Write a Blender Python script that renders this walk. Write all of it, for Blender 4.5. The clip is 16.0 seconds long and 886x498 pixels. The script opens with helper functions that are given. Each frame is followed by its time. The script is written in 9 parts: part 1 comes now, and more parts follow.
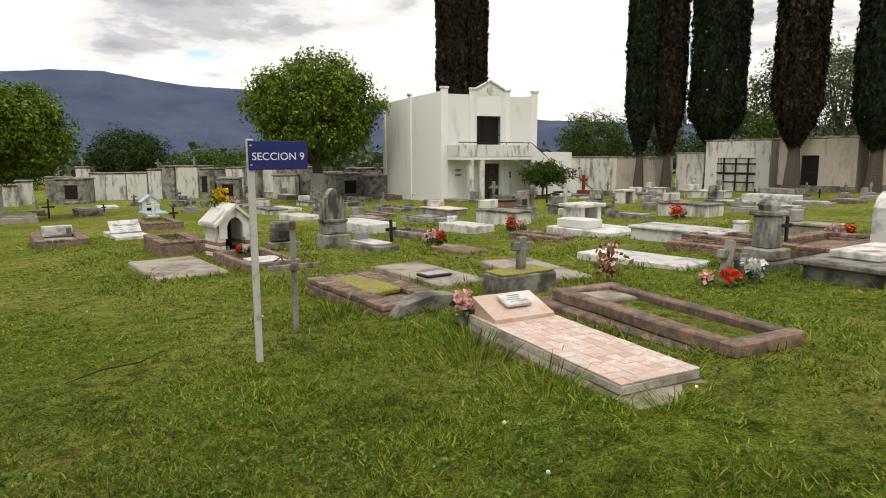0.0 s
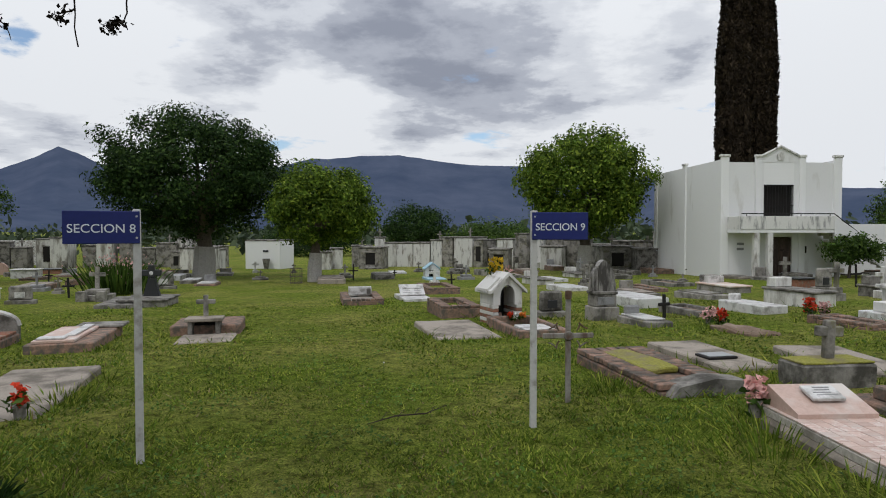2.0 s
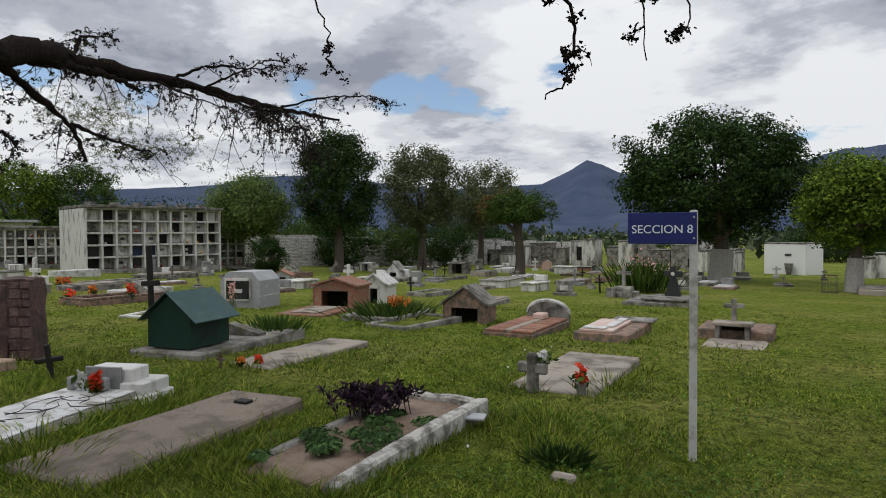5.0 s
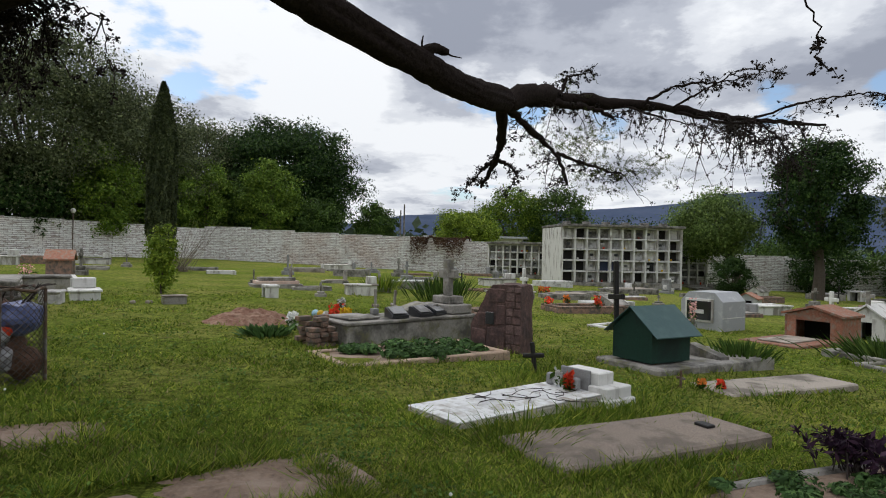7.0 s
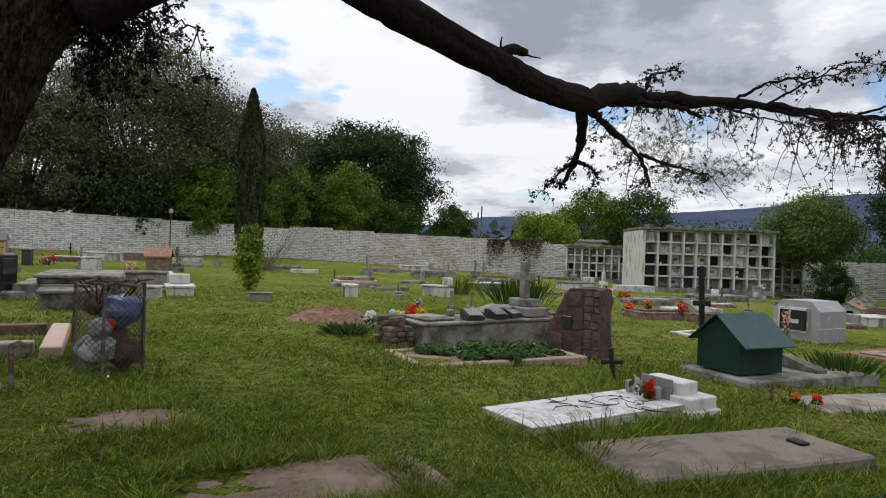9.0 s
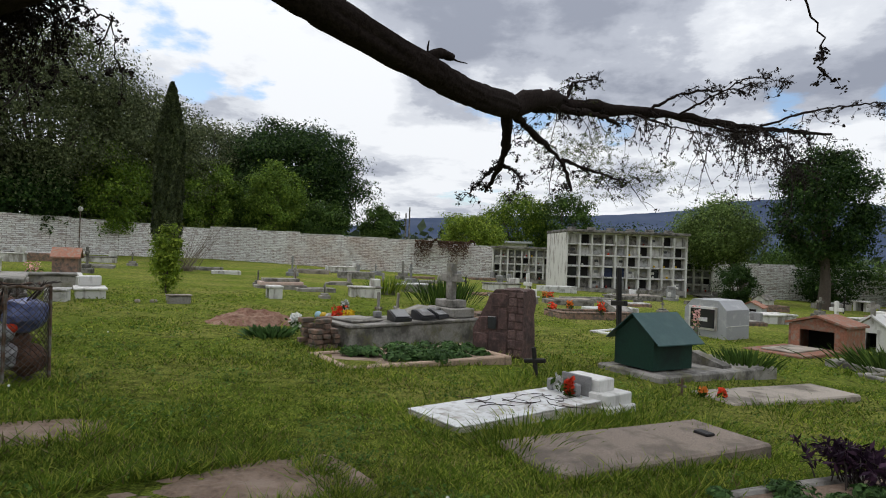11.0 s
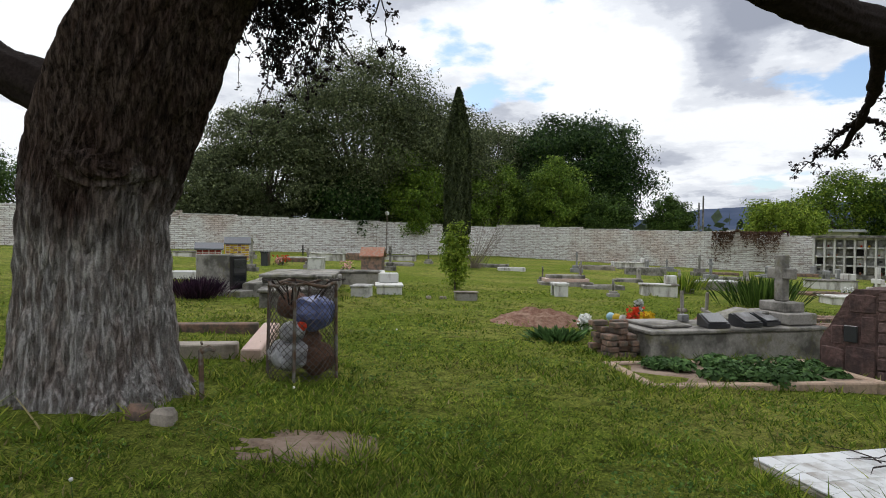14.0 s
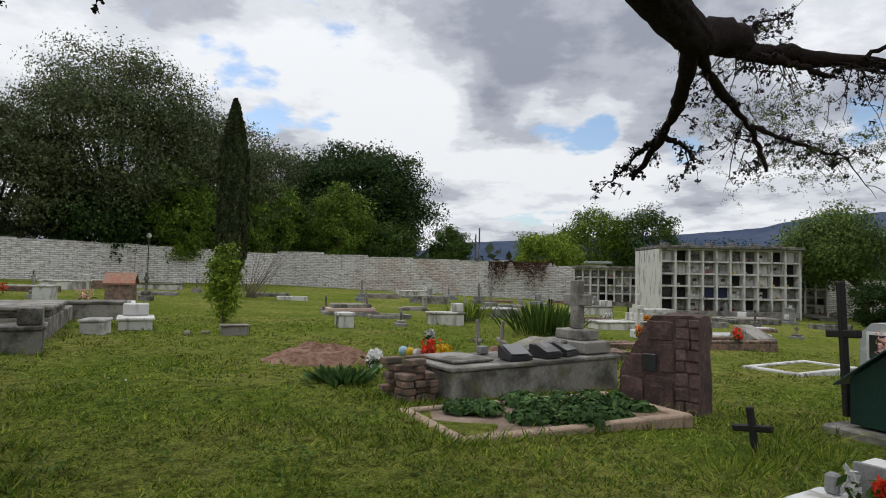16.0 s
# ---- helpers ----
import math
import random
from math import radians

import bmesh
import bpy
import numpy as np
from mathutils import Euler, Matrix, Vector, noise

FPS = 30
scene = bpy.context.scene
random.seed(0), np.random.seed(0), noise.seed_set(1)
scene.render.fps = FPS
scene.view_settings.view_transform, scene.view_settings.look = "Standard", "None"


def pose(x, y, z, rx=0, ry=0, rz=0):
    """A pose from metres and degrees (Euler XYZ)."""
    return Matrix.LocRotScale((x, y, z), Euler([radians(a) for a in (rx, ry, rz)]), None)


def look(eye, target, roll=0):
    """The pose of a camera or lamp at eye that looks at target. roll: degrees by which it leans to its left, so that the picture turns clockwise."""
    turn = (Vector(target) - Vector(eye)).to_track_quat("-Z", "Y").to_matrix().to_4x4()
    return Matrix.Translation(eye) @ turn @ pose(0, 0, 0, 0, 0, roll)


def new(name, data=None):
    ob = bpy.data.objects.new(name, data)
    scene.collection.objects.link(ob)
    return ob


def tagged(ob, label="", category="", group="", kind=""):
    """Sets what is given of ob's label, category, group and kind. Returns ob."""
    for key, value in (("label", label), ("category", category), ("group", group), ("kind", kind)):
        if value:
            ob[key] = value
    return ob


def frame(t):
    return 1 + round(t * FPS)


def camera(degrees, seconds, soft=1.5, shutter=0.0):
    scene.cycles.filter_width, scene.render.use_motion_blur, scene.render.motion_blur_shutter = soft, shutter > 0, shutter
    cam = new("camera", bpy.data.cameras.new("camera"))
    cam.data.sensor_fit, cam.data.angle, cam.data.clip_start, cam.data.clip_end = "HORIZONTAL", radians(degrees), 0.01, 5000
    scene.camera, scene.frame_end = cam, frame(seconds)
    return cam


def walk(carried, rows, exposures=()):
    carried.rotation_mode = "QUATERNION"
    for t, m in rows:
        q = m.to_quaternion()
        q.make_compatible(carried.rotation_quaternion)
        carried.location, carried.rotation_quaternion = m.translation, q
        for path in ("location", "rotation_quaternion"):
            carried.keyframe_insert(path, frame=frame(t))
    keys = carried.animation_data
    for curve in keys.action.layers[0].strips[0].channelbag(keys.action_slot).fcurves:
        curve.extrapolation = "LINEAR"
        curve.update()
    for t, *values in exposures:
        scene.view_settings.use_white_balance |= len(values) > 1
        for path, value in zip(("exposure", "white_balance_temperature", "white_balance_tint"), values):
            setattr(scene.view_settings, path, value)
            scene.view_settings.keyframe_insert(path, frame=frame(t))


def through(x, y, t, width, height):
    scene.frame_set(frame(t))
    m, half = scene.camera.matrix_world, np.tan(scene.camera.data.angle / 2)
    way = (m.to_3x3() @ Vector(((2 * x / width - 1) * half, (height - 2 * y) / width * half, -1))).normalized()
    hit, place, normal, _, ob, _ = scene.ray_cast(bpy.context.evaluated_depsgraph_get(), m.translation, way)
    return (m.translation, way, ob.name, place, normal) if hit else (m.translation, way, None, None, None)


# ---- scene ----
cam = camera(70.9, 16.0, 1.0)
PATH = [
    (0, (1.254, 1.726, 1.434), (1.784, 3.633, 1.143), -0.2),
    (0.5, (1.203, 1.719, 1.432), (1.472, 3.691, 1.239), -0.1),
    (1, (1.187, 1.696, 1.422), (1.231, 3.693, 1.31), -0.2),
    (1.5, (1.17, 1.699, 1.417), (1.047, 3.694, 1.337), 0.4),
    (2, (1.131, 1.681, 1.42), (0.838, 3.659, 1.36), -0.0),
    (2.5, (1.125, 1.643, 1.407), (0.681, 3.592, 1.335), 0.1),
    (3, (1.082, 1.624, 1.397), (0.464, 3.523, 1.294), -0.0),
    (3.5, (1.057, 1.631, 1.395), (0.214, 3.443, 1.318), -1.4),
    (3.9, (1.044, 1.583, 1.384), (0.06, 3.324, 1.344), -1.7),
    (4, (1.033, 1.574, 1.383), (-0.022, 3.271, 1.3), -0.4),
    (4.5, (0.935, 1.562, 1.402), (-0.41, 3.041, 1.345), -1.0),
    (5, (0.832, 1.596, 1.406), (-0.766, 2.798, 1.358), -0.3),
    (5.2, (0.812, 1.601, 1.405), (-0.886, 2.656, 1.352), -0.1),
    (7.3, (0.859, 1.539, 1.387), (-1.121, 1.259, 1.395), 1.3),
    (7.5, (0.864, 1.539, 1.385), (-1.102, 1.169, 1.396), 1.3),
    (8, (0.855, 1.546, 1.382), (-1.089, 1.079, 1.398), 1.3),
    (8.5, (0.845, 1.545, 1.386), (-1.109, 1.117, 1.388), 1.8),
    (9, (0.84, 1.55, 1.388), (-1.125, 1.177, 1.388), 1.9),
    (9.5, (0.828, 1.565, 1.387), (-1.16, 1.344, 1.379), 1.8),
    (9.7, (0.825, 1.569, 1.387), (-1.169, 1.407, 1.401), 1.7),
    (11.8, (0.894, 1.569, 1.402), (-1.101, 1.426, 1.413), 2.1),
    (12, (0.865, 1.562, 1.399), (-1.114, 1.272, 1.408), 1.8),
    (12.5, (0.685, 1.533, 1.37), (-1.262, 1.075, 1.369), 2.8),
    (13, (0.369, 1.42, 1.368), (-1.555, 0.875, 1.391), 0.5),
    (13.5, (0.008, 1.268, 1.346), (-1.851, 0.533, 1.391), 2.4),
    (14, (-0.348, 1.101, 1.333), (-2.086, 0.111, 1.311), 0.7),
    (14.5, (-0.707, 0.942, 1.31), (-2.585, 0.256, 1.269), 0.8),
    (15, (-1.063, 0.792, 1.313), (-2.979, 0.243, 1.474), 2.6),
    (15.5, (-1.429, 0.683, 1.283), (-3.365, 0.182, 1.329), 1.5),
    (16, (-1.804, 0.56, 1.246), (-3.772, 0.212, 1.329), 1.1),
]
EXPOSURES = [(0, 0.34, 7150, 11), (0.5, 0.26, 6950, 11), (1.0, 0.05, 6500, 10), (1.5, -0.12, 6300, 10), (2.0, -0.2, 6250, 10), (3.0, -0.18, 6350, 10), (4.0, -0.22, 6350, 10),
             (5.0, -0.17, 6350, 10), (7.5, 0.02, 6300, 10), (9.0, 0.02, 6300, 10), (12.0, 0.05, 6300, 10), (14.0, 0.15, 6300, 10), (14.5, 0.15, 6300, 10), (15.0, -0.02, 6250, 10), (16.0, -0.08, 6350, 10)]
walk(cam, [(t, look(eye, target, roll)) for t, eye, target, roll in PATH], EXPOSURES)


def gz(x, y):
    """Height of the gently falling ground."""
    across = 18 * math.tanh(x / 18) if x < 0 else 30 * math.tanh(x / 30)
    return 0.02 * across - 0.035 * 70 * math.tanh(y / 70)


# ---- light ----
world = bpy.data.worlds.new("overcast_sky")
scene.world = world
world.use_nodes = True
wn, wl = world.node_tree.nodes, world.node_tree.links
wn.clear()


def wnode(kind, **values):
    n = wn.new(kind)
    for key, value in values.items():
        n.inputs[int(key[1:])].default_value = value
    return n


def wmath(op, a, b):
    n = wn.new("ShaderNodeMath")
    n.operation = op
    for i, v in enumerate((a, b)):
        if isinstance(v, (int, float)):
            n.inputs[i].default_value = v
        else:
            wl.new(v, n.inputs[i])
    return n.outputs[0]


sky = wn.new("ShaderNodeTexSky")
sky.sky_type, sky.sun_disc = "NISHITA", False
sky.sun_elevation, sky.sun_rotation = radians(52), radians(200)
tex = wn.new("ShaderNodeTexCoord")
xyz = wn.new("ShaderNodeSeparateXYZ")
wl.new(tex.outputs["Generated"], xyz.inputs[0])
den = wmath("ADD", wmath("MAXIMUM", xyz.outputs[2], 0.0), 0.16)
flat = wn.new("ShaderNodeCombineXYZ")
wl.new(wmath("DIVIDE", xyz.outputs[0], den), flat.inputs[0])
wl.new(wmath("DIVIDE", xyz.outputs[1], den), flat.inputs[1])


def wnoise(scale, detail, rough, shift):
    move = wn.new("ShaderNodeMapping")
    move.inputs[1].default_value = (shift, shift * 0.6, 0)
    wl.new(flat.outputs[0], move.inputs[0])
    n = wn.new("ShaderNodeTexNoise")
    n.inputs["Scale"].default_value, n.inputs["Detail"].default_value, n.inputs["Roughness"].default_value = scale, detail, rough
    wl.new(move.outputs[0], n.inputs["Vector"])
    return n.outputs["Fac"]


def wramp(fac, stops):
    r = wn.new("ShaderNodeValToRGB")
    r.color_ramp.interpolation = "EASE"
    while len(r.color_ramp.elements) < len(stops):
        r.color_ramp.elements.new(0.5)
    for e, (p, c) in zip(r.color_ramp.elements, stops):
        e.position, e.color = p, (*c, 1)
    wl.new(fac, r.inputs[0])
    return r.outputs[0]


def wblob(az, el, wide, amount):
    """A soft round region of the sky at an azimuth left of north and an elevation, in degrees."""
    dot = wn.new("ShaderNodeVectorMath")
    dot.operation = "DOT_PRODUCT"
    wl.new(tex.outputs["Generated"], dot.inputs[0])
    dot.inputs[1].default_value = (-math.sin(radians(az)) * math.cos(radians(el)), math.cos(radians(az)) * math.cos(radians(el)), math.sin(radians(el)))
    span = wn.new("ShaderNodeMapRange")
    span.interpolation_type = "SMOOTHSTEP"
    span.inputs[1].default_value, span.inputs[2].default_value, span.inputs[4].default_value = math.cos(radians(wide)), 1.0, amount
    wl.new(dot.outputs["Value"], span.inputs[0])
    return span.outputs[0]


def wsum(first, rest):
    for r in rest:
        first = wmath("ADD", first, r)
    return first


# grey banks of cloud and the rifts of blue between them
BANKS = [(9, 14, 7, -0.02), (-4, 16, 10, 0.05), (29, 17, 9, -0.05), (54, 16, 8, -0.07), (63, 18, 9, -0.08), (78, 18, 9, -0.09), (92, 15, 7, -0.05), (97, 14, 4, -0.05), (97, 22, 8, -0.05),
         (105, 17, 9, 0.09), (88, 9, 12, 0.05), (20, 10, 6, 0.08), (40, 8, 8, 0.06), (-25, 10, 14, 0.08)]
RIFTS = [(124, 19.4, 3.5, 0.14), (120, 18.6, 3, 0.12), (129, 21, 4, 0.14), (115.5, 12.6, 3.2, 0.15), (110.7, 12.4, 3.2, 0.16), (106, 11.4, 2.8, 0.14), (86, 12.8, 2.5, 0.13), (78.7, 11.6, 3, 0.13), (66.4, 12.2, 2.8, 0.12),
         (57.5, 12.2, 3.2, 0.13), (52.3, 13, 3.2, 0.13), (43, 14.2, 3, 0.12)]
billow = wmath("ADD", wmath("MULTIPLY", wnoise(0.85, 9, 0.56, 3.1), 0.7), wmath("MULTIPLY", wnoise(2.6, 8, 0.6, 7.4), 0.3))
body = wramp(wsum(billow, [wblob(*b) for b in BANKS]), [(0.36, (0.36, 0.385, 0.455)), (0.43, (0.55, 0.575, 0.64)), (0.478, (0.82, 0.84, 0.88)), (0.54, (1.04, 1.05, 1.06))])
gaps = wramp(wsum(wnoise(1.5, 8, 0.58, 11.7), [wblob(*b) for b in RIFTS]), [(0.615, (0, 0, 0)), (0.70, (1, 1, 1))])
blue = wn.new("ShaderNodeMix")
blue.data_type, blue.blend_type = "RGBA", "MULTIPLY"
blue.inputs[0].default_value = 1.0
blue.inputs[7].default_value = (0.17, 0.17, 0.17, 1)
wl.new(sky.outputs[0], blue.inputs[6])
both = wn.new("ShaderNodeMix")
both.data_type = "RGBA"
wl.new(gaps, both.inputs[0])
wl.new(body, both.inputs[6])
wl.new(blue.outputs[2], both.inputs[7])
back = wn.new("ShaderNodeBackground")
# an overcast sky is brightest overhead
wl.new(wmath("ADD", wmath("MULTIPLY", wmath("POWER", wmath("MAXIMUM", xyz.outputs[2], 0.0), 2.0), 0.65), 0.86), back.inputs[1])
wl.new(both.outputs[2], back.inputs[0])
wl.new(back.outputs[0], wn.new("ShaderNodeOutputWorld").inputs[0])

sun = bpy.data.lights.new("sun", "SUN")
sun.energy, sun.angle, sun.color = 1.0, radians(14), (1.0, 0.96, 0.9)
new("sun", sun).matrix_world = look((0, 0, 0), (0.25, 0.55, -0.95))


# ---- materials ----
def mix_rgb(nt, fac, a, b, blend="MIX"):
    n = nt.nodes.new("ShaderNodeMix")
    n.data_type, n.blend_type = "RGBA", blend
    for i, v in ((0, fac), (6, a), (7, b)):
        if isinstance(v, (tuple, float, int)):
            n.inputs[i].default_value = (*v, 1) if isinstance(v, tuple) else v
        else:
            nt.links.new(v, n.inputs[i])
    return n.outputs[2]


def noise_node(nt, vector, scale, detail=4, rough=0.55):
    n = nt.nodes.new("ShaderNodeTexNoise")
    n.inputs["Scale"].default_value, n.inputs["Detail"].default_value, n.inputs["Roughness"].default_value = scale, detail, rough
    nt.links.new(vector, n.inputs["Vector"])
    return n.outputs["Fac"]


def ramp_node(nt, fac, stops):
    r = nt.nodes.new("ShaderNodeValToRGB")
    while len(r.color_ramp.elements) < len(stops):
        r.color_ramp.elements.new(0.5)
    for e, (p, c) in zip(r.color_ramp.elements, stops):
        e.position, e.color = p, (*c, 1) if isinstance(c, tuple) else (c, c, c, 1)
    nt.links.new(fac, r.inputs[0])
    return r.outputs[0]


def stretched(nt, vector, scale):
    m = nt.nodes.new("ShaderNodeMapping")
    m.inputs[3].default_value = scale
    nt.links.new(vector, m.inputs[0])
    return m.outputs[0]


def surface(name, base, rough=0.85, grain=0.25, grain_scale=30.0, stain=None, amount=0.5, stain_scale=2.2, bump=0.25, metal=0.0,
            streak=False, vary=0.12, island=False, space="Object", moss=None, specular=0.3):
    """A weathered procedural surface: base colour, fine grain, larger stains, relief."""
    m = bpy.data.materials.new(name)
    m.use_nodes = True
    nt = m.node_tree
    out = nt.nodes["Principled BSDF"]
    tc = nt.nodes.new("ShaderNodeTexCoord")
    if space == "World":
        where = nt.nodes.new("ShaderNodeNewGeometry").outputs["Position"]
    else:
        where = tc.outputs[space]
        oi = nt.nodes.new("ShaderNodeObjectInfo")
        shift = nt.nodes.new("ShaderNodeVectorMath")
        shift.operation = "ADD"
        nt.links.new(where, shift.inputs[0])
        wide = nt.nodes.new("ShaderNodeMath")
        wide.operation = "MULTIPLY"
        wide.inputs[1].default_value = 37.0
        nt.links.new(oi.outputs["Random"], wide.inputs[0])
        nt.links.new(wide.outputs[0], shift.inputs[1])
        where = shift.outputs[0]
    fine = noise_node(nt, where, grain_scale, 6, 0.65)
    dark = tuple(c * (1 - grain) for c in base)
    light = tuple(min(1, c * (1 + grain * 0.6)) for c in base)
    col = ramp_node(nt, fine, [(0.3, dark), (0.7, light)])
    if stain:
        v = stretched(nt, where, (1.7, 1.7, 0.45)) if streak else where
        fac = ramp_node(nt, noise_node(nt, v, stain_scale, 7, 0.62), [(0.62 - 0.3 * amount, 0.0), (0.72 - 0.2 * amount, 1.0)])
        col = mix_rgb(nt, fac, col, stain)
    if moss:
        fac = ramp_node(nt, noise_node(nt, where, 3.1, 6, 0.7), [(0.53, 0.0), (0.66, 0.85)])
        col = mix_rgb(nt, fac, col, moss)
    if vary:
        src = nt.nodes.new("ShaderNodeNewGeometry").outputs["Random Per Island"] if island else nt.nodes.new("ShaderNodeObjectInfo").outputs["Random"]
        col = mix_rgb(nt, 1.0, col, ramp_node(nt, src, [(0.0, 1 - vary), (1.0, 1.0)]), "MULTIPLY")
    nt.links.new(col, out.inputs["Base Color"])
    out.inputs["Roughness"].default_value = rough
    out.inputs["Metallic"].default_value = metal
    out.inputs["Specular IOR Level"].default_value = specular
    if bump:
        b = nt.nodes.new("ShaderNodeBump")
        b.inputs["Strength"].default_value, b.inputs["Distance"].default_value = bump, 0.02
        nt.links.new(fine, b.inputs["Height"])
        nt.links.new(b.outputs[0], out.inputs["Normal"])
    return m


def leafy(name, base, tip, through=0.25, vary=0.5):
    """Leaves: colour varies leaf by leaf and cluster by cluster, with some light let through."""
    m = bpy.data.materials.new(name)
    m.use_nodes = True
    nt = m.node_tree
    out = nt.nodes["Principled BSDF"]
    geo = nt.nodes.new("ShaderNodeNewGeometry")
    col = ramp_node(nt, geo.outputs["Random Per Island"], [(0.0, tuple(c * (1 - vary) for c in base)), (0.6, base), (1.0, tip)])
    big = ramp_node(nt, noise_node(nt, geo.outputs["Position"], 0.9, 3), [(0.35, 0.65), (0.65, 1.1)])
    col = mix_rgb(nt, 1.0, col, big, "MULTIPLY")
    nt.links.new(col, out.inputs["Base Color"])
    out.inputs["Roughness"].default_value = 0.6
    out.inputs["Specular IOR Level"].default_value = 0.08
    tr = nt.nodes.new("ShaderNodeBsdfTranslucent")
    nt.links.new(col, tr.inputs[0])
    mx = nt.nodes.new("ShaderNodeMixShader")
    mx.inputs[0].default_value = through
    nt.links.new(out.outputs[0], mx.inputs[1])
    nt.links.new(tr.outputs[0], mx.inputs[2])
    nt.links.new(mx.outputs[0], nt.nodes["Material Output"].inputs[0])
    return m


tan_kerb = surface("tan_cement_kerb", (0.40, 0.29, 0.21), stain=(0.2, 0.16, 0.12), amount=0.4, stain_scale=5)
flaking_kerb = surface("flaking_white_kerb", (0.5, 0.48, 0.44), stain=(0.14, 0.13, 0.11), amount=0.55, stain_scale=7, grain=0.3)
GRIME = (0.07, 0.065, 0.055)
concrete = surface("weathered_concrete", (0.33, 0.31, 0.28), stain=(0.10, 0.094, 0.082), amount=0.55, moss=(0.16, 0.15, 0.08))
old_concrete = surface("dark_old_concrete", (0.25, 0.235, 0.21), stain=GRIME, amount=0.6, stain_scale=3)
pale_slab = surface("pale_cement_slab", (0.35, 0.305, 0.255), stain=(0.15, 0.13, 0.105), amount=0.5, grain_scale=60)
brown_cement = surface("rough_brown_cement", (0.29, 0.235, 0.19), stain=(0.16, 0.13, 0.105), amount=0.45, grain=0.45, grain_scale=90, bump=0.6, stain_scale=3)
white_paint = surface("old_white_paint", (0.64, 0.63, 0.60), stain=(0.27, 0.25, 0.22), amount=0.34, streak=True, grain=0.06)
chapel_white = surface("chapel_whitewash", (0.80, 0.80, 0.79), stain=(0.66, 0.65, 0.62), amount=0.1, streak=True, grain=0.04, stain_scale=0.8, bump=0.1)
stained_white = surface("stained_whitewash", (0.66, 0.65, 0.61), stain=(0.23, 0.21, 0.18), amount=0.52, streak=True, stain_scale=1.5, grain=0.12)
mould_streak = surface("moulded_parapet", (0.7, 0.69, 0.66), stain=(0.3, 0.3, 0.29), amount=0.4, streak=True, stain_scale=3.0, grain=0.08)
marble = surface("white_marble", (0.62, 0.61, 0.595), 0.35, grain=0.07, stain=(0.3, 0.29, 0.27), amount=0.45, stain_scale=4, bump=0.05)
streaked_stone = surface("streaked_dark_stone", (0.34, 0.325, 0.30), stain=(0.06, 0.055, 0.05), amount=0.62, streak=True, stain_scale=2.4, grain=0.3)
brick_red = surface("weathered_brick", (0.34, 0.15, 0.095), stain=(0.28, 0.22, 0.17), amount=0.45, stain_scale=9, grain=0.35, vary=0.4)
brick_worn = surface("worn_brick", (0.33, 0.205, 0.15), stain=(0.13, 0.11, 0.09), amount=0.66, stain_scale=7, grain=0.35, vary=0.4)
pink_tile = surface("salmon_tile", (0.57, 0.41, 0.345), 0.5, stain=(0.66, 0.60, 0.55), amount=0.45, stain_scale=1.6, grain=0.12, vary=0.2, bump=0.08)
white_tile = surface("white_glazed_tile", (0.66, 0.665, 0.66), 0.35, stain=(0.32, 0.29, 0.25), amount=0.42, stain_scale=3, grain=0.05, vary=0.08, bump=0.04)
mortar = surface("mortar", (0.45, 0.42, 0.37), stain=(0.2, 0.18, 0.15), amount=0.4)
black_granite = surface("black_granite", (0.035, 0.036, 0.04), 0.3, grain=0.4, grain_scale=90, bump=0.03, specular=0.5)
grey_granite = surface("grey_granite", (0.27, 0.27, 0.27), 0.6, grain=0.35, grain_scale=110, stain=(0.13, 0.125, 0.12), amount=0.4, bump=0.08)
red_stone = surface("dark_red_fieldstone", (0.155, 0.095, 0.085), stain=(0.075, 0.05, 0.048), amount=0.55, stain_scale=5, grain=0.5, grain_scale=22, bump=0.7)
facing_red = surface("pinkish_facing_stone", (0.2, 0.13, 0.12), stain=(0.09, 0.06, 0.055), amount=0.5, stain_scale=7, grain=0.45, grain_scale=24, bump=0.6, vary=0.35)
green_sheet = surface("dark_green_painted_sheet", (0.008, 0.036, 0.025), 0.5, grain=0.3, stain=(0.006, 0.02, 0.016), amount=0.4, bump=0.05)
roof_sheet = surface("blue_green_roof_sheet", (0.035, 0.085, 0.085), 0.4, grain=0.12, stain=(0.05, 0.105, 0.10), amount=0.4, bump=0.05, stain_scale=4)
black_iron = surface("black_painted_iron", (0.015, 0.013, 0.012), 0.6, grain=0.4, bump=0.15)
rust_iron = surface("rusted_iron", (0.12, 0.075, 0.05), 0.8, grain=0.4, stain=(0.2, 0.19, 0.17), amount=0.5, stain_scale=8, bump=0.3)
grey_wood = surface("weathered_painted_timber", (0.30, 0.28, 0.25), stain=(0.13, 0.09, 0.07), amount=0.5, streak=True, stain_scale=5)
post_grey = surface("light_grey_painted_post", (0.52, 0.51, 0.49), 0.6, grain=0.1, stain=(0.30, 0.28, 0.25), amount=0.3, stain_scale=6, bump=0.08)
sign_blue = surface("navy_sign_paint", (0.012, 0.02, 0.14), 0.4, grain=0.12, bump=0.02)
sign_white = surface("white_sign_letters", (0.75, 0.78, 0.85), 0.5, grain=0.05, bump=0)
soil = surface("bare_earth", (0.20, 0.14, 0.10), stain=(0.28, 0.21, 0.16), amount=0.5, grain=0.4, bump=0.6, space="World")
red_soil = surface("red_dug_earth", (0.26, 0.14, 0.095), stain=(0.33, 0.21, 0.15), amount=0.5, grain=0.4, stain_scale=6, bump=0.9, space="World")
moss_bed = surface("yellow_moss", (0.26, 0.25, 0.045), stain=(0.2, 0.17, 0.09), amount=0.4, grain=0.5, bump=0.7, vary=0)
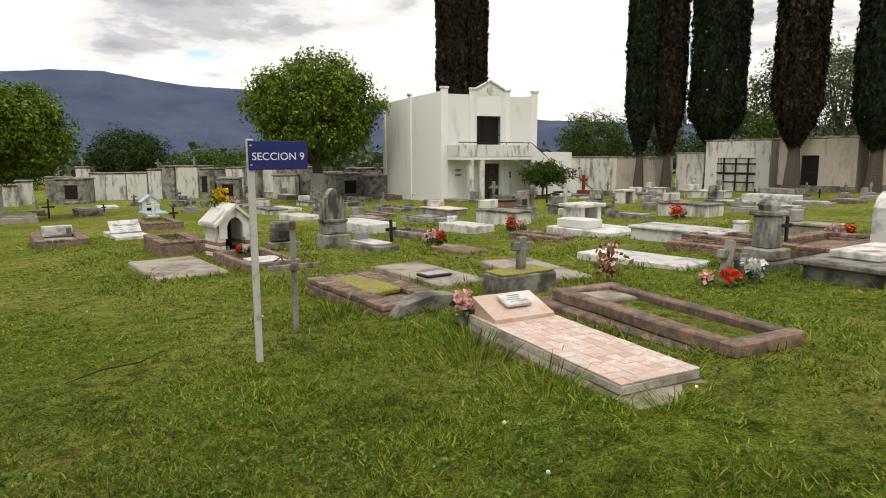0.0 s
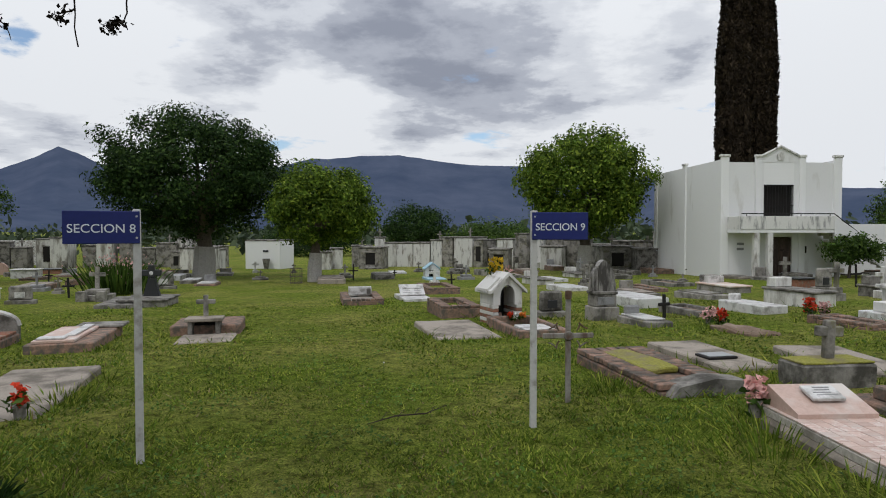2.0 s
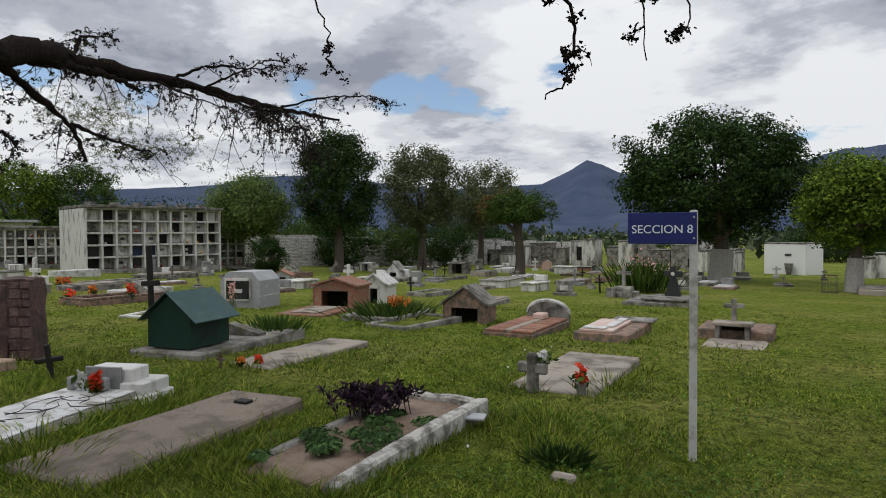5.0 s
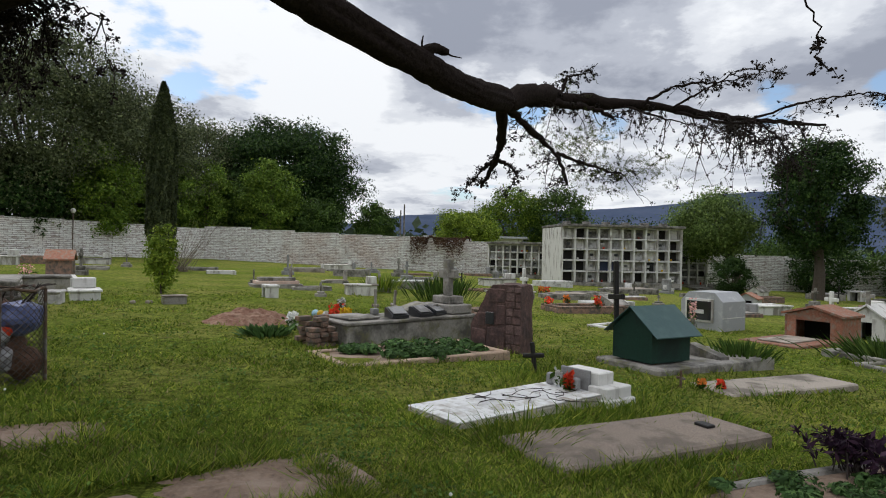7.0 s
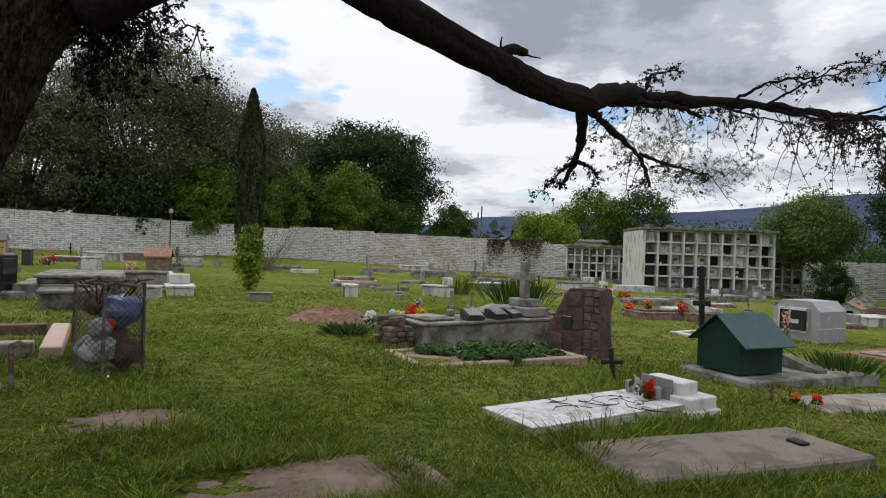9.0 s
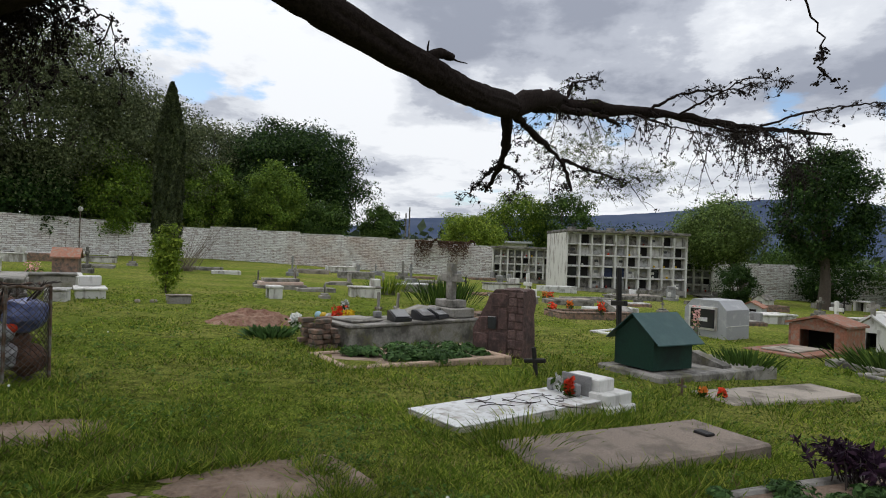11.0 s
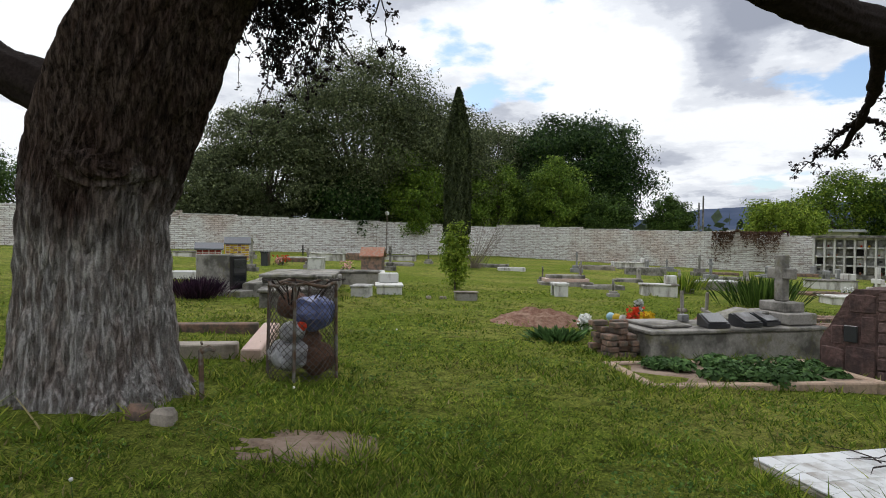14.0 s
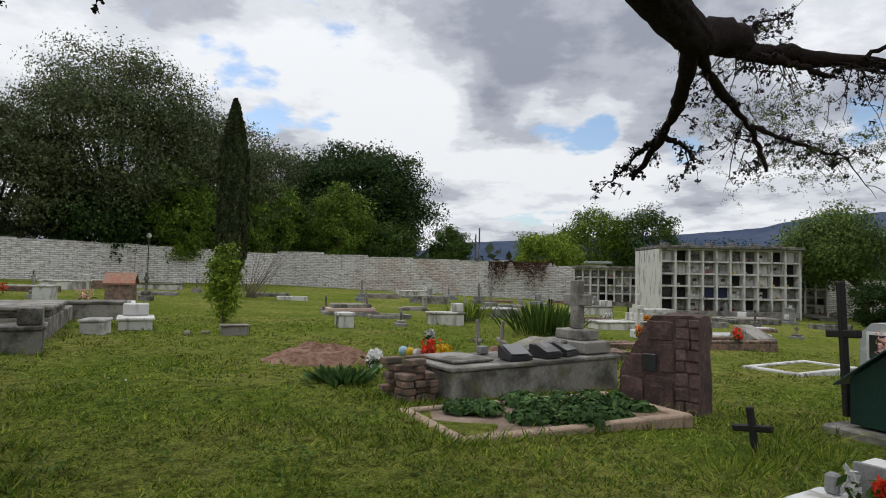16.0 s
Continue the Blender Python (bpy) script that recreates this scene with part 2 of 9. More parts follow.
beige_plaster = surface("beige_plaster", (0.52, 0.46, 0.39), stain=(0.38, 0.33, 0.28), amount=0.35, streak=True, grain=0.06)
pinkish_plaster = surface("pinkish_plaster", (0.50, 0.34, 0.28), stain=(0.36, 0.24, 0.19), amount=0.4, streak=True, grain=0.08)
light_blue = surface("light_blue_paint", (0.36, 0.56, 0.68), 0.5, grain=0.08)
red_paint = surface("dark_red_paint", (0.22, 0.035, 0.025), 0.5, grain=0.2)
yellow_paint = surface("yellow_paint", (0.55, 0.36, 0.02), 0.5, grain=0.12)
roof_dark = surface("dark_roof_tile", (0.10, 0.105, 0.12), 0.6, grain=0.3)
# near-black colour that stands in for the shade inside openings
painted_shade = surface("painted_recess_shade", (0.018, 0.016, 0.015), 0.9, grain=0.2)
dark_glass = surface("dark_door_glass", (0.02, 0.022, 0.025), 0.12, grain=0.1, bump=0, specular=0.6)
dark_timber = surface("dark_stained_timber", (0.045, 0.028, 0.022), 0.55, grain=0.4, streak=True, stain=(0.08, 0.05, 0.04), amount=0.4)
grey_plate = surface("faded_niche_plate", (0.5, 0.5, 0.49), 0.6, stain=(0.2, 0.19, 0.18), amount=0.5, stain_scale=4, vary=0.6)
blue_plate = surface("navy_niche_front", (0.02, 0.03, 0.07), 0.4, grain=0.2)
silver_sheet = surface("grey_painted_metal", (0.36, 0.37, 0.38), 0.5, grain=0.08, stain=(0.5, 0.5, 0.5), amount=0.3, stain_scale=4, bump=0.03)
plastic_bag = surface("grey_plastic_bag", (0.42, 0.42, 0.43), 0.35, grain=0.25, stain=(0.2, 0.2, 0.22), amount=0.5, stain_scale=9, bump=0.4)
blue_bag = surface("blue_plastic_bag", (0.12, 0.15, 0.32), 0.35, grain=0.25, grain_scale=14, bump=0.4)
brown_waste = surface("dry_garden_waste", (0.14, 0.075, 0.05), 0.9, grain=0.5, bump=0.8)
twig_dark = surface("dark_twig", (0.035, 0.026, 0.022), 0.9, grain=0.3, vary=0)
dry_twig = surface("dry_grey_twig", (0.20, 0.165, 0.13), 0.9, grain=0.3, vary=0)
tree_bark = surface("plain_tree_bark", (0.10, 0.08, 0.065), 0.9, grain=0.4, grain_scale=12, bump=0.6)
whitewash_bark = surface("whitewashed_bark", (0.42, 0.40, 0.37), 0.9, grain=0.3, grain_scale=14, bump=0.5)
wire = surface("galvanised_wire", (0.12, 0.10, 0.09), 0.6, grain=0.3, metal=0.4, vary=0)

leaf_green = leafy("fresh_maple_leaves", (0.095, 0.165, 0.018), (0.26, 0.34, 0.04))
leaf_dark = leafy("dark_ash_leaves", (0.024, 0.055, 0.012), (0.078, 0.13, 0.03))
leaf_mid = leafy("mid_green_leaves", (0.055, 0.105, 0.02), (0.13, 0.2, 0.04))
leaf_bright = leafy("bright_young_leaves", (0.18, 0.27, 0.03), (0.36, 0.44, 0.055))
leaf_grey = leafy("grey_green_feathery_leaves", (0.1, 0.125, 0.056), (0.21, 0.235, 0.11))
leaf_fresh = leafy("fresh_green_leaves", (0.12, 0.205, 0.028), (0.27, 0.37, 0.05))
leaf_willow = leafy("willow_green_leaves", (0.12, 0.185, 0.045), (0.24, 0.32, 0.085))
leaf_cypress = leafy("cypress_scales", (0.016, 0.03, 0.015), (0.045, 0.055, 0.026), 0.08)
leaf_rusty_cypress = leafy("rusty_cypress_scales", (0.03, 0.022, 0.014), (0.075, 0.055, 0.034), 0.08)
dry_blade = leafy("dry_grass_blades", (0.22, 0.18, 0.075), (0.36, 0.31, 0.15), 0.3)
clover_leaf = leafy("clover_leaves", (0.1, 0.19, 0.036), (0.2, 0.32, 0.065), 0.3)
leaf_brown = leafy("scorched_brown_leaves", (0.2, 0.1, 0.04), (0.34, 0.18, 0.07))
leaf_purple = leafy("purple_heart_leaves", (0.035, 0.018, 0.035), (0.075, 0.035, 0.060), 0.1)
grass_blade = leafy("grass_blades", (0.142, 0.225, 0.024), (0.405, 0.43, 0.07), 0.4, 0.62)
weed_leaf = leafy("weed_leaves", (0.070, 0.140, 0.042), (0.140, 0.238, 0.070))
petal = {n: leafy(n + "_petals", c, tuple(min(1, v * 1.2) for v in c), 0.2, 0.25) for n, c in
         (("red", (0.72, 0.07, 0.03)), ("pink", (0.76, 0.45, 0.42)), ("white", (0.8, 0.8, 0.78)), ("yellow", (0.75, 0.5, 0.03)), ("orange", (0.75, 0.24, 0.05)))}


def grass_ground():
    m = bpy.data.materials.new("mown_grass_ground")
    m.use_nodes = True
    nt = m.node_tree
    out = nt.nodes["Principled BSDF"]
    pos = nt.nodes.new("ShaderNodeNewGeometry").outputs["Position"]
    blades = noise_node(nt, stretched(nt, pos, (1, 1, 0.3)), 48, 8, 0.8)
    col = ramp_node(nt, blades, [(0.36, (0.024, 0.04, 0.009)), (0.5, (0.115, 0.158, 0.02)), (0.64, (0.285, 0.315, 0.05))])
    patch = ramp_node(nt, noise_node(nt, pos, 0.35, 5, 0.6), [(0.42, 0.0), (0.62, 0.85)])
    col = mix_rgb(nt, patch, col, ramp_node(nt, blades, [(0.34, (0.06, 0.075, 0.018)), (0.66, (0.36, 0.345, 0.09))]))
    tuft = ramp_node(nt, noise_node(nt, pos, 7.0, 8, 0.75), [(0.36, 0.35), (0.5, 1.0), (0.64, 1.45)])
    col = mix_rgb(nt, 1.0, col, tuft, "MULTIPLY")
    bare = ramp_node(nt, noise_node(nt, pos, 1.7, 6, 0.7), [(0.64, 0.0), (0.74, 0.8)])
    col = mix_rgb(nt, bare, col, (0.15, 0.125, 0.06))
    nt.links.new(col, out.inputs["Base Color"])
    out.inputs["Roughness"].default_value, out.inputs["Specular IOR Level"].default_value = 0.95, 0.03
    b = nt.nodes.new("ShaderNodeBump")
    b.inputs["Strength"].default_value, b.inputs["Distance"].default_value = 0.9, 0.05
    nt.links.new(blades, b.inputs["Height"])
    nt.links.new(b.outputs[0], out.inputs["Normal"])
    return m


def limewash(nt, height):
    n = nt.nodes.new("ShaderNodeMapRange")
    n.inputs["From Min"].default_value, n.inputs["From Max"].default_value = 1.95, 2.6
    nt.links.new(height, n.inputs["Value"])
    return n.outputs[0]


def gnarled_bark():
    m = bpy.data.materials.new("furrowed_bark")
    m.use_nodes = True
    nt = m.node_tree
    out = nt.nodes["Principled BSDF"]
    pos = nt.nodes.new("ShaderNodeNewGeometry").outputs["Position"]
    furrow = noise_node(nt, stretched(nt, pos, (34, 34, 6.0)), 1.0, 8, 0.7)
    broad = noise_node(nt, stretched(nt, pos, (7, 7, 2.2)), 1.0, 6, 0.65)
    fine = noise_node(nt, pos, 70, 5, 0.65)
    bulk = nt.nodes.new("ShaderNodeMath")
    bulk.operation = "MULTIPLY_ADD"
    nt.links.new(ramp_node(nt, furrow, [(0.36, 0.0), (0.52, 0.8), (0.7, 1.0)]), bulk.inputs[0])
    bulk.inputs[1].default_value = 0.7
    nt.links.new(broad, bulk.inputs[2])
    grey = ramp_node(nt, furrow, [(0.31, (0.05, 0.042, 0.038)), (0.39, (0.27, 0.245, 0.225)), (0.54, (0.40, 0.375, 0.36)), (0.7, (0.54, 0.52, 0.50))])
    brown = ramp_node(nt, furrow, [(0.34, (0.008, 0.006, 0.005)), (0.45, (0.06, 0.042, 0.034)), (0.68, (0.14, 0.104, 0.088))])
    xyz = nt.nodes.new("ShaderNodeSeparateXYZ")
    nt.links.new(pos, xyz.inputs[0])
    old = nt.nodes.new("ShaderNodeMath")
    old.operation = "MULTIPLY_ADD"
    nt.links.new(noise_node(nt, stretched(nt, pos, (4, 4, 1.5)), 1.0, 5), old.inputs[0])
    old.inputs[1].default_value = 1.6
    nt.links.new(xyz.outputs[2], old.inputs[2])
    # the remains of an old whitewash on the lower trunk
    col = mix_rgb(nt, limewash(nt, old.outputs[0]), grey, brown)
    col = mix_rgb(nt, ramp_node(nt, broad, [(0.40, 0.7), (0.56, 0.0)]), col, mix_rgb(nt, 1.0, col, (0.6, 0.49, 0.44), "MULTIPLY"))
    col = mix_rgb(nt, 0.4, col, mix_rgb(nt, 1.0, col, ramp_node(nt, fine, [(0.3, 0.3), (0.7, 1.5)]), "MULTIPLY"))
    nt.links.new(col, out.inputs["Base Color"])
    out.inputs["Roughness"].default_value, out.inputs["Specular IOR Level"].default_value = 0.95, 0.1
    b = nt.nodes.new("ShaderNodeBump")
    b.inputs["Strength"].default_value, b.inputs["Distance"].default_value = 1.0, 0.05
    nt.links.new(bulk.outputs[0], b.inputs["Height"])
    nt.links.new(b.outputs[0], out.inputs["Normal"])
    return m


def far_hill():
    m = bpy.data.materials.new("haze_blue_mountain")
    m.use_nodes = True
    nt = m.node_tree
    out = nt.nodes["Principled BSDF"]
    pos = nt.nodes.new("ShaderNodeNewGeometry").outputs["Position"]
    # wooded slopes coloured blue: the distance haze is painted into them
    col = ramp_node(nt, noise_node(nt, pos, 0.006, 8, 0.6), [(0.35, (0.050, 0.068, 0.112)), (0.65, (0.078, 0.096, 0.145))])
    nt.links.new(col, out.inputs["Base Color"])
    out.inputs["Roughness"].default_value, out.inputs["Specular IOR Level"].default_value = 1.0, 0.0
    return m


# limb bark near black: the shade of the undersides is in its colour
shaded_bark = surface("painted_shade_bark", (0.024, 0.018, 0.016), 0.9, grain=0.5, grain_scale=26, bump=0.9, vary=0, space="World", specular=0.03)
grass_mat, bark_mat, hill_mat = grass_ground(), gnarled_bark(), far_hill()


# ---- building helpers ----
STUFF = {"blossom", "foliage", "leaves", "seed_pod_mass", "vines", "feathery_leaves", "dry_leaves"}
FOOT = []  # footprints on which no grass grows: x, y, yaw, half length, half width


def mesh_of(name, bm, material):
    me = bpy.data.meshes.new(name)
    bm.to_mesh(me)
    bm.free()
    me.materials.append(material)
    return me


def part(name, bm, material, parent, label=""):
    ob = new(name, mesh_of(name, bm, material) if isinstance(bm, bmesh.types.BMesh) else bm)
    ob.parent = parent
    if label:
        ob["label"] = label
    if name in STUFF:
        ob["kind"] = "stuff"
    return ob


def thing(name, x, y, yaw, label, category, group="", foot=None, dz=0.0, kind=""):
    ob = new(name)
    ob.empty_display_size = 0.2
    ob.matrix_world = pose(x, y, gz(x, y) + dz, 0, 0, yaw)
    if foot:
        FOOT.append((x, y, radians(yaw), foot[0] / 2, foot[1] / 2))
    return tagged(ob, label, category, group, kind)


def box(cx, cy, z0, sx, sy, sz, bevel=0.012, bm=None, taper=0.0, turn=0.0, rough=0.0):
    """A bevelled block standing on z0, its centre at cx, cy."""
    own = bmesh.new()
    bmesh.ops.create_cube(own, size=1.0)
    for v in own.verts:
        k = 1 - taper * (v.co.z + 0.5)
        v.co = Vector((v.co.x * sx * k, v.co.y * sy * k, (v.co.z + 0.5) * sz))
    if bevel:
        bmesh.ops.bevel(own, geom=own.edges[:], offset=min(bevel, sx / 4, sy / 4, sz / 4), segments=1, affect="EDGES", clamp_overlap=True)
    if rough:
        bmesh.ops.subdivide_edges(own, edges=own.edges[:], cuts=2, use_grid_fill=True)
        for v in own.verts:
            v.co += noise.noise_vector(v.co * 5 + Vector((cx * 9.1, cy * 7.3, sz * 5))) * rough
    m = Matrix.Translation((cx, cy, z0)) @ Matrix.Rotation(radians(turn), 4, "Z")
    own.transform(m)
    if bm is None:
        return own
    me = bpy.data.meshes.new("t")
    own.to_mesh(me)
    own.free()
    bm.from_mesh(me)
    bpy.data.meshes.remove(me)
    return bm


def prism(outline, y0, y1, bm=None):
    """An x-z outline (counter-clockwise seen from -y) run from y0 to y1."""
    bm = bm or bmesh.new()
    a = [bm.verts.new((x, y0, z)) for x, z in outline]
    b = [bm.verts.new((x, y1, z)) for x, z in outline]
    bm.faces.new(a)
    bm.faces.new(b[::-1])
    n = len(a)
    for i in range(n):
        bm.faces.new((a[i], b[i], b[(i + 1) % n], a[(i + 1) % n]))
    bmesh.ops.recalc_face_normals(bm, faces=bm.faces[:])
    return bm


def rod(a, b, r, bm=None, seg=8, r2=None):
    return tube([a, b], [r, r if r2 is None else r2], seg, bm)


def tube(pts, radii, seg=8, bm=None, wobble=0.0):
    bm = bm or bmesh.new()
    pts = [Vector(p) for p in pts]
    last = None
    for i, (p, r) in enumerate(zip(pts, radii)):
        d = (pts[min(i + 1, len(pts) - 1)] - pts[max(i - 1, 0)]).normalized()
        u = d.cross(Vector((0.31, 0.9, 0.12)))
        u = (d.cross(Vector((1, 0, 0))) if u.length < 0.1 else u).normalized()
        w = d.cross(u)
        ring = []
        for k in range(seg):
            a = 2 * math.pi * k / seg
            q = u * math.cos(a) + w * math.sin(a)
            ring.append(bm.verts.new(p + q * r * (1 + wobble * noise.noise((p + q * r) * 3.0))))
        if last:
            for k in range(seg):
                bm.faces.new((last[k], last[(k + 1) % seg], ring[(k + 1) % seg], ring[k]))
        else:
            bm.faces.new(ring[::-1])
        last = ring
    bm.faces.new(last)
    bmesh.ops.recalc_face_normals(bm, faces=bm.faces[:])
    return bm


def smooth_path(pts, n):
    """A smooth line of n points through the few given ones."""
    pts = [Vector(p) for p in pts]
    ext = [pts[0] * 2 - pts[1], *pts, pts[-1] * 2 - pts[-2]]
    res = []
    for k in range(n):
        s = k / (n - 1) * (len(pts) - 1)
        i = min(int(s), len(pts) - 2)
        f = s - i
        p0, p1, p2, p3 = ext[i:i + 4]
        res.append(0.5 * ((2 * p1) + (p2 - p0) * f + (2 * p0 - 5 * p1 + 4 * p2 - p3) * f * f + (3 * p1 - p0 - 3 * p2 + p3) * f ** 3))
    return res


def quick_mesh(name, verts, size, material):
    """A mesh out of separate faces of `size` corners, from an array of corners."""
    verts = np.ascontiguousarray(verts, dtype=np.float32).reshape(-1, 3)
    n = len(verts) // size
    me = bpy.data.meshes.new(name)
    me.vertices.add(len(verts))
    me.vertices.foreach_set("co", verts.ravel())
    me.loops.add(len(verts))
    me.loops.foreach_set("vertex_index", np.arange(len(verts), dtype=np.int32))
    me.polygons.add(n)
    me.polygons.foreach_set("loop_start", np.arange(0, len(verts), size, dtype=np.int32))
    me.polygons.foreach_set("loop_total", np.full(n, size, dtype=np.int32))
    me.update(calc_edges=True)
    me.materials.append(material)
    return me


def leaves(centres, size, rng, long=1.6, droop=0.0, facing=None, loose=0.42, corners=4):
    """Leaf-shaped quads at the given centres, turned every way or roughly towards the given normals."""
    n = len(centres)
    d = rng.normal(size=(n, 3))
    d[:, 2] -= droop
    face = rng.normal(size=(n, 3))
    if facing is not None:
        face = facing + face * loose
        face /= np.linalg.norm(face, axis=1)[:, None] + 1e-9
        d -= face * np.sum(d * face, axis=1)[:, None]
    d /= np.linalg.norm(d, axis=1)[:, None]
    e = np.cross(d, face)
    e /= np.linalg.norm(e, axis=1)[:, None] + 1e-9
    s = size * rng.uniform(0.6, 1.3, (n, 1))
    a, b = d * s * long / 2, e * s / 2
    if corners == 3:
        return np.stack([centres - a, centres + a * 0.5 + b, centres + a * 0.8 - b * 0.8], 1)
    return np.stack([centres - a, centres + b - a * 0.1, centres + a, centres - b - a * 0.1], 1)


def crown_points(rng, centre, radii, clumps, per, spread, hollow=0.55, flat_base=0.0, layer=(1, 1, 0.8)):
    c = rng.normal(size=(clumps, 3))
    c /= np.linalg.norm(c, axis=1)[:, None]
    c *= (hollow + (1 - hollow) * rng.uniform(0, 1, (clumps, 1)) ** 0.6)
    if flat_base:
        c[:, 2] = np.maximum(c[:, 2], -flat_base)
    c = c * np.array(radii) * rng.uniform(0.85, 1.08, (clumps, 1))
    p = np.repeat(c, per, 0) + np.clip(rng.normal(size=(clumps * per, 3)), -1.7, 1.7) * np.array(layer) * spread * np.repeat(rng.uniform(0.6, 1.3, (clumps, 1)), per, 0)
    return p + np.array(centre), c + np.array(centre)


# ---- ground, hills ----
def build_ground():
    def axis():
        v, s = [0.0], 0.5
        while v[-1] < 4200:
            v.append(v[-1] + s)
            s = 0.5 if v[-1] < 20 else s * 1.16
        return [-a for a in v[:0:-1]] + v
    xs, ys = axis(), axis()
    verts = []
    for y in ys:
        for x in xs:
            r = math.hypot(x, y)
            bump = 0.03 * noise.noise((x * 0.7, y * 0.7, 0)) if r < 60 else 0
            verts.append((x, y, gz(x, y) + bump - 0.012))
    n = len(xs)
    faces = [(j * n + i, j * n + i + 1, (j + 1) * n + i + 1, (j + 1) * n + i) for j in range(len(ys) - 1) for i in range(n - 1)]
    me = bpy.data.meshes.new("ground")
    me.from_pydata(verts, [], faces)
    me.materials.append(grass_mat)
    me.polygons.foreach_set("use_smooth", [True] * len(me.polygons))
    tagged(new("ground", me), "mown green cemetery lawn with yellowish worn patches", "ground", kind="structure")


def ridge(name, dist, profile, foot, label):
    """A range of hills: height angles in degrees at azimuths in degrees, left of north."""
    az = [a for a, _ in profile]
    el = [e for _, e in profile]
    verts, cols = [], 0
    a0, a1, step = az[0], az[-1], 0.2
    n = int((a1 - a0) / step) + 1
    rows = 7
    for k in range(n):
        a = a0 + k * step
        e = float(np.interp(a, az, el)) + 0.06 * noise.noise((a * 0.9, dist, 0)) + 0.03 * noise.noise((a * 3.5, dist, 3))
        for j in range(rows):
            f = j / (rows - 1)
            d = dist * (0.62 + 0.38 * f)
            top = dist * math.tan(radians(e))
            z = foot + (top - foot) * f ** 1.25 + (18 * noise.noise((a * 0.5, j * 0.8, dist))) * f * (1 - f) * 4
            verts.append((-math.sin(radians(a)) * d, math.cos(radians(a)) * d, z))
    faces = [(k * rows + j, k * rows + j + 1, (k + 1) * rows + j + 1, (k + 1) * rows + j) for k in range(n - 1) for j in range(rows - 1)]
    me = bpy.data.meshes.new(name)
    me.from_pydata(verts, [], faces)
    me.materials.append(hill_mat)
    me.polygons.foreach_set("use_smooth", [True] * len(me.polygons))
    tagged(new(name, me), label, "mountain", kind="structure")


build_ground()
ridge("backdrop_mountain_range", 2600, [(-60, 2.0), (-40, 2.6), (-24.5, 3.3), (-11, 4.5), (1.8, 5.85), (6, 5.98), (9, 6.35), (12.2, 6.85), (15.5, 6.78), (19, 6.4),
                                         (20.3, 6.45), (22.3, 5.85), (25, 5.2), (29, 4.4), (34, 3.0), (40, 2.4), (60, 2.2)], -30, "long wooded mountain range, painted haze blue, under the clouds")
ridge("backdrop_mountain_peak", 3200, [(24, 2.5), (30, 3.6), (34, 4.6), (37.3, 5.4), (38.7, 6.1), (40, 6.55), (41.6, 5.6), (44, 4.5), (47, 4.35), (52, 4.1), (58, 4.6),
                                        (64, 5.4), (69.5, 5.15), (73, 4.35), (78.8, 3.9), (88, 3.5), (97, 3.1), (102, 2.2), (115, 1.8), (140, 1.6)], -30, "pointed mountain peak with lower ridges, painted haze blue")


# ---- boundary wall of the cemetery, white brick ----
def boundary_wall(name, a, b, height, label):
    a, b = Vector(a), Vector(b)
    d = b - a
    yaw = math.degrees(math.atan2(d.y, d.x))
    root = new(name)
    root.matrix_world = pose(a.x, a.y, 0, 0, 0, yaw)
    tagged(root, label, "wall", kind="structure")
    n = max(2, int(d.length / 3.2))
    L = d.length / n
    for i in range(n):
        p0, p1 = a + d * (i / n), a + d * ((i + 1) / n)
        g = min(gz(p0.x, p0.y), gz(p1.x, p1.y))
        top = gz(*((p0 + p1) / 2)) + height + 0.12 * noise.noise((i * 3.7, a.x, 0))
        part("wall_panel", box(L * (i + 0.5), 0, g - 0.3, L - 0.012, 0.2, top - g + 0.3, 0.02), WALL_MAT, root)
        part("wall_pier", box(L * i, 0, g - 0.3, 0.3, 0.3, top - g + 0.36, 0.02), WALL_MAT, root)
        part("wall_coping", box(L * (i + 0.5), 0, top + 0.003, L - 0.02, 0.24, 0.06, 0.015, rough=0.012), stained_white, root)


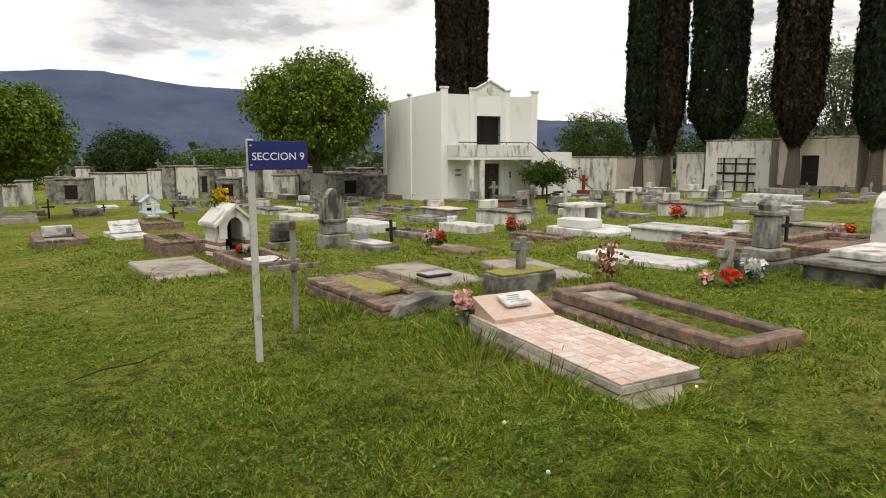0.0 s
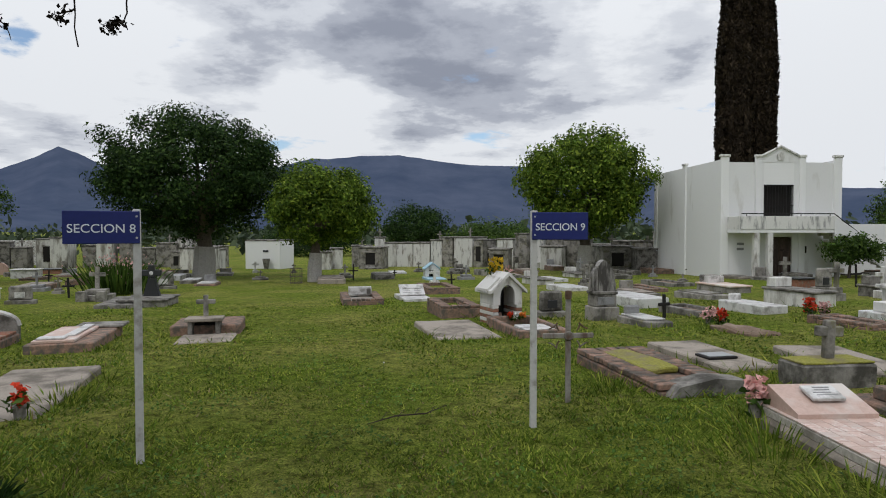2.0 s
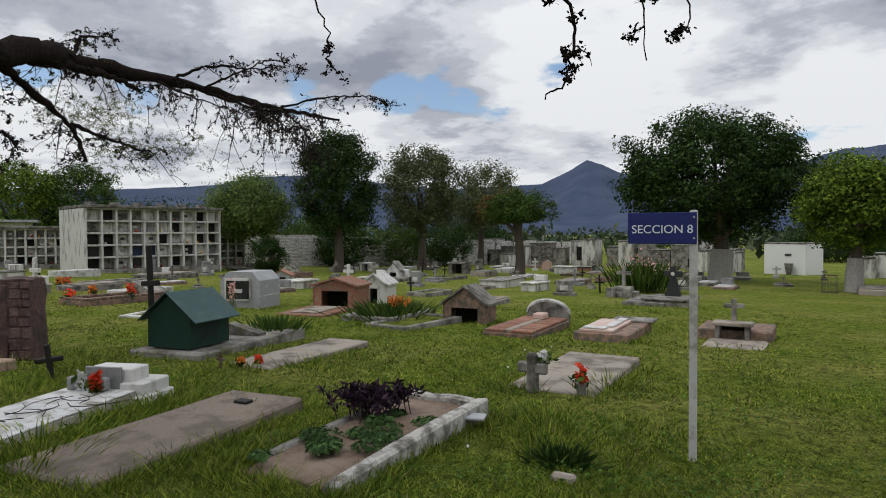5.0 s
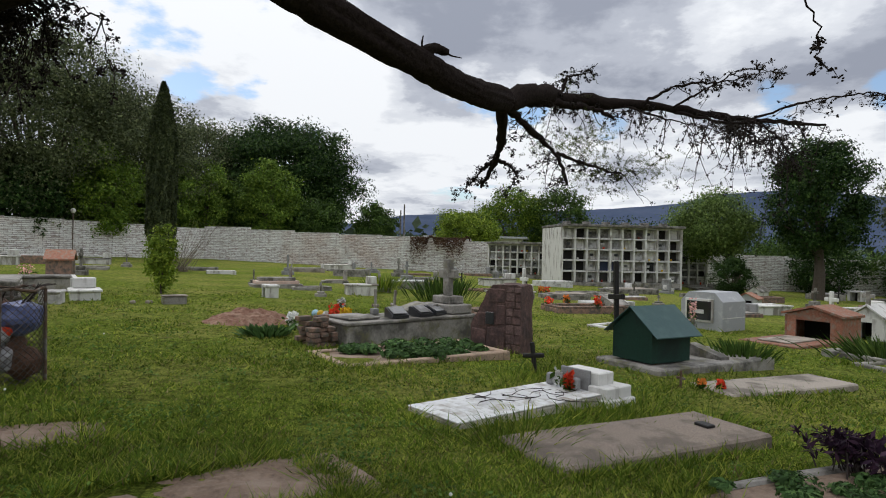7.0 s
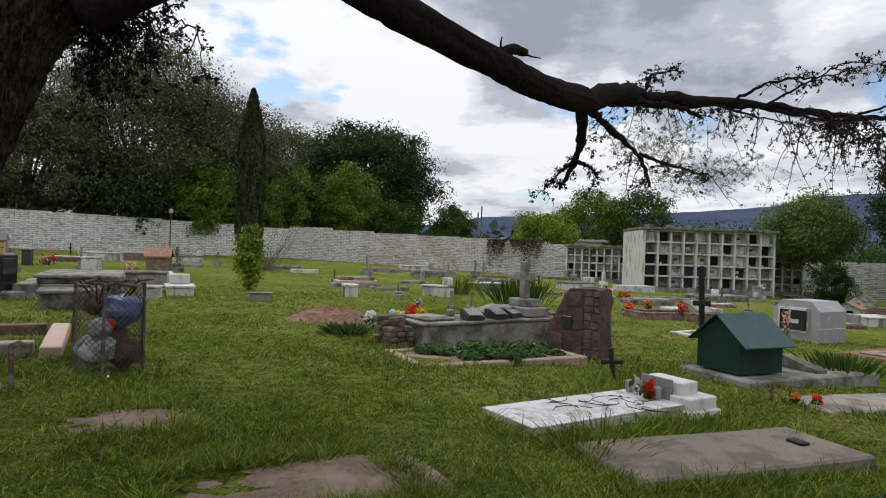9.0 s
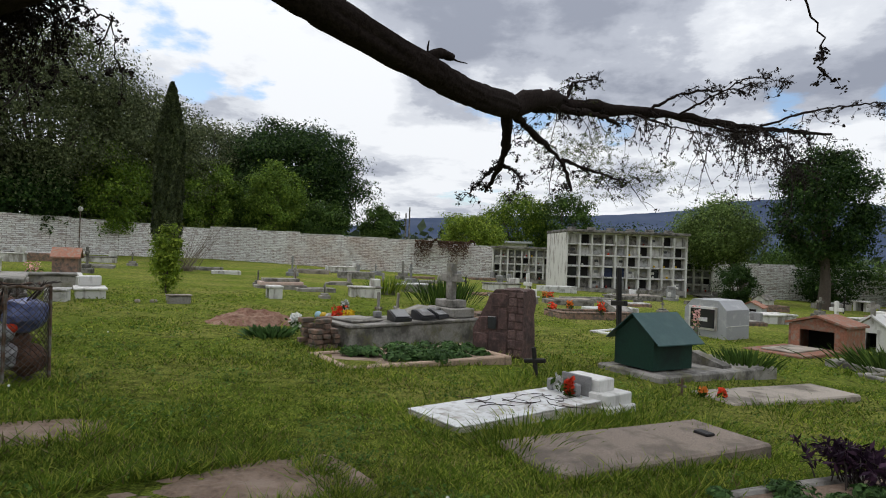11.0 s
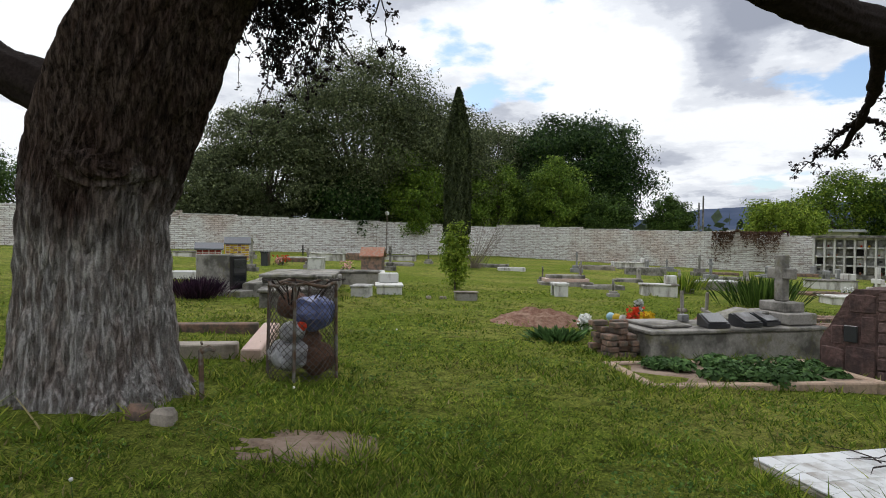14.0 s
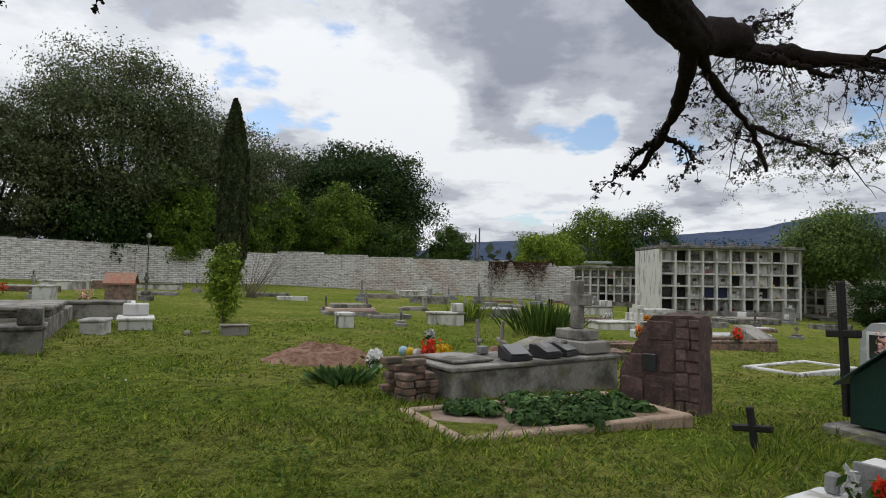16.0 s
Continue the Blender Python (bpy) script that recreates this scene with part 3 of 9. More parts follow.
def white_brick():
    m = bpy.data.materials.new("whitewashed_brick_wall")
    m.use_nodes = True
    nt = m.node_tree
    out = nt.nodes["Principled BSDF"]
    tc = nt.nodes.new("ShaderNodeTexCoord")
    rot = nt.nodes.new("ShaderNodeMapping")
    rot.inputs[2].default_value = (radians(90), 0, 0)
    nt.links.new(tc.outputs["Object"], rot.inputs[0])
    br = nt.nodes.new("ShaderNodeTexBrick")
    br.inputs["Scale"].default_value = 1.0
    br.inputs["Brick Width"].default_value, br.inputs["Row Height"].default_value, br.inputs["Mortar Size"].default_value = 0.46, 0.12, 0.011
    br.inputs["Color1"].default_value, br.inputs["Color2"].default_value, br.inputs["Mortar"].default_value = (0.80, 0.79, 0.77, 1), (0.66, 0.64, 0.62, 1), (0.2, 0.17, 0.155, 1)
    sway = nt.nodes.new("ShaderNodeTexNoise")
    sway.inputs["Scale"].default_value, sway.inputs["Detail"].default_value = 2.6, 3
    nt.links.new(rot.outputs[0], sway.inputs["Vector"])
    nt.links.new(mix_rgb(nt, 0.09, rot.outputs[0], sway.outputs["Color"], "ADD"), br.inputs["Vector"])
    pos = nt.nodes.new("ShaderNodeNewGeometry").outputs["Position"]
    worn = ramp_node(nt, noise_node(nt, stretched(nt, pos, (1, 1, 3.4)), 2.6, 9, 0.74), [(0.50, 0.0), (0.60, 0.8)])
    col = mix_rgb(nt, worn, br.outputs[0], (0.25, 0.19, 0.165))
    tint = ramp_node(nt, noise_node(nt, pos, 0.22, 3), [(0.55, 0.0), (0.68, 0.55)])
    col = mix_rgb(nt, tint, col, mix_rgb(nt, 1.0, col, (0.72, 0.52, 0.42), "MULTIPLY"))
    nt.links.new(col, out.inputs["Base Color"])
    out.inputs["Roughness"].default_value = 0.95
    b = nt.nodes.new("ShaderNodeBump")
    b.inputs["Strength"].default_value, b.inputs["Distance"].default_value = 0.8, 0.03
    nt.links.new(br.outputs["Fac"], b.inputs["Height"])
    b.invert = True
    nt.links.new(b.outputs[0], out.inputs["Normal"])
    return m


WALL_MAT = white_brick()
boundary_wall("wall_south", (-44.5, -19.5), (2, -49.0), 2.22, "long whitewashed brick boundary wall with flaking paint")
boundary_wall("wall_west", (-47.5, 60.0), (-44.6, -19.3), 2.4, "whitewashed brick boundary wall, patchy and stained")


# ---- trees ----
def tree(x, y, kind, height, crown, radii, trunk_r, leaf, size, clumps, per, spread, label, seed, dz=0.0, white=0.0, hollow=0.55, limbs=6, flat_base=0.0, droop=0.0, extra=None, layer=(1, 1, 0.8)):
    rng = np.random.default_rng(seed)
    root = thing(kind, x, y, 0, label, "tree", "trees")
    size, per = size * 0.62, int(per * 2.0)
    pts, centres = crown_points(rng, crown, radii, clumps, per, spread, hollow, flat_base, layer)
    bm = tube(smooth_path([(0, 0, -0.2), (0.06, 0.03, crown[2] * 0.3), (crown[0] * 0.4, crown[1] * 0.4, crown[2] * 0.75), crown], 8),
              [trunk_r * k for k in (1.35, 1.05, 0.95, 0.85, 0.7, 0.5, 0.3, 0.15)], 9, wobble=0.25)
    base = crown[2] - radii[2] * 0.8
    for k in range(limbs):
        c = centres[rng.integers(len(centres))]
        s = Vector((crown[0] * 0.2, crown[1] * 0.2, max(0.4, base * rng.uniform(0.7, 1.15))))
        mid = s.lerp(Vector(c), 0.5) + Vector((0, 0, 0.25))
        tube([s, mid, Vector(c)], [trunk_r * 0.5, trunk_r * 0.3, trunk_r * 0.08], 6, bm)
    part("trunk", bm, tree_bark, root)
    if white:
        part("whitewash_band", tube([(0, 0, -0.1), (0.03, 0.01, white * 0.5), (0.06, 0.03, white)], [trunk_r * 1.4, trunk_r * 1.2, trunk_r * 1.12], 10, wobble=0.25), whitewash_bark, root, "whitewashed lower trunk")
    mid = np.repeat(centres, per, 0)
    out = (pts - mid) / spread * 0.55 + (mid - np.array(crown)) / np.array(radii) * 0.45 + np.array([0, 0, 0.55])
    part("crown", quick_mesh("crown", leaves(pts, size, rng, droop=droop, facing=out, loose=0.75, corners=3), 3, leaf), None, root)
    if extra:
        p2 = pts[(pts - np.array(crown)) @ np.array(extra[0]) > extra[1]] if len(extra) > 2 else pts
        pick = p2[rng.uniform(size=len(p2)) < 0.85] + rng.normal(size=(1, 3)) * 0.05
        part("dry_leaves", quick_mesh("dry_leaves", leaves(pick, size, rng, corners=3), 3, extra[2]), None, root)
    return root


def cypress(x, y, height, width, base, seed, n=9000, size=0.3, label="tall dark column-shaped cypress tree", tip=1.0, leaf=None):
    rng = np.random.default_rng(seed)
    root = thing("cypress_tree", x, y, 0, label, "tree", "cypress trees")
    part("trunk", tube([(0, 0, -0.3), (0.05, 0, base), (0, 0, height * 0.8)], [width * 0.2, width * 0.13, 0.05], 9, wobble=0.3), tree_bark, root)
    n, size = int(n * 1.7), size * 0.62
    f = rng.uniform(0, 1, n) ** 0.85
    prof = np.minimum(1, (f / 0.14) ** 0.7) * np.minimum(1, ((1 - f) / (0.45 * tip + 0.05)) ** 0.75)
    a = rng.uniform(0, 2 * np.pi, n)
    # upright plumes pressed together, with furrows between them
    lump = 1 + 0.09 * np.abs(np.sin(a * 2.5 + seed + 0.8 * np.sin(f * 7))) + 0.09 * np.sin(a * 9 + 2.2 * np.sin(f * 13 + seed)) + 0.05 * np.sin(a * 17 - f * 41)
    r = width / 2 * prof * lump * (0.8 + 0.18 * rng.uniform(0, 1, n) ** 0.5)
    p = np.stack([r * np.cos(a), r * np.sin(a), base + (height - base) * f], 1)
    out = np.stack([np.cos(a), np.sin(a), np.full(n, 0.15)], 1)
    q = leaves(p, size, rng, 2.6, -2.6, facing=out, loose=0.7, corners=3)
    part("crown", quick_mesh("crown", q, 3, leaf or leaf_cypress), None, root)
    return root


tree(4.1, 40.6, "maple_tree", 9.1, (-0.1, -0.2, 5.45), (3.9, 3.9, 3.15), 0.36, leaf_green, 0.24, 190, 110, 0.46, "round leafy maple tree with fresh green and yellowish leaves", 11, white=1.7, limbs=9)
tree(-18.6, 36.6, "ash_tree", 10, (-0.7, 0, 6.2), (5.4, 5.2, 3.6), 0.5, leaf_dark, 0.24, 250, 110, 0.5, "large dark green ash tree with a whitewashed trunk", 12, white=1.9, limbs=11)
tree(-10.2, 32.6, "maple_tree", 6.4, (0.4, 0.2, 3.95), (2.75, 2.7, 2.1), 0.28, leaf_green, 0.2, 150, 100, 0.34, "smaller round maple tree with bright green leaves", 13, white=1.5, limbs=9)
tree(-36.2, 20.8, "ash_tree", 9, (0, 0, 5.8), (2.7, 2.7, 3.4), 0.3, leaf_dark, 0.2, 170, 90, 0.4, "dark green rounded tree beside the graves", 14)
tree(-37.9, 28.7, "ash_tree", 8.5, (0, 0, 6.0), (3.0, 3.0, 3.4), 0.3, leaf_grey, 0.2, 170, 80, 0.45, "greyish green tree with loose foliage", 15)
tree(-45.1, 40.7, "ash_tree", 9, (0.3, 0, 6.6), (3.4, 3.2, 3.2), 0.3, leaf_grey, 0.24, 120, 70, 0.5, "grey green tree behind the tombs", 16)
tree(-27.5, 28.9, "broad_tree", 5.4, (-0.2, 0, 4.2), (2.3, 2.3, 1.2), 0.34, leaf_mid, 0.15, 120, 90, 0.3, "flat-topped tree with thick crooked trunk and scorched leaves", 17, hollow=0.3, limbs=8, flat_base=0.3, extra=((-1.0, 0.1, 0.1), 0.25, leaf_brown))
tree(-41.5, 18.3, "pepper_tree", 6.5, (0.6, -1.9, 4.3), (2.5, 2.5, 2.1), 0.22, leaf_willow, 0.18, 150, 90, 0.5, "weeping light green pepper tree", 18, droop=1.5, flat_base=0.8, limbs=8)
tree(-31.8, 14.3, "shrub", 2.2, (0, 0, 1.15), (1.0, 1.0, 1.0), 0.08, leaf_dark, 0.1, 70, 70, 0.16, "round dark evergreen shrub", 19, limbs=4)
cypress(15.15, 48.6, 28, 2.4, 1.0, 21, 26000, 0.3, leaf=leaf_rusty_cypress)
cypress(16.9, 48.9, 27, 1.9, 1.0, 22, 20000, 0.3, leaf=leaf_rusty_cypress)
cypress(25.15, 38.7, 24, 1.8, 2.2, 23, 20000, 0.26, tip=0.6)
cypress(26.75, 38.0, 23, 1.8, 2.2, 24, 20000, 0.26, tip=0.6, leaf=leaf_rusty_cypress)
cypress(28.6, 35.7, 19, 3.0, 2.5, 25, 26000, 0.26, "broad dark cypress tree with a blunt column", 0.5)
cypress(28.9, 29.7, 18, 2.25, 2.3, 26, 20000, 0.24, tip=0.6, leaf=leaf_rusty_cypress)
cypress(31.2, 26.8, 17, 2.2, 2.0, 27, 16000, 0.24, tip=0.6)
cypress(-26.8, -13.2, 8.6, 1.15, 0.6, 28, 14000, 0.17, "slim dusty-green cypress by the boundary wall", 0.6, leafy("dusty_cypress", (0.05, 0.066, 0.03), (0.12, 0.14, 0.06), 0.08))


# ---- background trees beyond the walls ----
def far_tree(x, y, h, w, leaf, label, seed, size=0.35, clumps=170, per=50, kind="tree_behind_wall", low=0.3, hollow=0.5, spread=0.07, layer=(1, 1, 0.8)):
    tree(x, y, kind, h, (0, 0, h * (0.5 + low / 2)), (w / 2, w / 2, h * (0.5 - low / 2) * 1.02), max(0.15, h * 0.03), leaf, size, clumps, per, w * spread, label, seed, hollow=hollow, limbs=18 if w > 9 else 8, flat_base=0.95, layer=layer)


MESQ = "tall grey-green feathery mesquite tree behind the wall"
far_tree(-39.4, -28.4, 15.6, 13, leaf_grey, MESQ, 31, 0.21, 420, 140, low=0.05, spread=0.06, hollow=0.45, layer=(1.3, 1.3, 0.5))
far_tree(-33.5, -32.6, 10.5, 9.5, leaf_grey, MESQ, 32, 0.21, 260, 140, low=0.05, spread=0.06, layer=(1.3, 1.3, 0.5))
far_tree(-45.8, -25.0, 12.5, 9, leaf_grey, MESQ, 29, 0.21, 260, 140, low=0.05, spread=0.06, layer=(1.3, 1.3, 0.5))
far_tree(-28.0, -35.0, 6.5, 8, leaf_grey, "low spreading grey-green tree behind the wall", 33, 0.22, 200, 80, low=0.0)
far_tree(-36.5, -27.5, 6.0, 6, leaf_dark, "dark shrubby tree behind the wall", 34, 0.22, 180, 80, low=0.0)
far_tree(-62.0, -27.5, 13.6, 13, leaf_grey, "tall grey-green tree behind the wall", 59, 0.28, 260, 90, low=0.1, spread=0.055, layer=(1.2, 1.2, 0.55))
far_tree(-45.0, -22.4, 7.0, 4.6, leaf_fresh, "leafy green tree growing at the wall", 65, 0.22, 160, 80, low=0.05)
far_tree(-65.0, -20.0, 14.2, 16, leaf_dark, "broad dark round-topped tree behind the wall", 35, 0.34, 330, 110, low=0.15, spread=0.055, layer=(1.2, 1.2, 0.55))
far_tree(-48.5, -21.2, 7.6, 4.8, leaf_fresh, "leafy green tree growing at the wall", 36, 0.22, 160, 80, low=0.05)
far_tree(-39.6, -24.4, 7.8, 5.2, leaf_fresh, "leafy green tree growing at the wall", 37, 0.22, 160, 80, low=0.05)
far_tree(-49.2, -16.0, 7.9, 4.8, leaf_fresh, "yellow-green tree growing behind the wall", 38, 0.22, 160, 80, low=0.1)
far_tree(-50.5, -12.6, 5.4, 5.0, leaf_mid, "leafy green tree growing at the wall", 39, 0.22, 140, 80, low=0.0)
far_tree(-50.8, -18.6, 6.2, 5.5, leaf_mid, "leafy green tree growing at the wall", 30, 0.22, 140, 80, low=0.0)
far_tree(-52.6, -7.9, 5.2, 3.8, leaf_mid, "round green bushy tree behind the wall", 40, 0.2, 130, 80, low=0.15)
far_tree(-49.5, 0.1, 5.1, 4.8, leaf_bright, "bright yellow-green tree beside the niches", 41, 0.2, 150, 80, low=0.2)
far_tree(-64.0, 4.6, 8.6, 7.5, leaf_green, "green tree behind the niche wall", 42, 0.28, 150, 52, low=0.1)
far_tree(-64.0, 9.5, 8.6, 7.5, leaf_mid, "green tree behind the niche wall", 43, 0.28, 150, 52, low=0.1)
far_tree(-62.0, 15.5, 5.4, 9, leaf_dark, "dark low tree behind the niche wall", 44, 0.28, 130, 52, low=0.0)
far_tree(-64.0, 22.5, 5.4, 9, leaf_dark, "dark low tree behind the niche wall", 45, 0.28, 130, 52, low=0.0)
far_tree(-41.5, -47.0, 6.8, 9, leaf_green, "green tree behind the wall", 46, 0.28, 130, 52, low=0.1)
far_tree(-22.0, -55.0, 9.0, 9, leaf_mid, "green tree behind the wall", 47, 0.28, 130, 52, low=0.1)
far_tree(-30.0, -58.0, 6.6, 10, leaf_mid, "green tree behind the wall", 48, 0.28, 130, 52, low=0.0)
far_tree(-44.2, 25.5, 3.4, 4.6, leaf_dark, "dark bush before the boundary wall", 67, 0.2, 80, 45, "wall_bush", low=0.0)
far_tree(-44.6, 31.0, 3.9, 5.2, leaf_mid, "leafy bush before the boundary wall", 68, 0.2, 80, 45, "wall_bush", low=0.0)
far_tree(-44.6, 36.2, 3.3, 5.0, leaf_dark, "dark bush before the boundary wall", 69, 0.2, 80, 45, "wall_bush", low=0.0)
far_tree(-66.0, 34.0, 5.0, 12, leaf_mid, "green trees behind the tombs", 49, 0.3, 130, 52, low=0.0)
far_tree(-58.0, 49.0, 5.0, 12, leaf_dark, "dark trees behind the tombs", 50, 0.3, 130, 52, low=0.0)
far_tree(-32.0, 92.0, 5.5, 14, leaf_dark, "dark trees behind the old tombs", 51, 0.35, 130, 52, low=0.0)
far_tree(-16.0, 90.0, 7.5, 10, leaf_dark, "round dark trees behind the old tombs", 52, 0.35, 150, 52, low=0.0)
far_tree(-5.0, 90.0, 4.5, 14, leaf_mid, "bushes behind the old tombs", 53, 0.35, 120, 52, low=0.0)
far_tree(32.0, 57.0, 7.0, 7.4, leaf_mid, "loose green tree behind the chapel", 54, 0.26, 130, 50, low=0.1, hollow=0.3)
far_tree(36.0, 52.0, 11.0, 5, leaf_grey, "tall open green tree behind the cypresses", 55, 0.26, 120, 46, low=0.1, hollow=0.3)
far_tree(51.0, 47.0, 13.5, 8, leaf_grey, "tall open green tree behind the cypresses", 56, 0.28, 150, 46, low=0.1, hollow=0.3)
far_tree(45.3, 48.7, 11.5, 6, leaf_grey, "tall open green tree behind the tombs", 57, 0.28, 130, 46, low=0.1, hollow=0.3)
far_tree(38.0, 46.0, 7.0, 8, leaf_mid, "green tree behind the cypresses", 58, 0.28, 110, 46, low=0.0)


# ---- chapel ----
def chapel():
    root = thing("chapel", 10.03, 33.6, 11, "two-storey white plastered cemetery chapel with balcony and outside stair", "chapel")
    W, D, H = 6.0, 8.2, 5.75
    bm = box(0.12, D / 2, -0.5, 0.24, D, H + 0.5, 0.01)
    part("side_wall", bm, chapel_white, root)
    part("side_wall", box(W - 0.12, D / 2, -0.5, 0.24, D, H + 0.5, 0.01), chapel_white, root)
    part("back_wall", box(W / 2, D - 0.12, -0.5, W - 0.5, 0.24, H + 0.5, 0.01), chapel_white, root)
    # front wall in pieces round the two doorways
    d0, d1, dh, u0, u1, ub, uh = 2.3, 3.6, 2.0, 2.15, 3.65, 2.95, 4.55
    for x0, x1, z0, z1 in ((0.25, d0, -0.5, 2.9), (d1, W - 0.25, -0.5, 2.9), (d0, d1, dh, 2.9), (0.25, u0, 2.9, H - 0.12), (u1, W - 0.25, 2.9, H - 0.12), (u0, u1, uh, H - 0.12)):
        part("front_wall", box((x0 + x1) / 2, 0.12, z0, x1 - x0, 0.22, z1 - z0, 0), chapel_white, root)
    part("pediment", prism([(1.8, H - 0.12), (4.1, H - 0.12), (4.1, H + 0.05), (2.95, H + 0.62), (1.8, H + 0.05)], 0.0, 0.24), chapel_white, root)
    part("roof", box(W / 2, D / 2, H - 0.5, W - 0.5, D - 0.5, 0.12, 0), concrete, root)
    part("pediment_moulding", tube([(1.72, -0.03, H + 0.04), (2.95, -0.03, H + 0.66), (4.18, -0.03, H + 0.04)], [0.06] * 3, 6), mould_streak, root)
    part("roundel", tube([(2.95, -0.035, H + 0.16), (2.95, 0.02, H + 0.16)], [0.2, 0.2], 16), mould_streak, root)
    bm = box(2.95, -0.06, H + 0.03, 0.05, 0.03, 0.28, 0)
    part("roundel_cross", box(2.95, -0.06, H + 0.18, 0.16, 0.028, 0.05, 0, bm), white_paint, root)
    for x in (0.18, 1.85, 4.05, W - 0.18):
        part("pilaster", box(x, -0.02, -0.5, 0.4 if x in (0.18, W - 0.18) else 0.3, 0.12, H + 0.62, 0.015), chapel_white, root)
        part("pilaster_cap", box(x, -0.02, H + 0.123, 0.5 if x in (0.18, W - 0.18) else 0.36, 0.2, 0.12, 0.02), mould_streak, root)
    for y in (4.0, 8.0):
        part("side_pilaster", box(-0.02, y, -0.5, 0.12, 0.38, H + 0.6, 0.015), chapel_white, root)
        part("pilaster_cap", box(-0.02, y, H + 0.103, 0.2, 0.46, 0.12, 0.02), mould_streak, root)
    # sheet behind the door, painted as the dark of the interior
    part("recess", box((d0 + d1) / 2, 0.3, 0, d1 - d0, 0.1, dh, 0), painted_shade, root)
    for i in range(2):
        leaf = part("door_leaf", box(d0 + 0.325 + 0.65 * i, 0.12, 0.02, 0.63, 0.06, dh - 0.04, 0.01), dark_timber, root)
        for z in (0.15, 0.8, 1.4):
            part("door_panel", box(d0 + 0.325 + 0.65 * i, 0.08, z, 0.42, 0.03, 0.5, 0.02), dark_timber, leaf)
    # the same painted shade behind the upper window bars
    part("upper_recess", box((u0 + u1) / 2, 0.3, ub, u1 - u0, 0.1, uh - ub, 0), painted_shade, root)
    grille = part("window_grille", box((u0 + u1) / 2, 0.06, uh - 0.07, u1 - u0, 0.05, 0.06, 0), black_iron, root)
    for i in range(11):
        x = u0 + 0.06 + i * (u1 - u0 - 0.12) / 10
        part("bar", rod((x, 0.06, ub), (x, 0.06, uh), 0.018, seg=6), black_iron, grille)
    part("cross_bar", box((u0 + u1) / 2, 0.06, ub + 0.55, u1 - u0, 0.03, 0.04, 0), black_iron, grille)
    # balcony, its columns and the stair down
    b = -1.35
    part("balcony_floor", box(2.55, b / 2 - 0.01, 2.2, 4.5, 1.3, 0.16, 0.01), chapel_white, root)
    part("balcony_parapet", box(2.55, b + 0.06, 2.363, 4.5, 0.14, 0.62, 0.015), mould_streak, root)
    part("balcony_parapet", box(0.37, b / 2, 2.363, 0.14, 1.15, 0.62, 0.015), mould_streak, root)
    for x in (1.1, 1.75):
        part("column", box(x, b + 0.14, -0.4, 0.26, 0.26, 2.6, 0.02), white_paint, root)
    part("balcony_rail", tube([(0.35, b + 0.04, 3.1), (4.8, b + 0.04, 3.1), (7.3, b + 0.04, 1.25), (8.0, b + 0.04, 1.2), (9.6, b + 0.04, 0.15)], [0.025] * 5, 6), black_iron, root)
    for x, z in ((0.6, 3.0), (1.9, 3.0), (3.2, 3.0), (4.6, 3.0)):
        part("rail_post", rod((x, b + 0.05, z - 0.05), (x, b + 0.05, z + 0.1), 0.018), black_iron, root)
    n = 15
    for i in range(n):
        x = 4.8 + i * 0.3
        z = 2.2 - (i + 1) * 0.155
        part("stair_step", box(x + 0.15, b / 2, z, 0.3, 1.2, 0.155, 0), white_paint, root)
    part("stair_wall", prism([(4.8, 2.2), (4.8, 1.9), (7.6, 0.3), (9.3, -0.4), (9.5, -0.2), (9.5, 0.15), (7.8, 1.0), (4.8, 2.98)], b - 0.02, b + 0.1), chapel_white, root)
    part("notice_box", box(4.15, -0.03, 1.2, 0.3, 0.06, 0.35, 0.01), black_iron, root)
    for z in (1.6, 1.35):
        part("wall_plaque", box(1.0, -0.02, z, 0.35, 0.03, 0.12, 0.01), grey_granite, root)
    annex = thing("annex_wall", 16.6, 36.2, 10, "plain white low annex wall beside the chapel", "wall")
    part("wall_face", box(1.2, 0, -0.5, 2.6, 0.25, 3.1, 0.01), chapel_white, annex)
    part("lower_wall_face", box(4.3, 0.05, -0.5, 3.55, 0.25, 2.75, 0.01), stained_white, annex)
    part("coping", box(4.3, 0.05, 2.253, 3.6, 0.35, 0.1, 0.02), old_concrete, annex)


chapel()


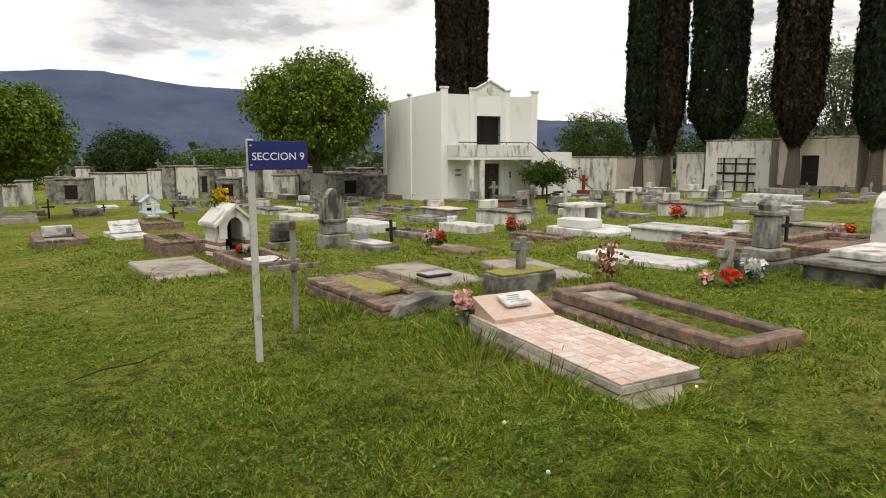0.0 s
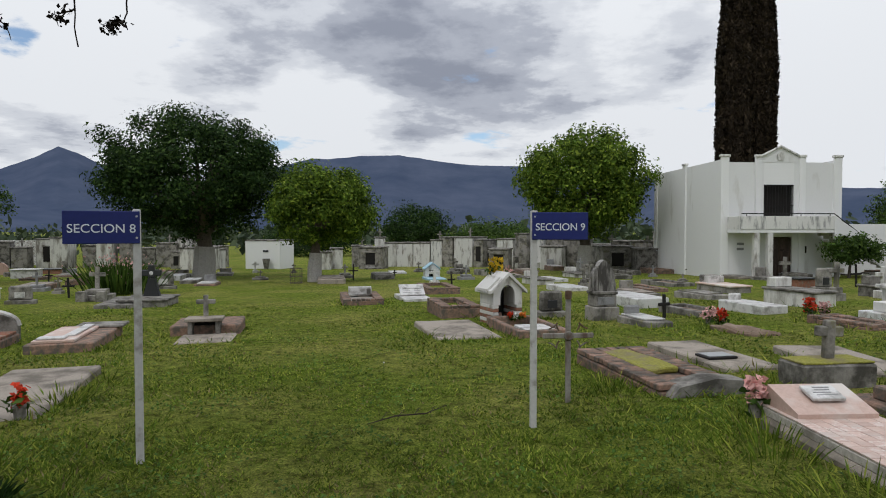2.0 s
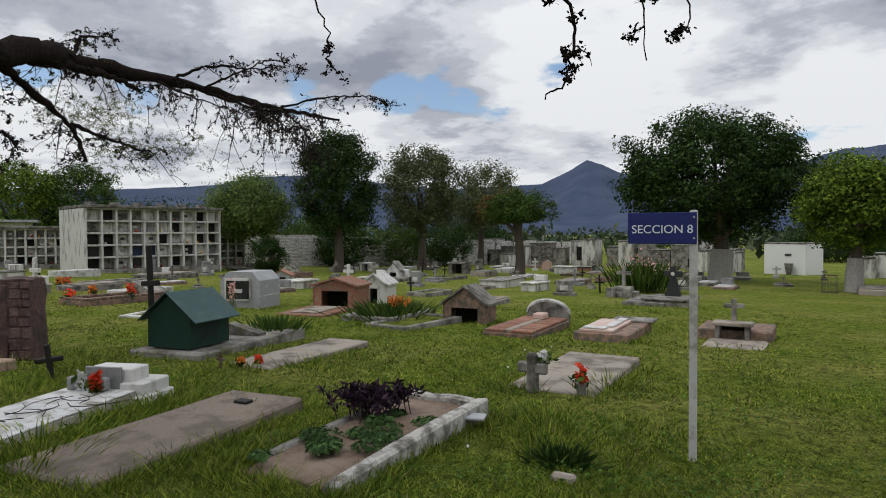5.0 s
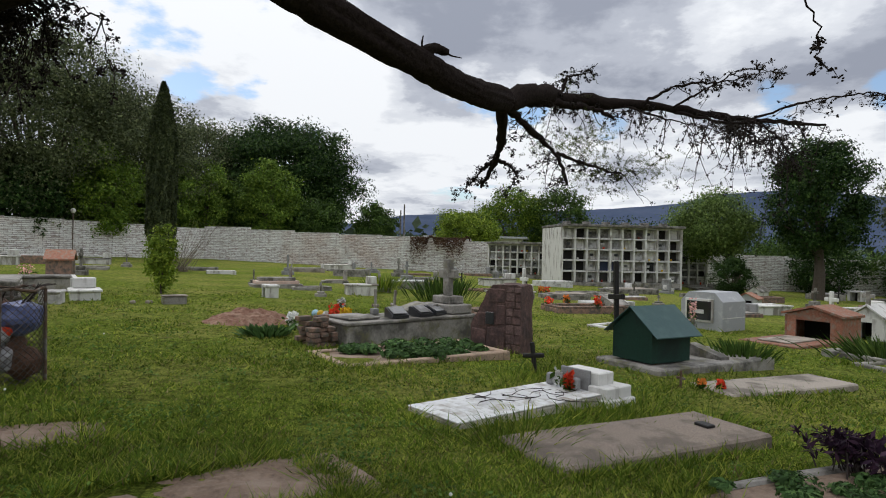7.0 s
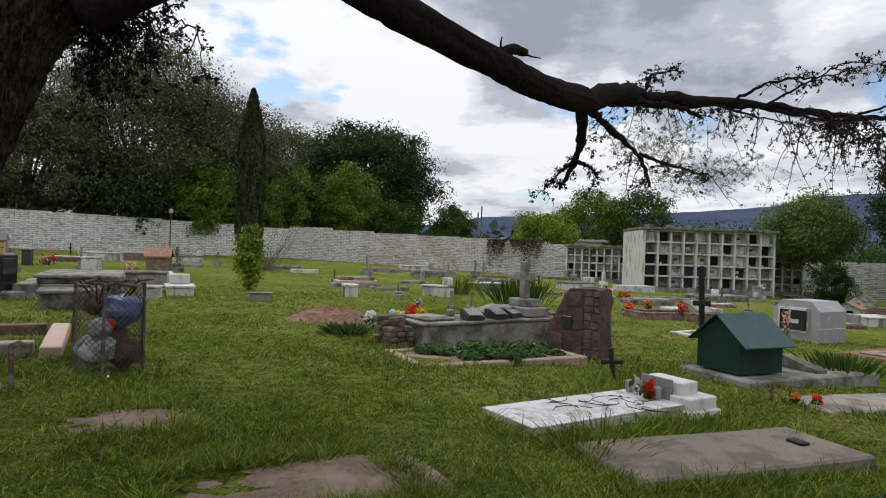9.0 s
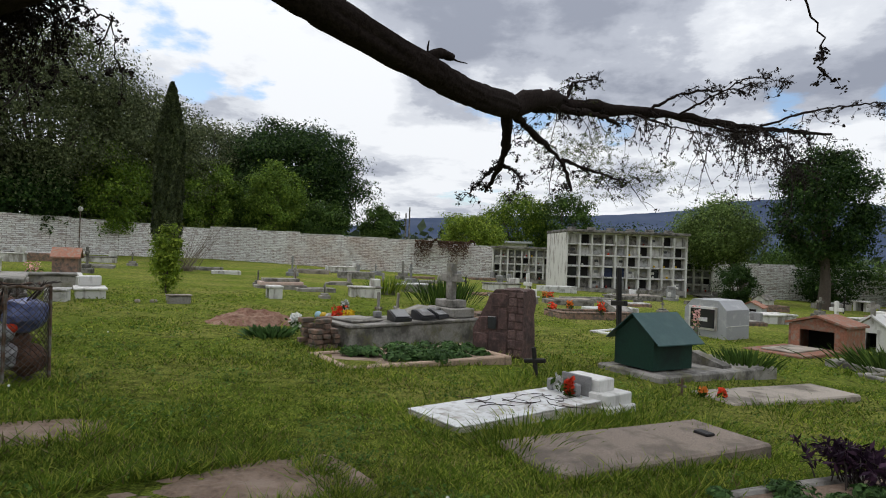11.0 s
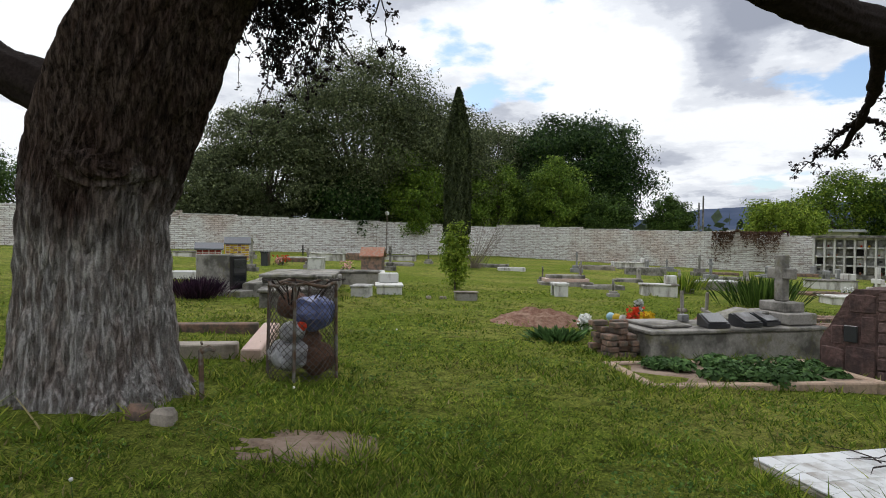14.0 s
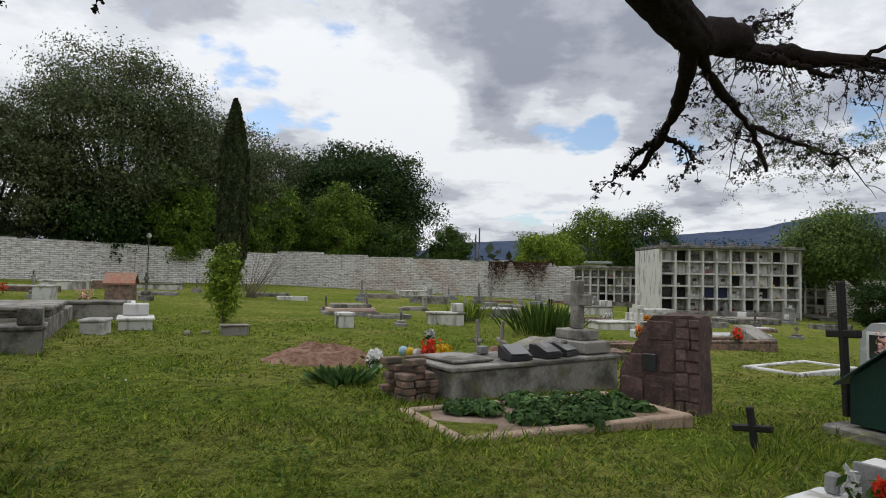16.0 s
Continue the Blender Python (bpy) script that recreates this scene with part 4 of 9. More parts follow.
# ---- family tombs, niche walls ----
def panteon(x, y, yaw, w, h, d, mat, label, door=(0.45, 0.9, 1.9), door_mat=None, band=None, cornice=True, blank=False, window=False):
    root = thing("family_tomb", x, y, yaw, label, "tomb building", "family tombs", (d + 0.3, w + 0.3))
    dx, dw, dh = door
    x0, x1 = -w / 2 + dx * w - dw / 2, -w / 2 + dx * w + dw / 2
    if blank:
        part("front_wall", box(0, -d / 2 + 0.1, -0.5, w, 0.2, h + 0.5, 0.015), mat, root)
    else:
        for a, b, z0, z1 in ((-w / 2, x0, -0.5, h), (x1, w / 2, -0.5, h), (x0, x1, dh, h)):
            part("front_wall", box((a + b) / 2, -d / 2 + 0.1, z0, b - a, 0.2, z1 - z0, 0), mat, root)
        # sheet behind the door with the inner shade painted on
        part("doorway", box((x0 + x1) / 2, -d / 2 + 0.3, 0, dw, 0.1, dh, 0), painted_shade, root)
        dr = part("door", box((x0 + x1) / 2, -d / 2 + 0.12, 0.02, dw - 0.04, 0.05, dh - 0.04, 0.01), door_mat or dark_timber, root)
        part("door_rail", box((x0 + x1) / 2, -d / 2 + 0.09, dh * 0.5, dw - 0.1, 0.03, 0.08, 0.01), black_iron, dr)
    for s in (-1, 1):
        part("side_wall", box(s * (w / 2 - 0.1), 0.1, -0.5, 0.2, d - 0.2, h + 0.497, 0), mat, root)
    part("back_wall", box(0, d / 2 + 0.1, -0.5, w - 0.4, 0.2, h + 0.4, 0), mat, root)
    part("roof", box(0, 0.1, h + 0.003, w + (0.2 if cornice else 0), d + 0.25, 0.12, 0.02), old_concrete if not cornice else concrete, root)
    if band:
        part("plinth_band", box(0, -d / 2 - 0.015, -0.4, w + 0.02, 0.04, 0.75, 0.01), band, root)
    if window:
        part("side_window", box(w * 0.28, -d / 2 - 0.01, 0.6, w * 0.2, 0.04, 1.3, 0.01), dark_glass, root)
    return root


panteon(24.0, 44.2, -68, 4.2, 2.2, 3, pinkish_plaster, "pinkish plastered family tomb with brick door frame", (0.5, 1.0, 1.7), dark_timber, brick_red)
panteon(26.6, 41.0, -68, 3.6, 2.2, 3, beige_plaster, "plain beige plastered family tomb", blank=True)
panteon(29.2, 37.5, -68, 2.0, 2.35, 3, white_paint, "white painted family tomb", blank=True)
t = panteon(30.0, 34.2, -68, 4.0, 3.0, 3, white_paint, "family tomb with white niche fronts in dark frames", (0.5, 2.4, 2.0), white_paint)
for i in (-1, 0, 1):
    part("niche_frame", box(i * 0.75, -1.56, 0.0, 0.1, 0.06, 2.0, 0.01), black_iron, t)
for z in (0.5, 1.05, 1.6):
    part("niche_shelf", box(0, -1.56, z, 2.4, 0.05, 0.09, 0.01), black_iron, t)
panteon(31.6, 30.0, -68, 4.0, 2.9, 3, beige_plaster, "beige family tomb with a dark plinth and narrow door", (0.42, 0.95, 2.0), dark_glass, old_concrete)
t = panteon(33.4, 25.8, -68, 4.2, 3.4, 3, beige_plaster, "beige family tomb with tall curtained glass doors", (0.4, 1.5, 2.1), dark_glass, old_concrete, window=True)
for i in range(14):
    for j in range(2):
        part("stone_block", box(0.85 + j * 0.3, -1.53, 0.03 + i * 0.15, 0.27, 0.05, 0.13, 0.01), white_paint, t)
part("curtain", box(-0.75, -1.42, 0.1, 0.5, 0.03, 1.8, 0.01), white_paint, t, "pale curtain behind the door")
fc = bpy.data.curves.new("lettering", "FONT")
fc.body, fc.size, fc.extrude, fc.align_x = "PAX", 0.34, 0.01, "CENTER"
fc.materials.append(black_iron)
f = new("lettering", fc)
f.parent, f.matrix_basis = t, pose(-0.3, -1.53, 2.5, 90, 0, 0)
panteon(35.0, 21.6, -68, 3.8, 3.0, 3, concrete, "grey family tomb with wrought iron door", (0.4, 1.0, 2.0), black_iron)
panteon(36.5, 17.5, -68, 3.8, 3.0, 3, beige_plaster, "beige family tomb with narrow door", (0.4, 1.0, 2.0), black_iron)


def old_block(x, y, yaw, w, h, mat, label, niches=0, cross=False):
    root = thing("old_tomb_block", x, y, yaw, label, "tomb", "old tombs", (2.4, w))
    part("body", box(0, 0.0, -0.5, w, 2.2, h + 0.5, 0.04, rough=0.02), mat, root)
    part("cap", box(0, 0, h + 0.012, w + 0.15, 2.3, 0.12, 0.03), old_concrete, root)
    for i in range(niches):
        nx = -w / 2 + (i + 0.5) * w / niches
        # no hollow here: the niche's shade is a dark sheet
        n = part("niche", box(nx, -1.1, h * 0.22, min(0.8, w / niches * 0.5), 0.08, h * 0.55, 0.02), painted_shade, root)
        part("niche_frame", box(nx, -1.13, h * 0.79, min(1.0, w / niches * 0.65), 0.1, 0.1, 0.02), mat, n)
    if cross:
        part("cross_upright", box(0, 0, h + 0.13, 0.12, 0.12, 0.75, 0.015), concrete, root)
        part("cross_arm", box(0, 0, h + 0.5, 0.45, 0.11, 0.12, 0.015), concrete, root)
    return root


rng0 = random.Random(5)
row = [(-56, 42.0), (-51.0, 45.5), (-46.0, 48.5), (-41.0, 51.5), (-36.5, 53.5), (-31.5, 55.5), (-27.3, 55.0), (-15.5, 56.5), (-11.2, 57.5), (-6.8, 57.0), (-2.6, 54.6), (1.2, 51.5), (5.0, 49.2), (9.5, 47.8), (13.5, 46.5)]
for i in range(len(row) - 1):
    (ax, ay), (bx, by) = row[i], row[i + 1]
    gap = math.hypot(bx - ax, by - ay)
    yaw = math.degrees(math.atan2(by - ay, bx - ax))
    if gap > 8:
        continue
    cuts = sorted([0.0, rng0.uniform(0.25, 0.45), rng0.uniform(0.6, 0.8), 1.0])
    for f0, f1 in zip(cuts, cuts[1:]):
        f, back = (f0 + f1) / 2, rng0.uniform(-0.5, 0.9)
        old_block(ax + (bx - ax) * f, ay + (by - ay) * f + back, yaw + rng0.uniform(-4, 4), gap * (f1 - f0) * rng0.uniform(0.85, 0.98), rng0.uniform(1.5, 2.65),
                  rng0.choice([stained_white, stained_white, mould_streak, concrete, concrete, old_concrete, white_paint]),
                  "old whitewashed tomb block with black weather stains", rng0.choice([0, 0, 0, 0, 1]), rng0.random() < 0.3)
for i in range(22):
    a = rng0.randrange(len(row) - 1)
    x, y = row[a]
    old_block(x + rng0.uniform(-2, 2), y - rng0.uniform(3, 5.5), 15 + rng0.uniform(-25, 10), rng0.uniform(1.0, 2.0), rng0.uniform(0.9, 1.9), rng0.choice([stained_white, concrete, old_concrete]),
              "small stained old tomb with a niche", rng0.choice([0, 1]), rng0.random() < 0.4)
wb = panteon(-21.6, 52.8, -4, 3.2, 2.35, 2.6, chapel_white, "plain white box-shaped tomb with a small plaque", blank=True, cornice=False)
part("plaque", box(0.3, -1.33, 1.45, 0.5, 0.03, 0.16, 0.01), black_granite, wb, "small black plaque")
part("urn", tube([(0.55, -1.7, 0), (0.55, -1.7, 0.3), (0.55, -1.7, 0.9)], [0.16, 0.22, 0.32], 10), old_concrete, wb)


def niche_block(name, x, y, yaw, cols, rows, cw, rh, label, depth=2.6, lift=0.15, roof=0.15):
    W, H = cols * cw, rows * rh
    root = thing(name, x, y, yaw, label, "niche wall", "niche walls", (depth + 0.4, W + 0.4))
    part("back_body", box(W / 2, depth / 2 + 0.45, -0.5, W, depth, H + lift + 0.5, 0.02), stained_white, root)
    part("plinth", box(W / 2, 0.2, -0.5, W + 0.1, 0.5, lift + 0.497, 0.02), concrete, root)
    part("roof_slab", box(W / 2, depth / 2 + 0.1, H + lift + 0.04, W + 0.3, depth + 0.9, roof, 0.02), old_concrete, root)
    for s in (0, 1):
        part("end_wall", box(s * W + (0.06 if s else -0.06), depth / 2 + 0.2, -0.5, 0.12, depth + 0.5, H + lift + 0.52, 0.015), white_paint, root)
    r = random.Random(cols * 7 + rows)
    for i in range(1, cols):
        part("upright", box(i * cw, 0.2, lift, 0.11, 0.5, H + 0.03, 0.01), white_paint, root)
    for j in range(1, rows + 1):
        part("shelf", box(W / 2, 0.22, lift + j * rh - 0.05, W, 0.44, 0.09, 0.01), white_paint, root)
    for i in range(cols):
        for j in range(rows):
            # open niches get a sheet with their shade painted in
            mat = r.choice([grey_plate, grey_plate, concrete, stained_white, stained_white, old_concrete, painted_shade, painted_shade, dark_glass])
            deep = 0.34 if mat is not painted_shade else 0.42
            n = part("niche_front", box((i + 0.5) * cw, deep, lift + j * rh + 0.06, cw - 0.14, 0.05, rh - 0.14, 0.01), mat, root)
            if r.random() < 0.45 and mat is not painted_shade:
                part("plaque", box((i + 0.5) * cw + r.uniform(-0.1, 0.1), deep - 0.04, lift + j * rh + rh * 0.4, cw * 0.3, 0.03, rh * 0.22, 0.005), r.choice([black_granite, marble, grey_granite]), n)
            if r.random() < 0.3:
                part("flower_pot", box((i + 0.5) * cw + r.uniform(-0.15, 0.15), deep - 0.12, lift + j * rh - 0.003, 0.1, 0.1, 0.16, 0.02), r.choice([brick_red, white_paint, red_paint, petal["red"], petal["yellow"]]), n)
    return root


nb = niche_block("niche_building", -36.9, 6.35, 100, 10, 5, 0.74, 0.66, "two-sided concrete niche building with five rows of burial niches", 3.8)
for j, i in ((1, 3), (1, 4)):
    part("blue_front", box((i + 0.5) * 0.74, 0.28, 0.15 + j * 0.66 + 0.04, 0.66, 0.05, 0.56, 0.01), blue_plate, nb, "navy blue tiled niche front")
for i in range(6):
    part("vent_block", box(0.5 + i * 1.25, 1.0, 3.643, 0.4, 0.5, 0.2, 0.02), old_concrete, nb)
niche_block("low_niche_wall", -43.6, 2.0, 82, 8, 4, 0.5, 0.52, "low whitewashed niche wall under a sloping slab roof", 1.6)
niche_block("small_niche_wall", -43.6, 14.2, 78, 5, 5, 0.55, 0.5, "narrow niche wall with small open compartments", 1.4)


# ---- graves: kinds that repeat ----
RG = random.Random(42)


def cross_parts(root, z, h, w, t, mat, y=0.0, x=0.0, tilt=0.0):
    up = part("cross_upright", box(x, y, z, t, t * 0.8, h, 0.012), mat, root)
    arm = part("cross_arm", box(x, y, z + h * 0.58, w, t * 0.78, t, 0.012), mat, root)
    if tilt:
        for o in (up, arm):
            o.matrix_basis = Matrix.Translation((x, y, z)) @ Matrix.Rotation(radians(tilt), 4, "Y") @ Matrix.Translation((-x, -y, -z))


def flower_mesh(n, r, h, colour, seed, size=0.05):
    rg = np.random.default_rng(seed)
    c = np.clip(rg.normal(size=(n, 3)), -1.5, 1.5) * np.array([r, r, h * 0.8]) * 0.45 + np.array([0, 0, h])
    return quick_mesh("blossom", leaves(c, size, rg, 1.2), 4, petal[colour])


def bouquet(x, y, colour, r=0.14, h=0.2, dz=0.0, n=90, pot=True, label=""):
    root = thing("flowers", x, y, 0, label or f"bunch of {colour} artificial flowers on a grave", "flowers", "grave flowers", dz=dz)
    rg = np.random.default_rng(int(abs(x * 97 + y * 31)) + 5)
    part("blossom", flower_mesh(n, r, h, colour, int(abs(x * 131)) + 1, 0.06), None, root)
    c = rg.normal(size=(n // 2, 3)) * np.array([r, r, h * 0.6]) * 0.45 + np.array([0, 0, h * 0.6])
    part("foliage", quick_mesh("foliage", leaves(c, 0.05, rg, 2.0), 4, leaf_mid), None, root)
    if pot:
        part("vase", tube([(0, 0, -0.02), (0, 0, h * 0.6)], [0.045, 0.06], 8), old_concrete, root)
    return root


def kerb_frame(root, L, W, h, mat, t=0.12):
    for s in (-1, 1):
        part("side_kerb", box(s * (W / 2 - t / 2), 0, -0.1, t, L - 2 * t, h + 0.1, 0.015, rough=0.008), mat, root)
        part("end_kerb", box(0, s * (L / 2 - t / 2), -0.1, W, t, h + 0.1, 0.015, rough=0.008), mat, root)


def g_kerb(x, y, yaw, L, W, h, mat=None, fill=None, label="low weathered cement kerb round a grassy grave"):
    root = thing("kerbed_grave", x, y, yaw, label, "grave", "graves", (L, W))
    kerb_frame(root, L, W, h, mat or RG.choice([concrete, old_concrete]))
    part("fill", box(0, 0, -0.1, W - 0.2, L - 0.2, h * 0.5 + 0.1, 0.01, rough=0.02), fill or RG.choice([grass_mat, soil, grass_mat]), root)
    return root


def g_whitekerb(x, y, yaw, L, W, h):
    g_kerb(x, y, yaw, L, W, h, white_paint, grass_mat, "white painted kerb round a grassy grave")


def g_whitekerbflat(x, y, yaw, L, W, h):
    g_kerb(x, y, yaw, 2.0, 1.1, 0.07, white_paint, grass_mat, "flat white painted kerb round a grassy grave")


def brick_course(root, L, W, h, mat):
    """Kerb of single bricks laid across."""
    me = mesh_of("brick", box(0, 0, 0, 0.115, 0.24, 0.06, 0.008), mat)
    n = int(L / 0.125)
    m = int((W - 0.5) / 0.125)
    for s in (-1, 1):
        for i in range(n):
            b = part("brick", me, None, root)
            b.matrix_basis = pose(s * (W / 2 - 0.12), -L / 2 + (i + 0.5) * L / n, h - 0.06 + RG.uniform(-0.006, 0.004), RG.uniform(-2, 2), RG.uniform(-2, 2), 90 + RG.uniform(-3, 3))
        for i in range(m):
            b = part("brick", me, None, root)
            b.matrix_basis = pose(-W / 2 + 0.25 + (i + 0.5) * (W - 0.5) / m, s * (L / 2 - 0.12), h - 0.06 + RG.uniform(-0.006, 0.004), 0, 0, RG.uniform(-3, 3))


def g_brickkerb(x, y, yaw, L, W, h, fill=None):
    root = thing("brick_kerbed_grave", x, y, yaw, "grave edged with a low kerb of worn red bricks", "grave", "graves", (L, W))
    kerb_frame(root, L, W, h - 0.061, brick_worn, 0.24)
    brick_course(root, L, W, h, brick_worn)
    part("fill", box(0, 0, -0.1, W - 0.46, L - 0.46, h * 0.6 + 0.1, 0.01, rough=0.02), fill or RG.choice([grass_mat, soil, concrete]), root)
    return root


def g_mosskerb(x, y, yaw, L, W, h):
    g_brickkerb(x, y, yaw, L, W, h, moss_bed)


def g_slab(x, y, yaw, L, W, h, mat=None, label="low weathered cement grave slab in the grass"):
    root = thing("grave_slab", x, y, yaw, label, "grave", "graves", (L, W))
    part("slab", box(0, 0, -0.1, W, L, h + 0.1, 0.02, rough=0.008), mat or RG.choice([concrete, old_concrete, pale_slab, brick_worn]), root)
    if not mat:
        part("cap", box(0, L * 0.05, h + 0.003, W * 0.8, L * 0.8, 0.035, 0.01), RG.choice([concrete, pale_slab, marble]), root)
    if not mat and RG.random() < 0.6:
        part("headstone", box(0, L / 2 - 0.1, h, W * 0.6, 0.12, RG.uniform(0.2, 0.45), 0.03), RG.choice([concrete, old_concrete, grey_granite, marble]), root)
    return root


def g_whiteslab(x, y, yaw, L, W, h):
    g_slab(x, y, yaw, L, W, h, marble, "raised white marble grave slab")


def g_soilpatch(x, y, yaw, L, W, h):
    root = thing("earth_grave", x, y, yaw, "low mound of bare earth on a grave", "grave", "graves", (L, W))
    part("mound", box(0, 0, -0.08, W, L, 0.14, 0.05, rough=0.06), soil, root)


def g_tomb(x, y, yaw, L, W, h, mat=None, top=None, label="raised cement tomb with an overhanging cover slab"):
    root = thing("raised_tomb", x, y, yaw, label, "grave", "graves", (L, W))
    m = mat or RG.choice([concrete, old_concrete, stained_white])
    part("body", box(0, 0, -0.1, W - 0.08, L - 0.08, h + 0.1, 0.015), m, root)
    part("cover", box(0, 0, h + 0.003, W, L, 0.06, 0.015), top or m, root)
    if RG.random() < 0.7:
        part("head_block", box(0, L / 2 - 0.2, h + 0.066, W * 0.7, 0.3, 0.25, 0.02), m, root)
    return root


def g_oldtomb(x, y, yaw, L, W, h):
    g_tomb(x, y, yaw, L, W, h, stained_white, old_concrete, "raised old tomb with black-stained plaster sides")


def g_whitetomb(x, y, yaw, L, W, h):
    g_tomb(x, y, yaw, L, W, h, white_paint, concrete, "raised white painted tomb with a cement cover")


def g_pinktomb(x, y, yaw, L, W, h):
    root = g_tomb(x, y, yaw, L, W, h * 0.7, concrete, pink_tile, "low tomb covered with salmon pink tiles")
    part("sloping_head", prism([(-W * 0.35, h * 0.7 + 0.06), (W * 0.35, h * 0.7 + 0.06), (W * 0.35, h + 0.2), (-W * 0.35, h + 0.2)], L * 0.2, L * 0.45), marble, root)


def g_slabped(x, y, yaw, L, W, h):
    g_slab(x, y, yaw, L, W, h, old_concrete, "dark cement grave slab")


def g_steptomb(x, y, yaw, L, W, h):
    root = thing("stepped_tomb", x, y, yaw, "stepped tomb with pinkish cement ledges and small flowers", "grave", "graves", (L, W))
    for i, (k, m) in enumerate(((1.0, concrete), (0.86, pink_tile), (0.72, concrete))):
        part("step", box(0, 0, -0.1 if i == 0 else i * h / 3 + 0.003, W * k, L * k, h / 3 + (0.1 if i == 0 else 0), 0.015), m, root)
    cross_parts(root, h, 0.5, 0.25, 0.06, grey_wood, L * 0.3, 0.1)
    cross_parts(root, h, 0.4, 0.22, 0.06, grey_wood, L * 0.3, -0.15, 6)


def g_redslab(x, y, yaw, L, W, h):
    g_tomb(x, y, yaw, L, W, h, brick_red, brick_red, "raised tomb faced with red tiles")


def g_kerbplaque(x, y, yaw, L, W, h):
    root = g_brickkerb(x, y, yaw, L, W, h, concrete)
    part("plaque_block", prism([(-0.35, h), (0.35, h), (0.35, h + 0.22), (-0.35, h + 0.22)], 0.2, 0.55), marble, root, "white marble plaque block")
    part("vase", box(0.25, 0.1, h, 0.12, 0.12, 0.2, 0.02), concrete, root)


def g_book(x, y, yaw, L, W, h):
    root = thing("marble_grave", x, y, yaw, "white marble grave with a sloping book-shaped plaque", "grave", "graves", (L, W))
    part("slab", box(0, 0, -0.1, W, L, h + 0.1, 0.015), marble, root)
    b = prism([(-0.4, 0), (0.4, 0), (0.4, 0.04), (-0.4, 0.04)], -0.25, 0.25)
    b.transform(Matrix.Translation((0, 0.2, h + 0.16)) @ Matrix.Rotation(radians(38), 4, "X"))
    part("open_book", b, marble, root)
    part("book_support", box(0, 0.3, h, 0.6, 0.2, 0.26, 0.02), marble, root)
    for i in range(2):
        w = bmesh.new()
        for k in range(4):
            box(-0.19 + 0.38 * i, -0.14 + 0.08 * k, 0.042, 0.24, 0.016, 0.003, 0, w)
        w.transform(Matrix.Translation((0, 0.2, h + 0.16)) @ Matrix.Rotation(radians(38), 4, "X"))
        part("inscription", w, grey_granite, root)


def g_pedcross(x, y, yaw, W, h, mat=None, label="weathered cement cross on a stepped pedestal"):
    W = max(0.3, min(W, 0.9))
    root = thing("pedestal_cross", x, y, yaw, label, "grave cross", "grave crosses", (W + 0.2, W + 0.2))
    m = mat or RG.choice([concrete, old_concrete, grey_granite])
    part("base", box(0, 0, -0.1, W, W, 0.1 + h * 0.2, 0.015), m, root)
    part("step", box(0, 0, h * 0.2 + 0.003, W * 0.66, W * 0.66, h * 0.17, 0.015), m, root)
    cross_parts(root, h * 0.37, h * 0.75, h * 0.5, max(0.06, h * 0.13), m, 0, 0, RG.uniform(-3, 3))
    return root


def g_smallpedcross(x, y, yaw, W, h):
    g_pedcross(x, y, yaw, 0.35, h)


def g_crossped(x, y, yaw, W, h):
    root = g_pedcross(x, y, yaw, 0.95, h, concrete, "large cement cross on a stepped pedestal with urns")
    for s in (-0.3, 0.3):
        part("urn_block", box(s, -0.55, -0.05, 0.28, 0.28, 0.4, 0.02), concrete, root)


def g_blackcross(x, y, yaw, W, h):
    root = thing("black_cross", x, y, yaw, "small black painted iron cross in the ground", "grave cross", "grave crosses")
    cross_parts(root, -0.1, h + 0.1, h * 0.6, 0.07, black_iron, 0, 0, RG.uniform(-4, 4))


def g_redcross(x, y, yaw, W, h):
    root = thing("red_cross", x, y, yaw, "dark red painted cross on a red base", "grave cross", "grave crosses")
    part("base", box(0, 0, -0.1, 0.75, 0.6, 0.45, 0.02), red_paint, root)
    cross_parts(root, 0.35, 0.85, 0.55, 0.16, red_paint)


def g_whitecross(x, y, yaw, W, h):
    root = thing("white_cross", x, y, yaw, "white painted cement cross", "grave cross", "grave crosses")
    part("base", box(0, 0, -0.1, 0.4, 0.3, 0.3, 0.02), white_paint, root)
    cross_parts(root, 0.2, h, 0.5, 0.12, white_paint)


def g_headstone(x, y, yaw, W, h):
    W = max(0.45, min(W, 1.1))
    root = thing("headstone", x, y, yaw, "grey weathered headstone block on a plinth", "headstone", "headstones", (0.6, W))
    m = RG.choice([concrete, old_concrete, grey_granite])
    part("plinth", box(0, 0, -0.1, W, 0.4, 0.22, 0.015), m, root)
    part("stone", box(0, 0, 0.123, W * 0.8, 0.2, h * 0.9, 0.04, taper=0.08), m, root)
    part("plaque", box(0, -0.105, 0.2, W * 0.35, 0.02, h * 0.35, 0.005), RG.choice([marble, black_granite]), root)


def g_whitehead(x, y, yaw, W, h):
    root = thing("headstone", x, y, yaw, "white marble shrine-shaped headstone with relief", "headstone", "headstones", (0.9, 0.9))
    part("plinth", box(0, 0, -0.1, 1.1, 0.8, 0.3, 0.015), white_paint, root)
    part("stone", prism([(-0.38, 0.2), (0.38, 0.2), (0.38, 0.8), (0.2, 0.95), (0, 1.02), (-0.2, 0.95), (-0.38, 0.8)], -0.2, 0.2), marble, root)
    part("relief", prism([(-0.2, 0.35), (0.2, 0.35), (0.2, 0.6), (0, 0.78), (-0.2, 0.6)], -0.225, -0.19), grey_granite, root)


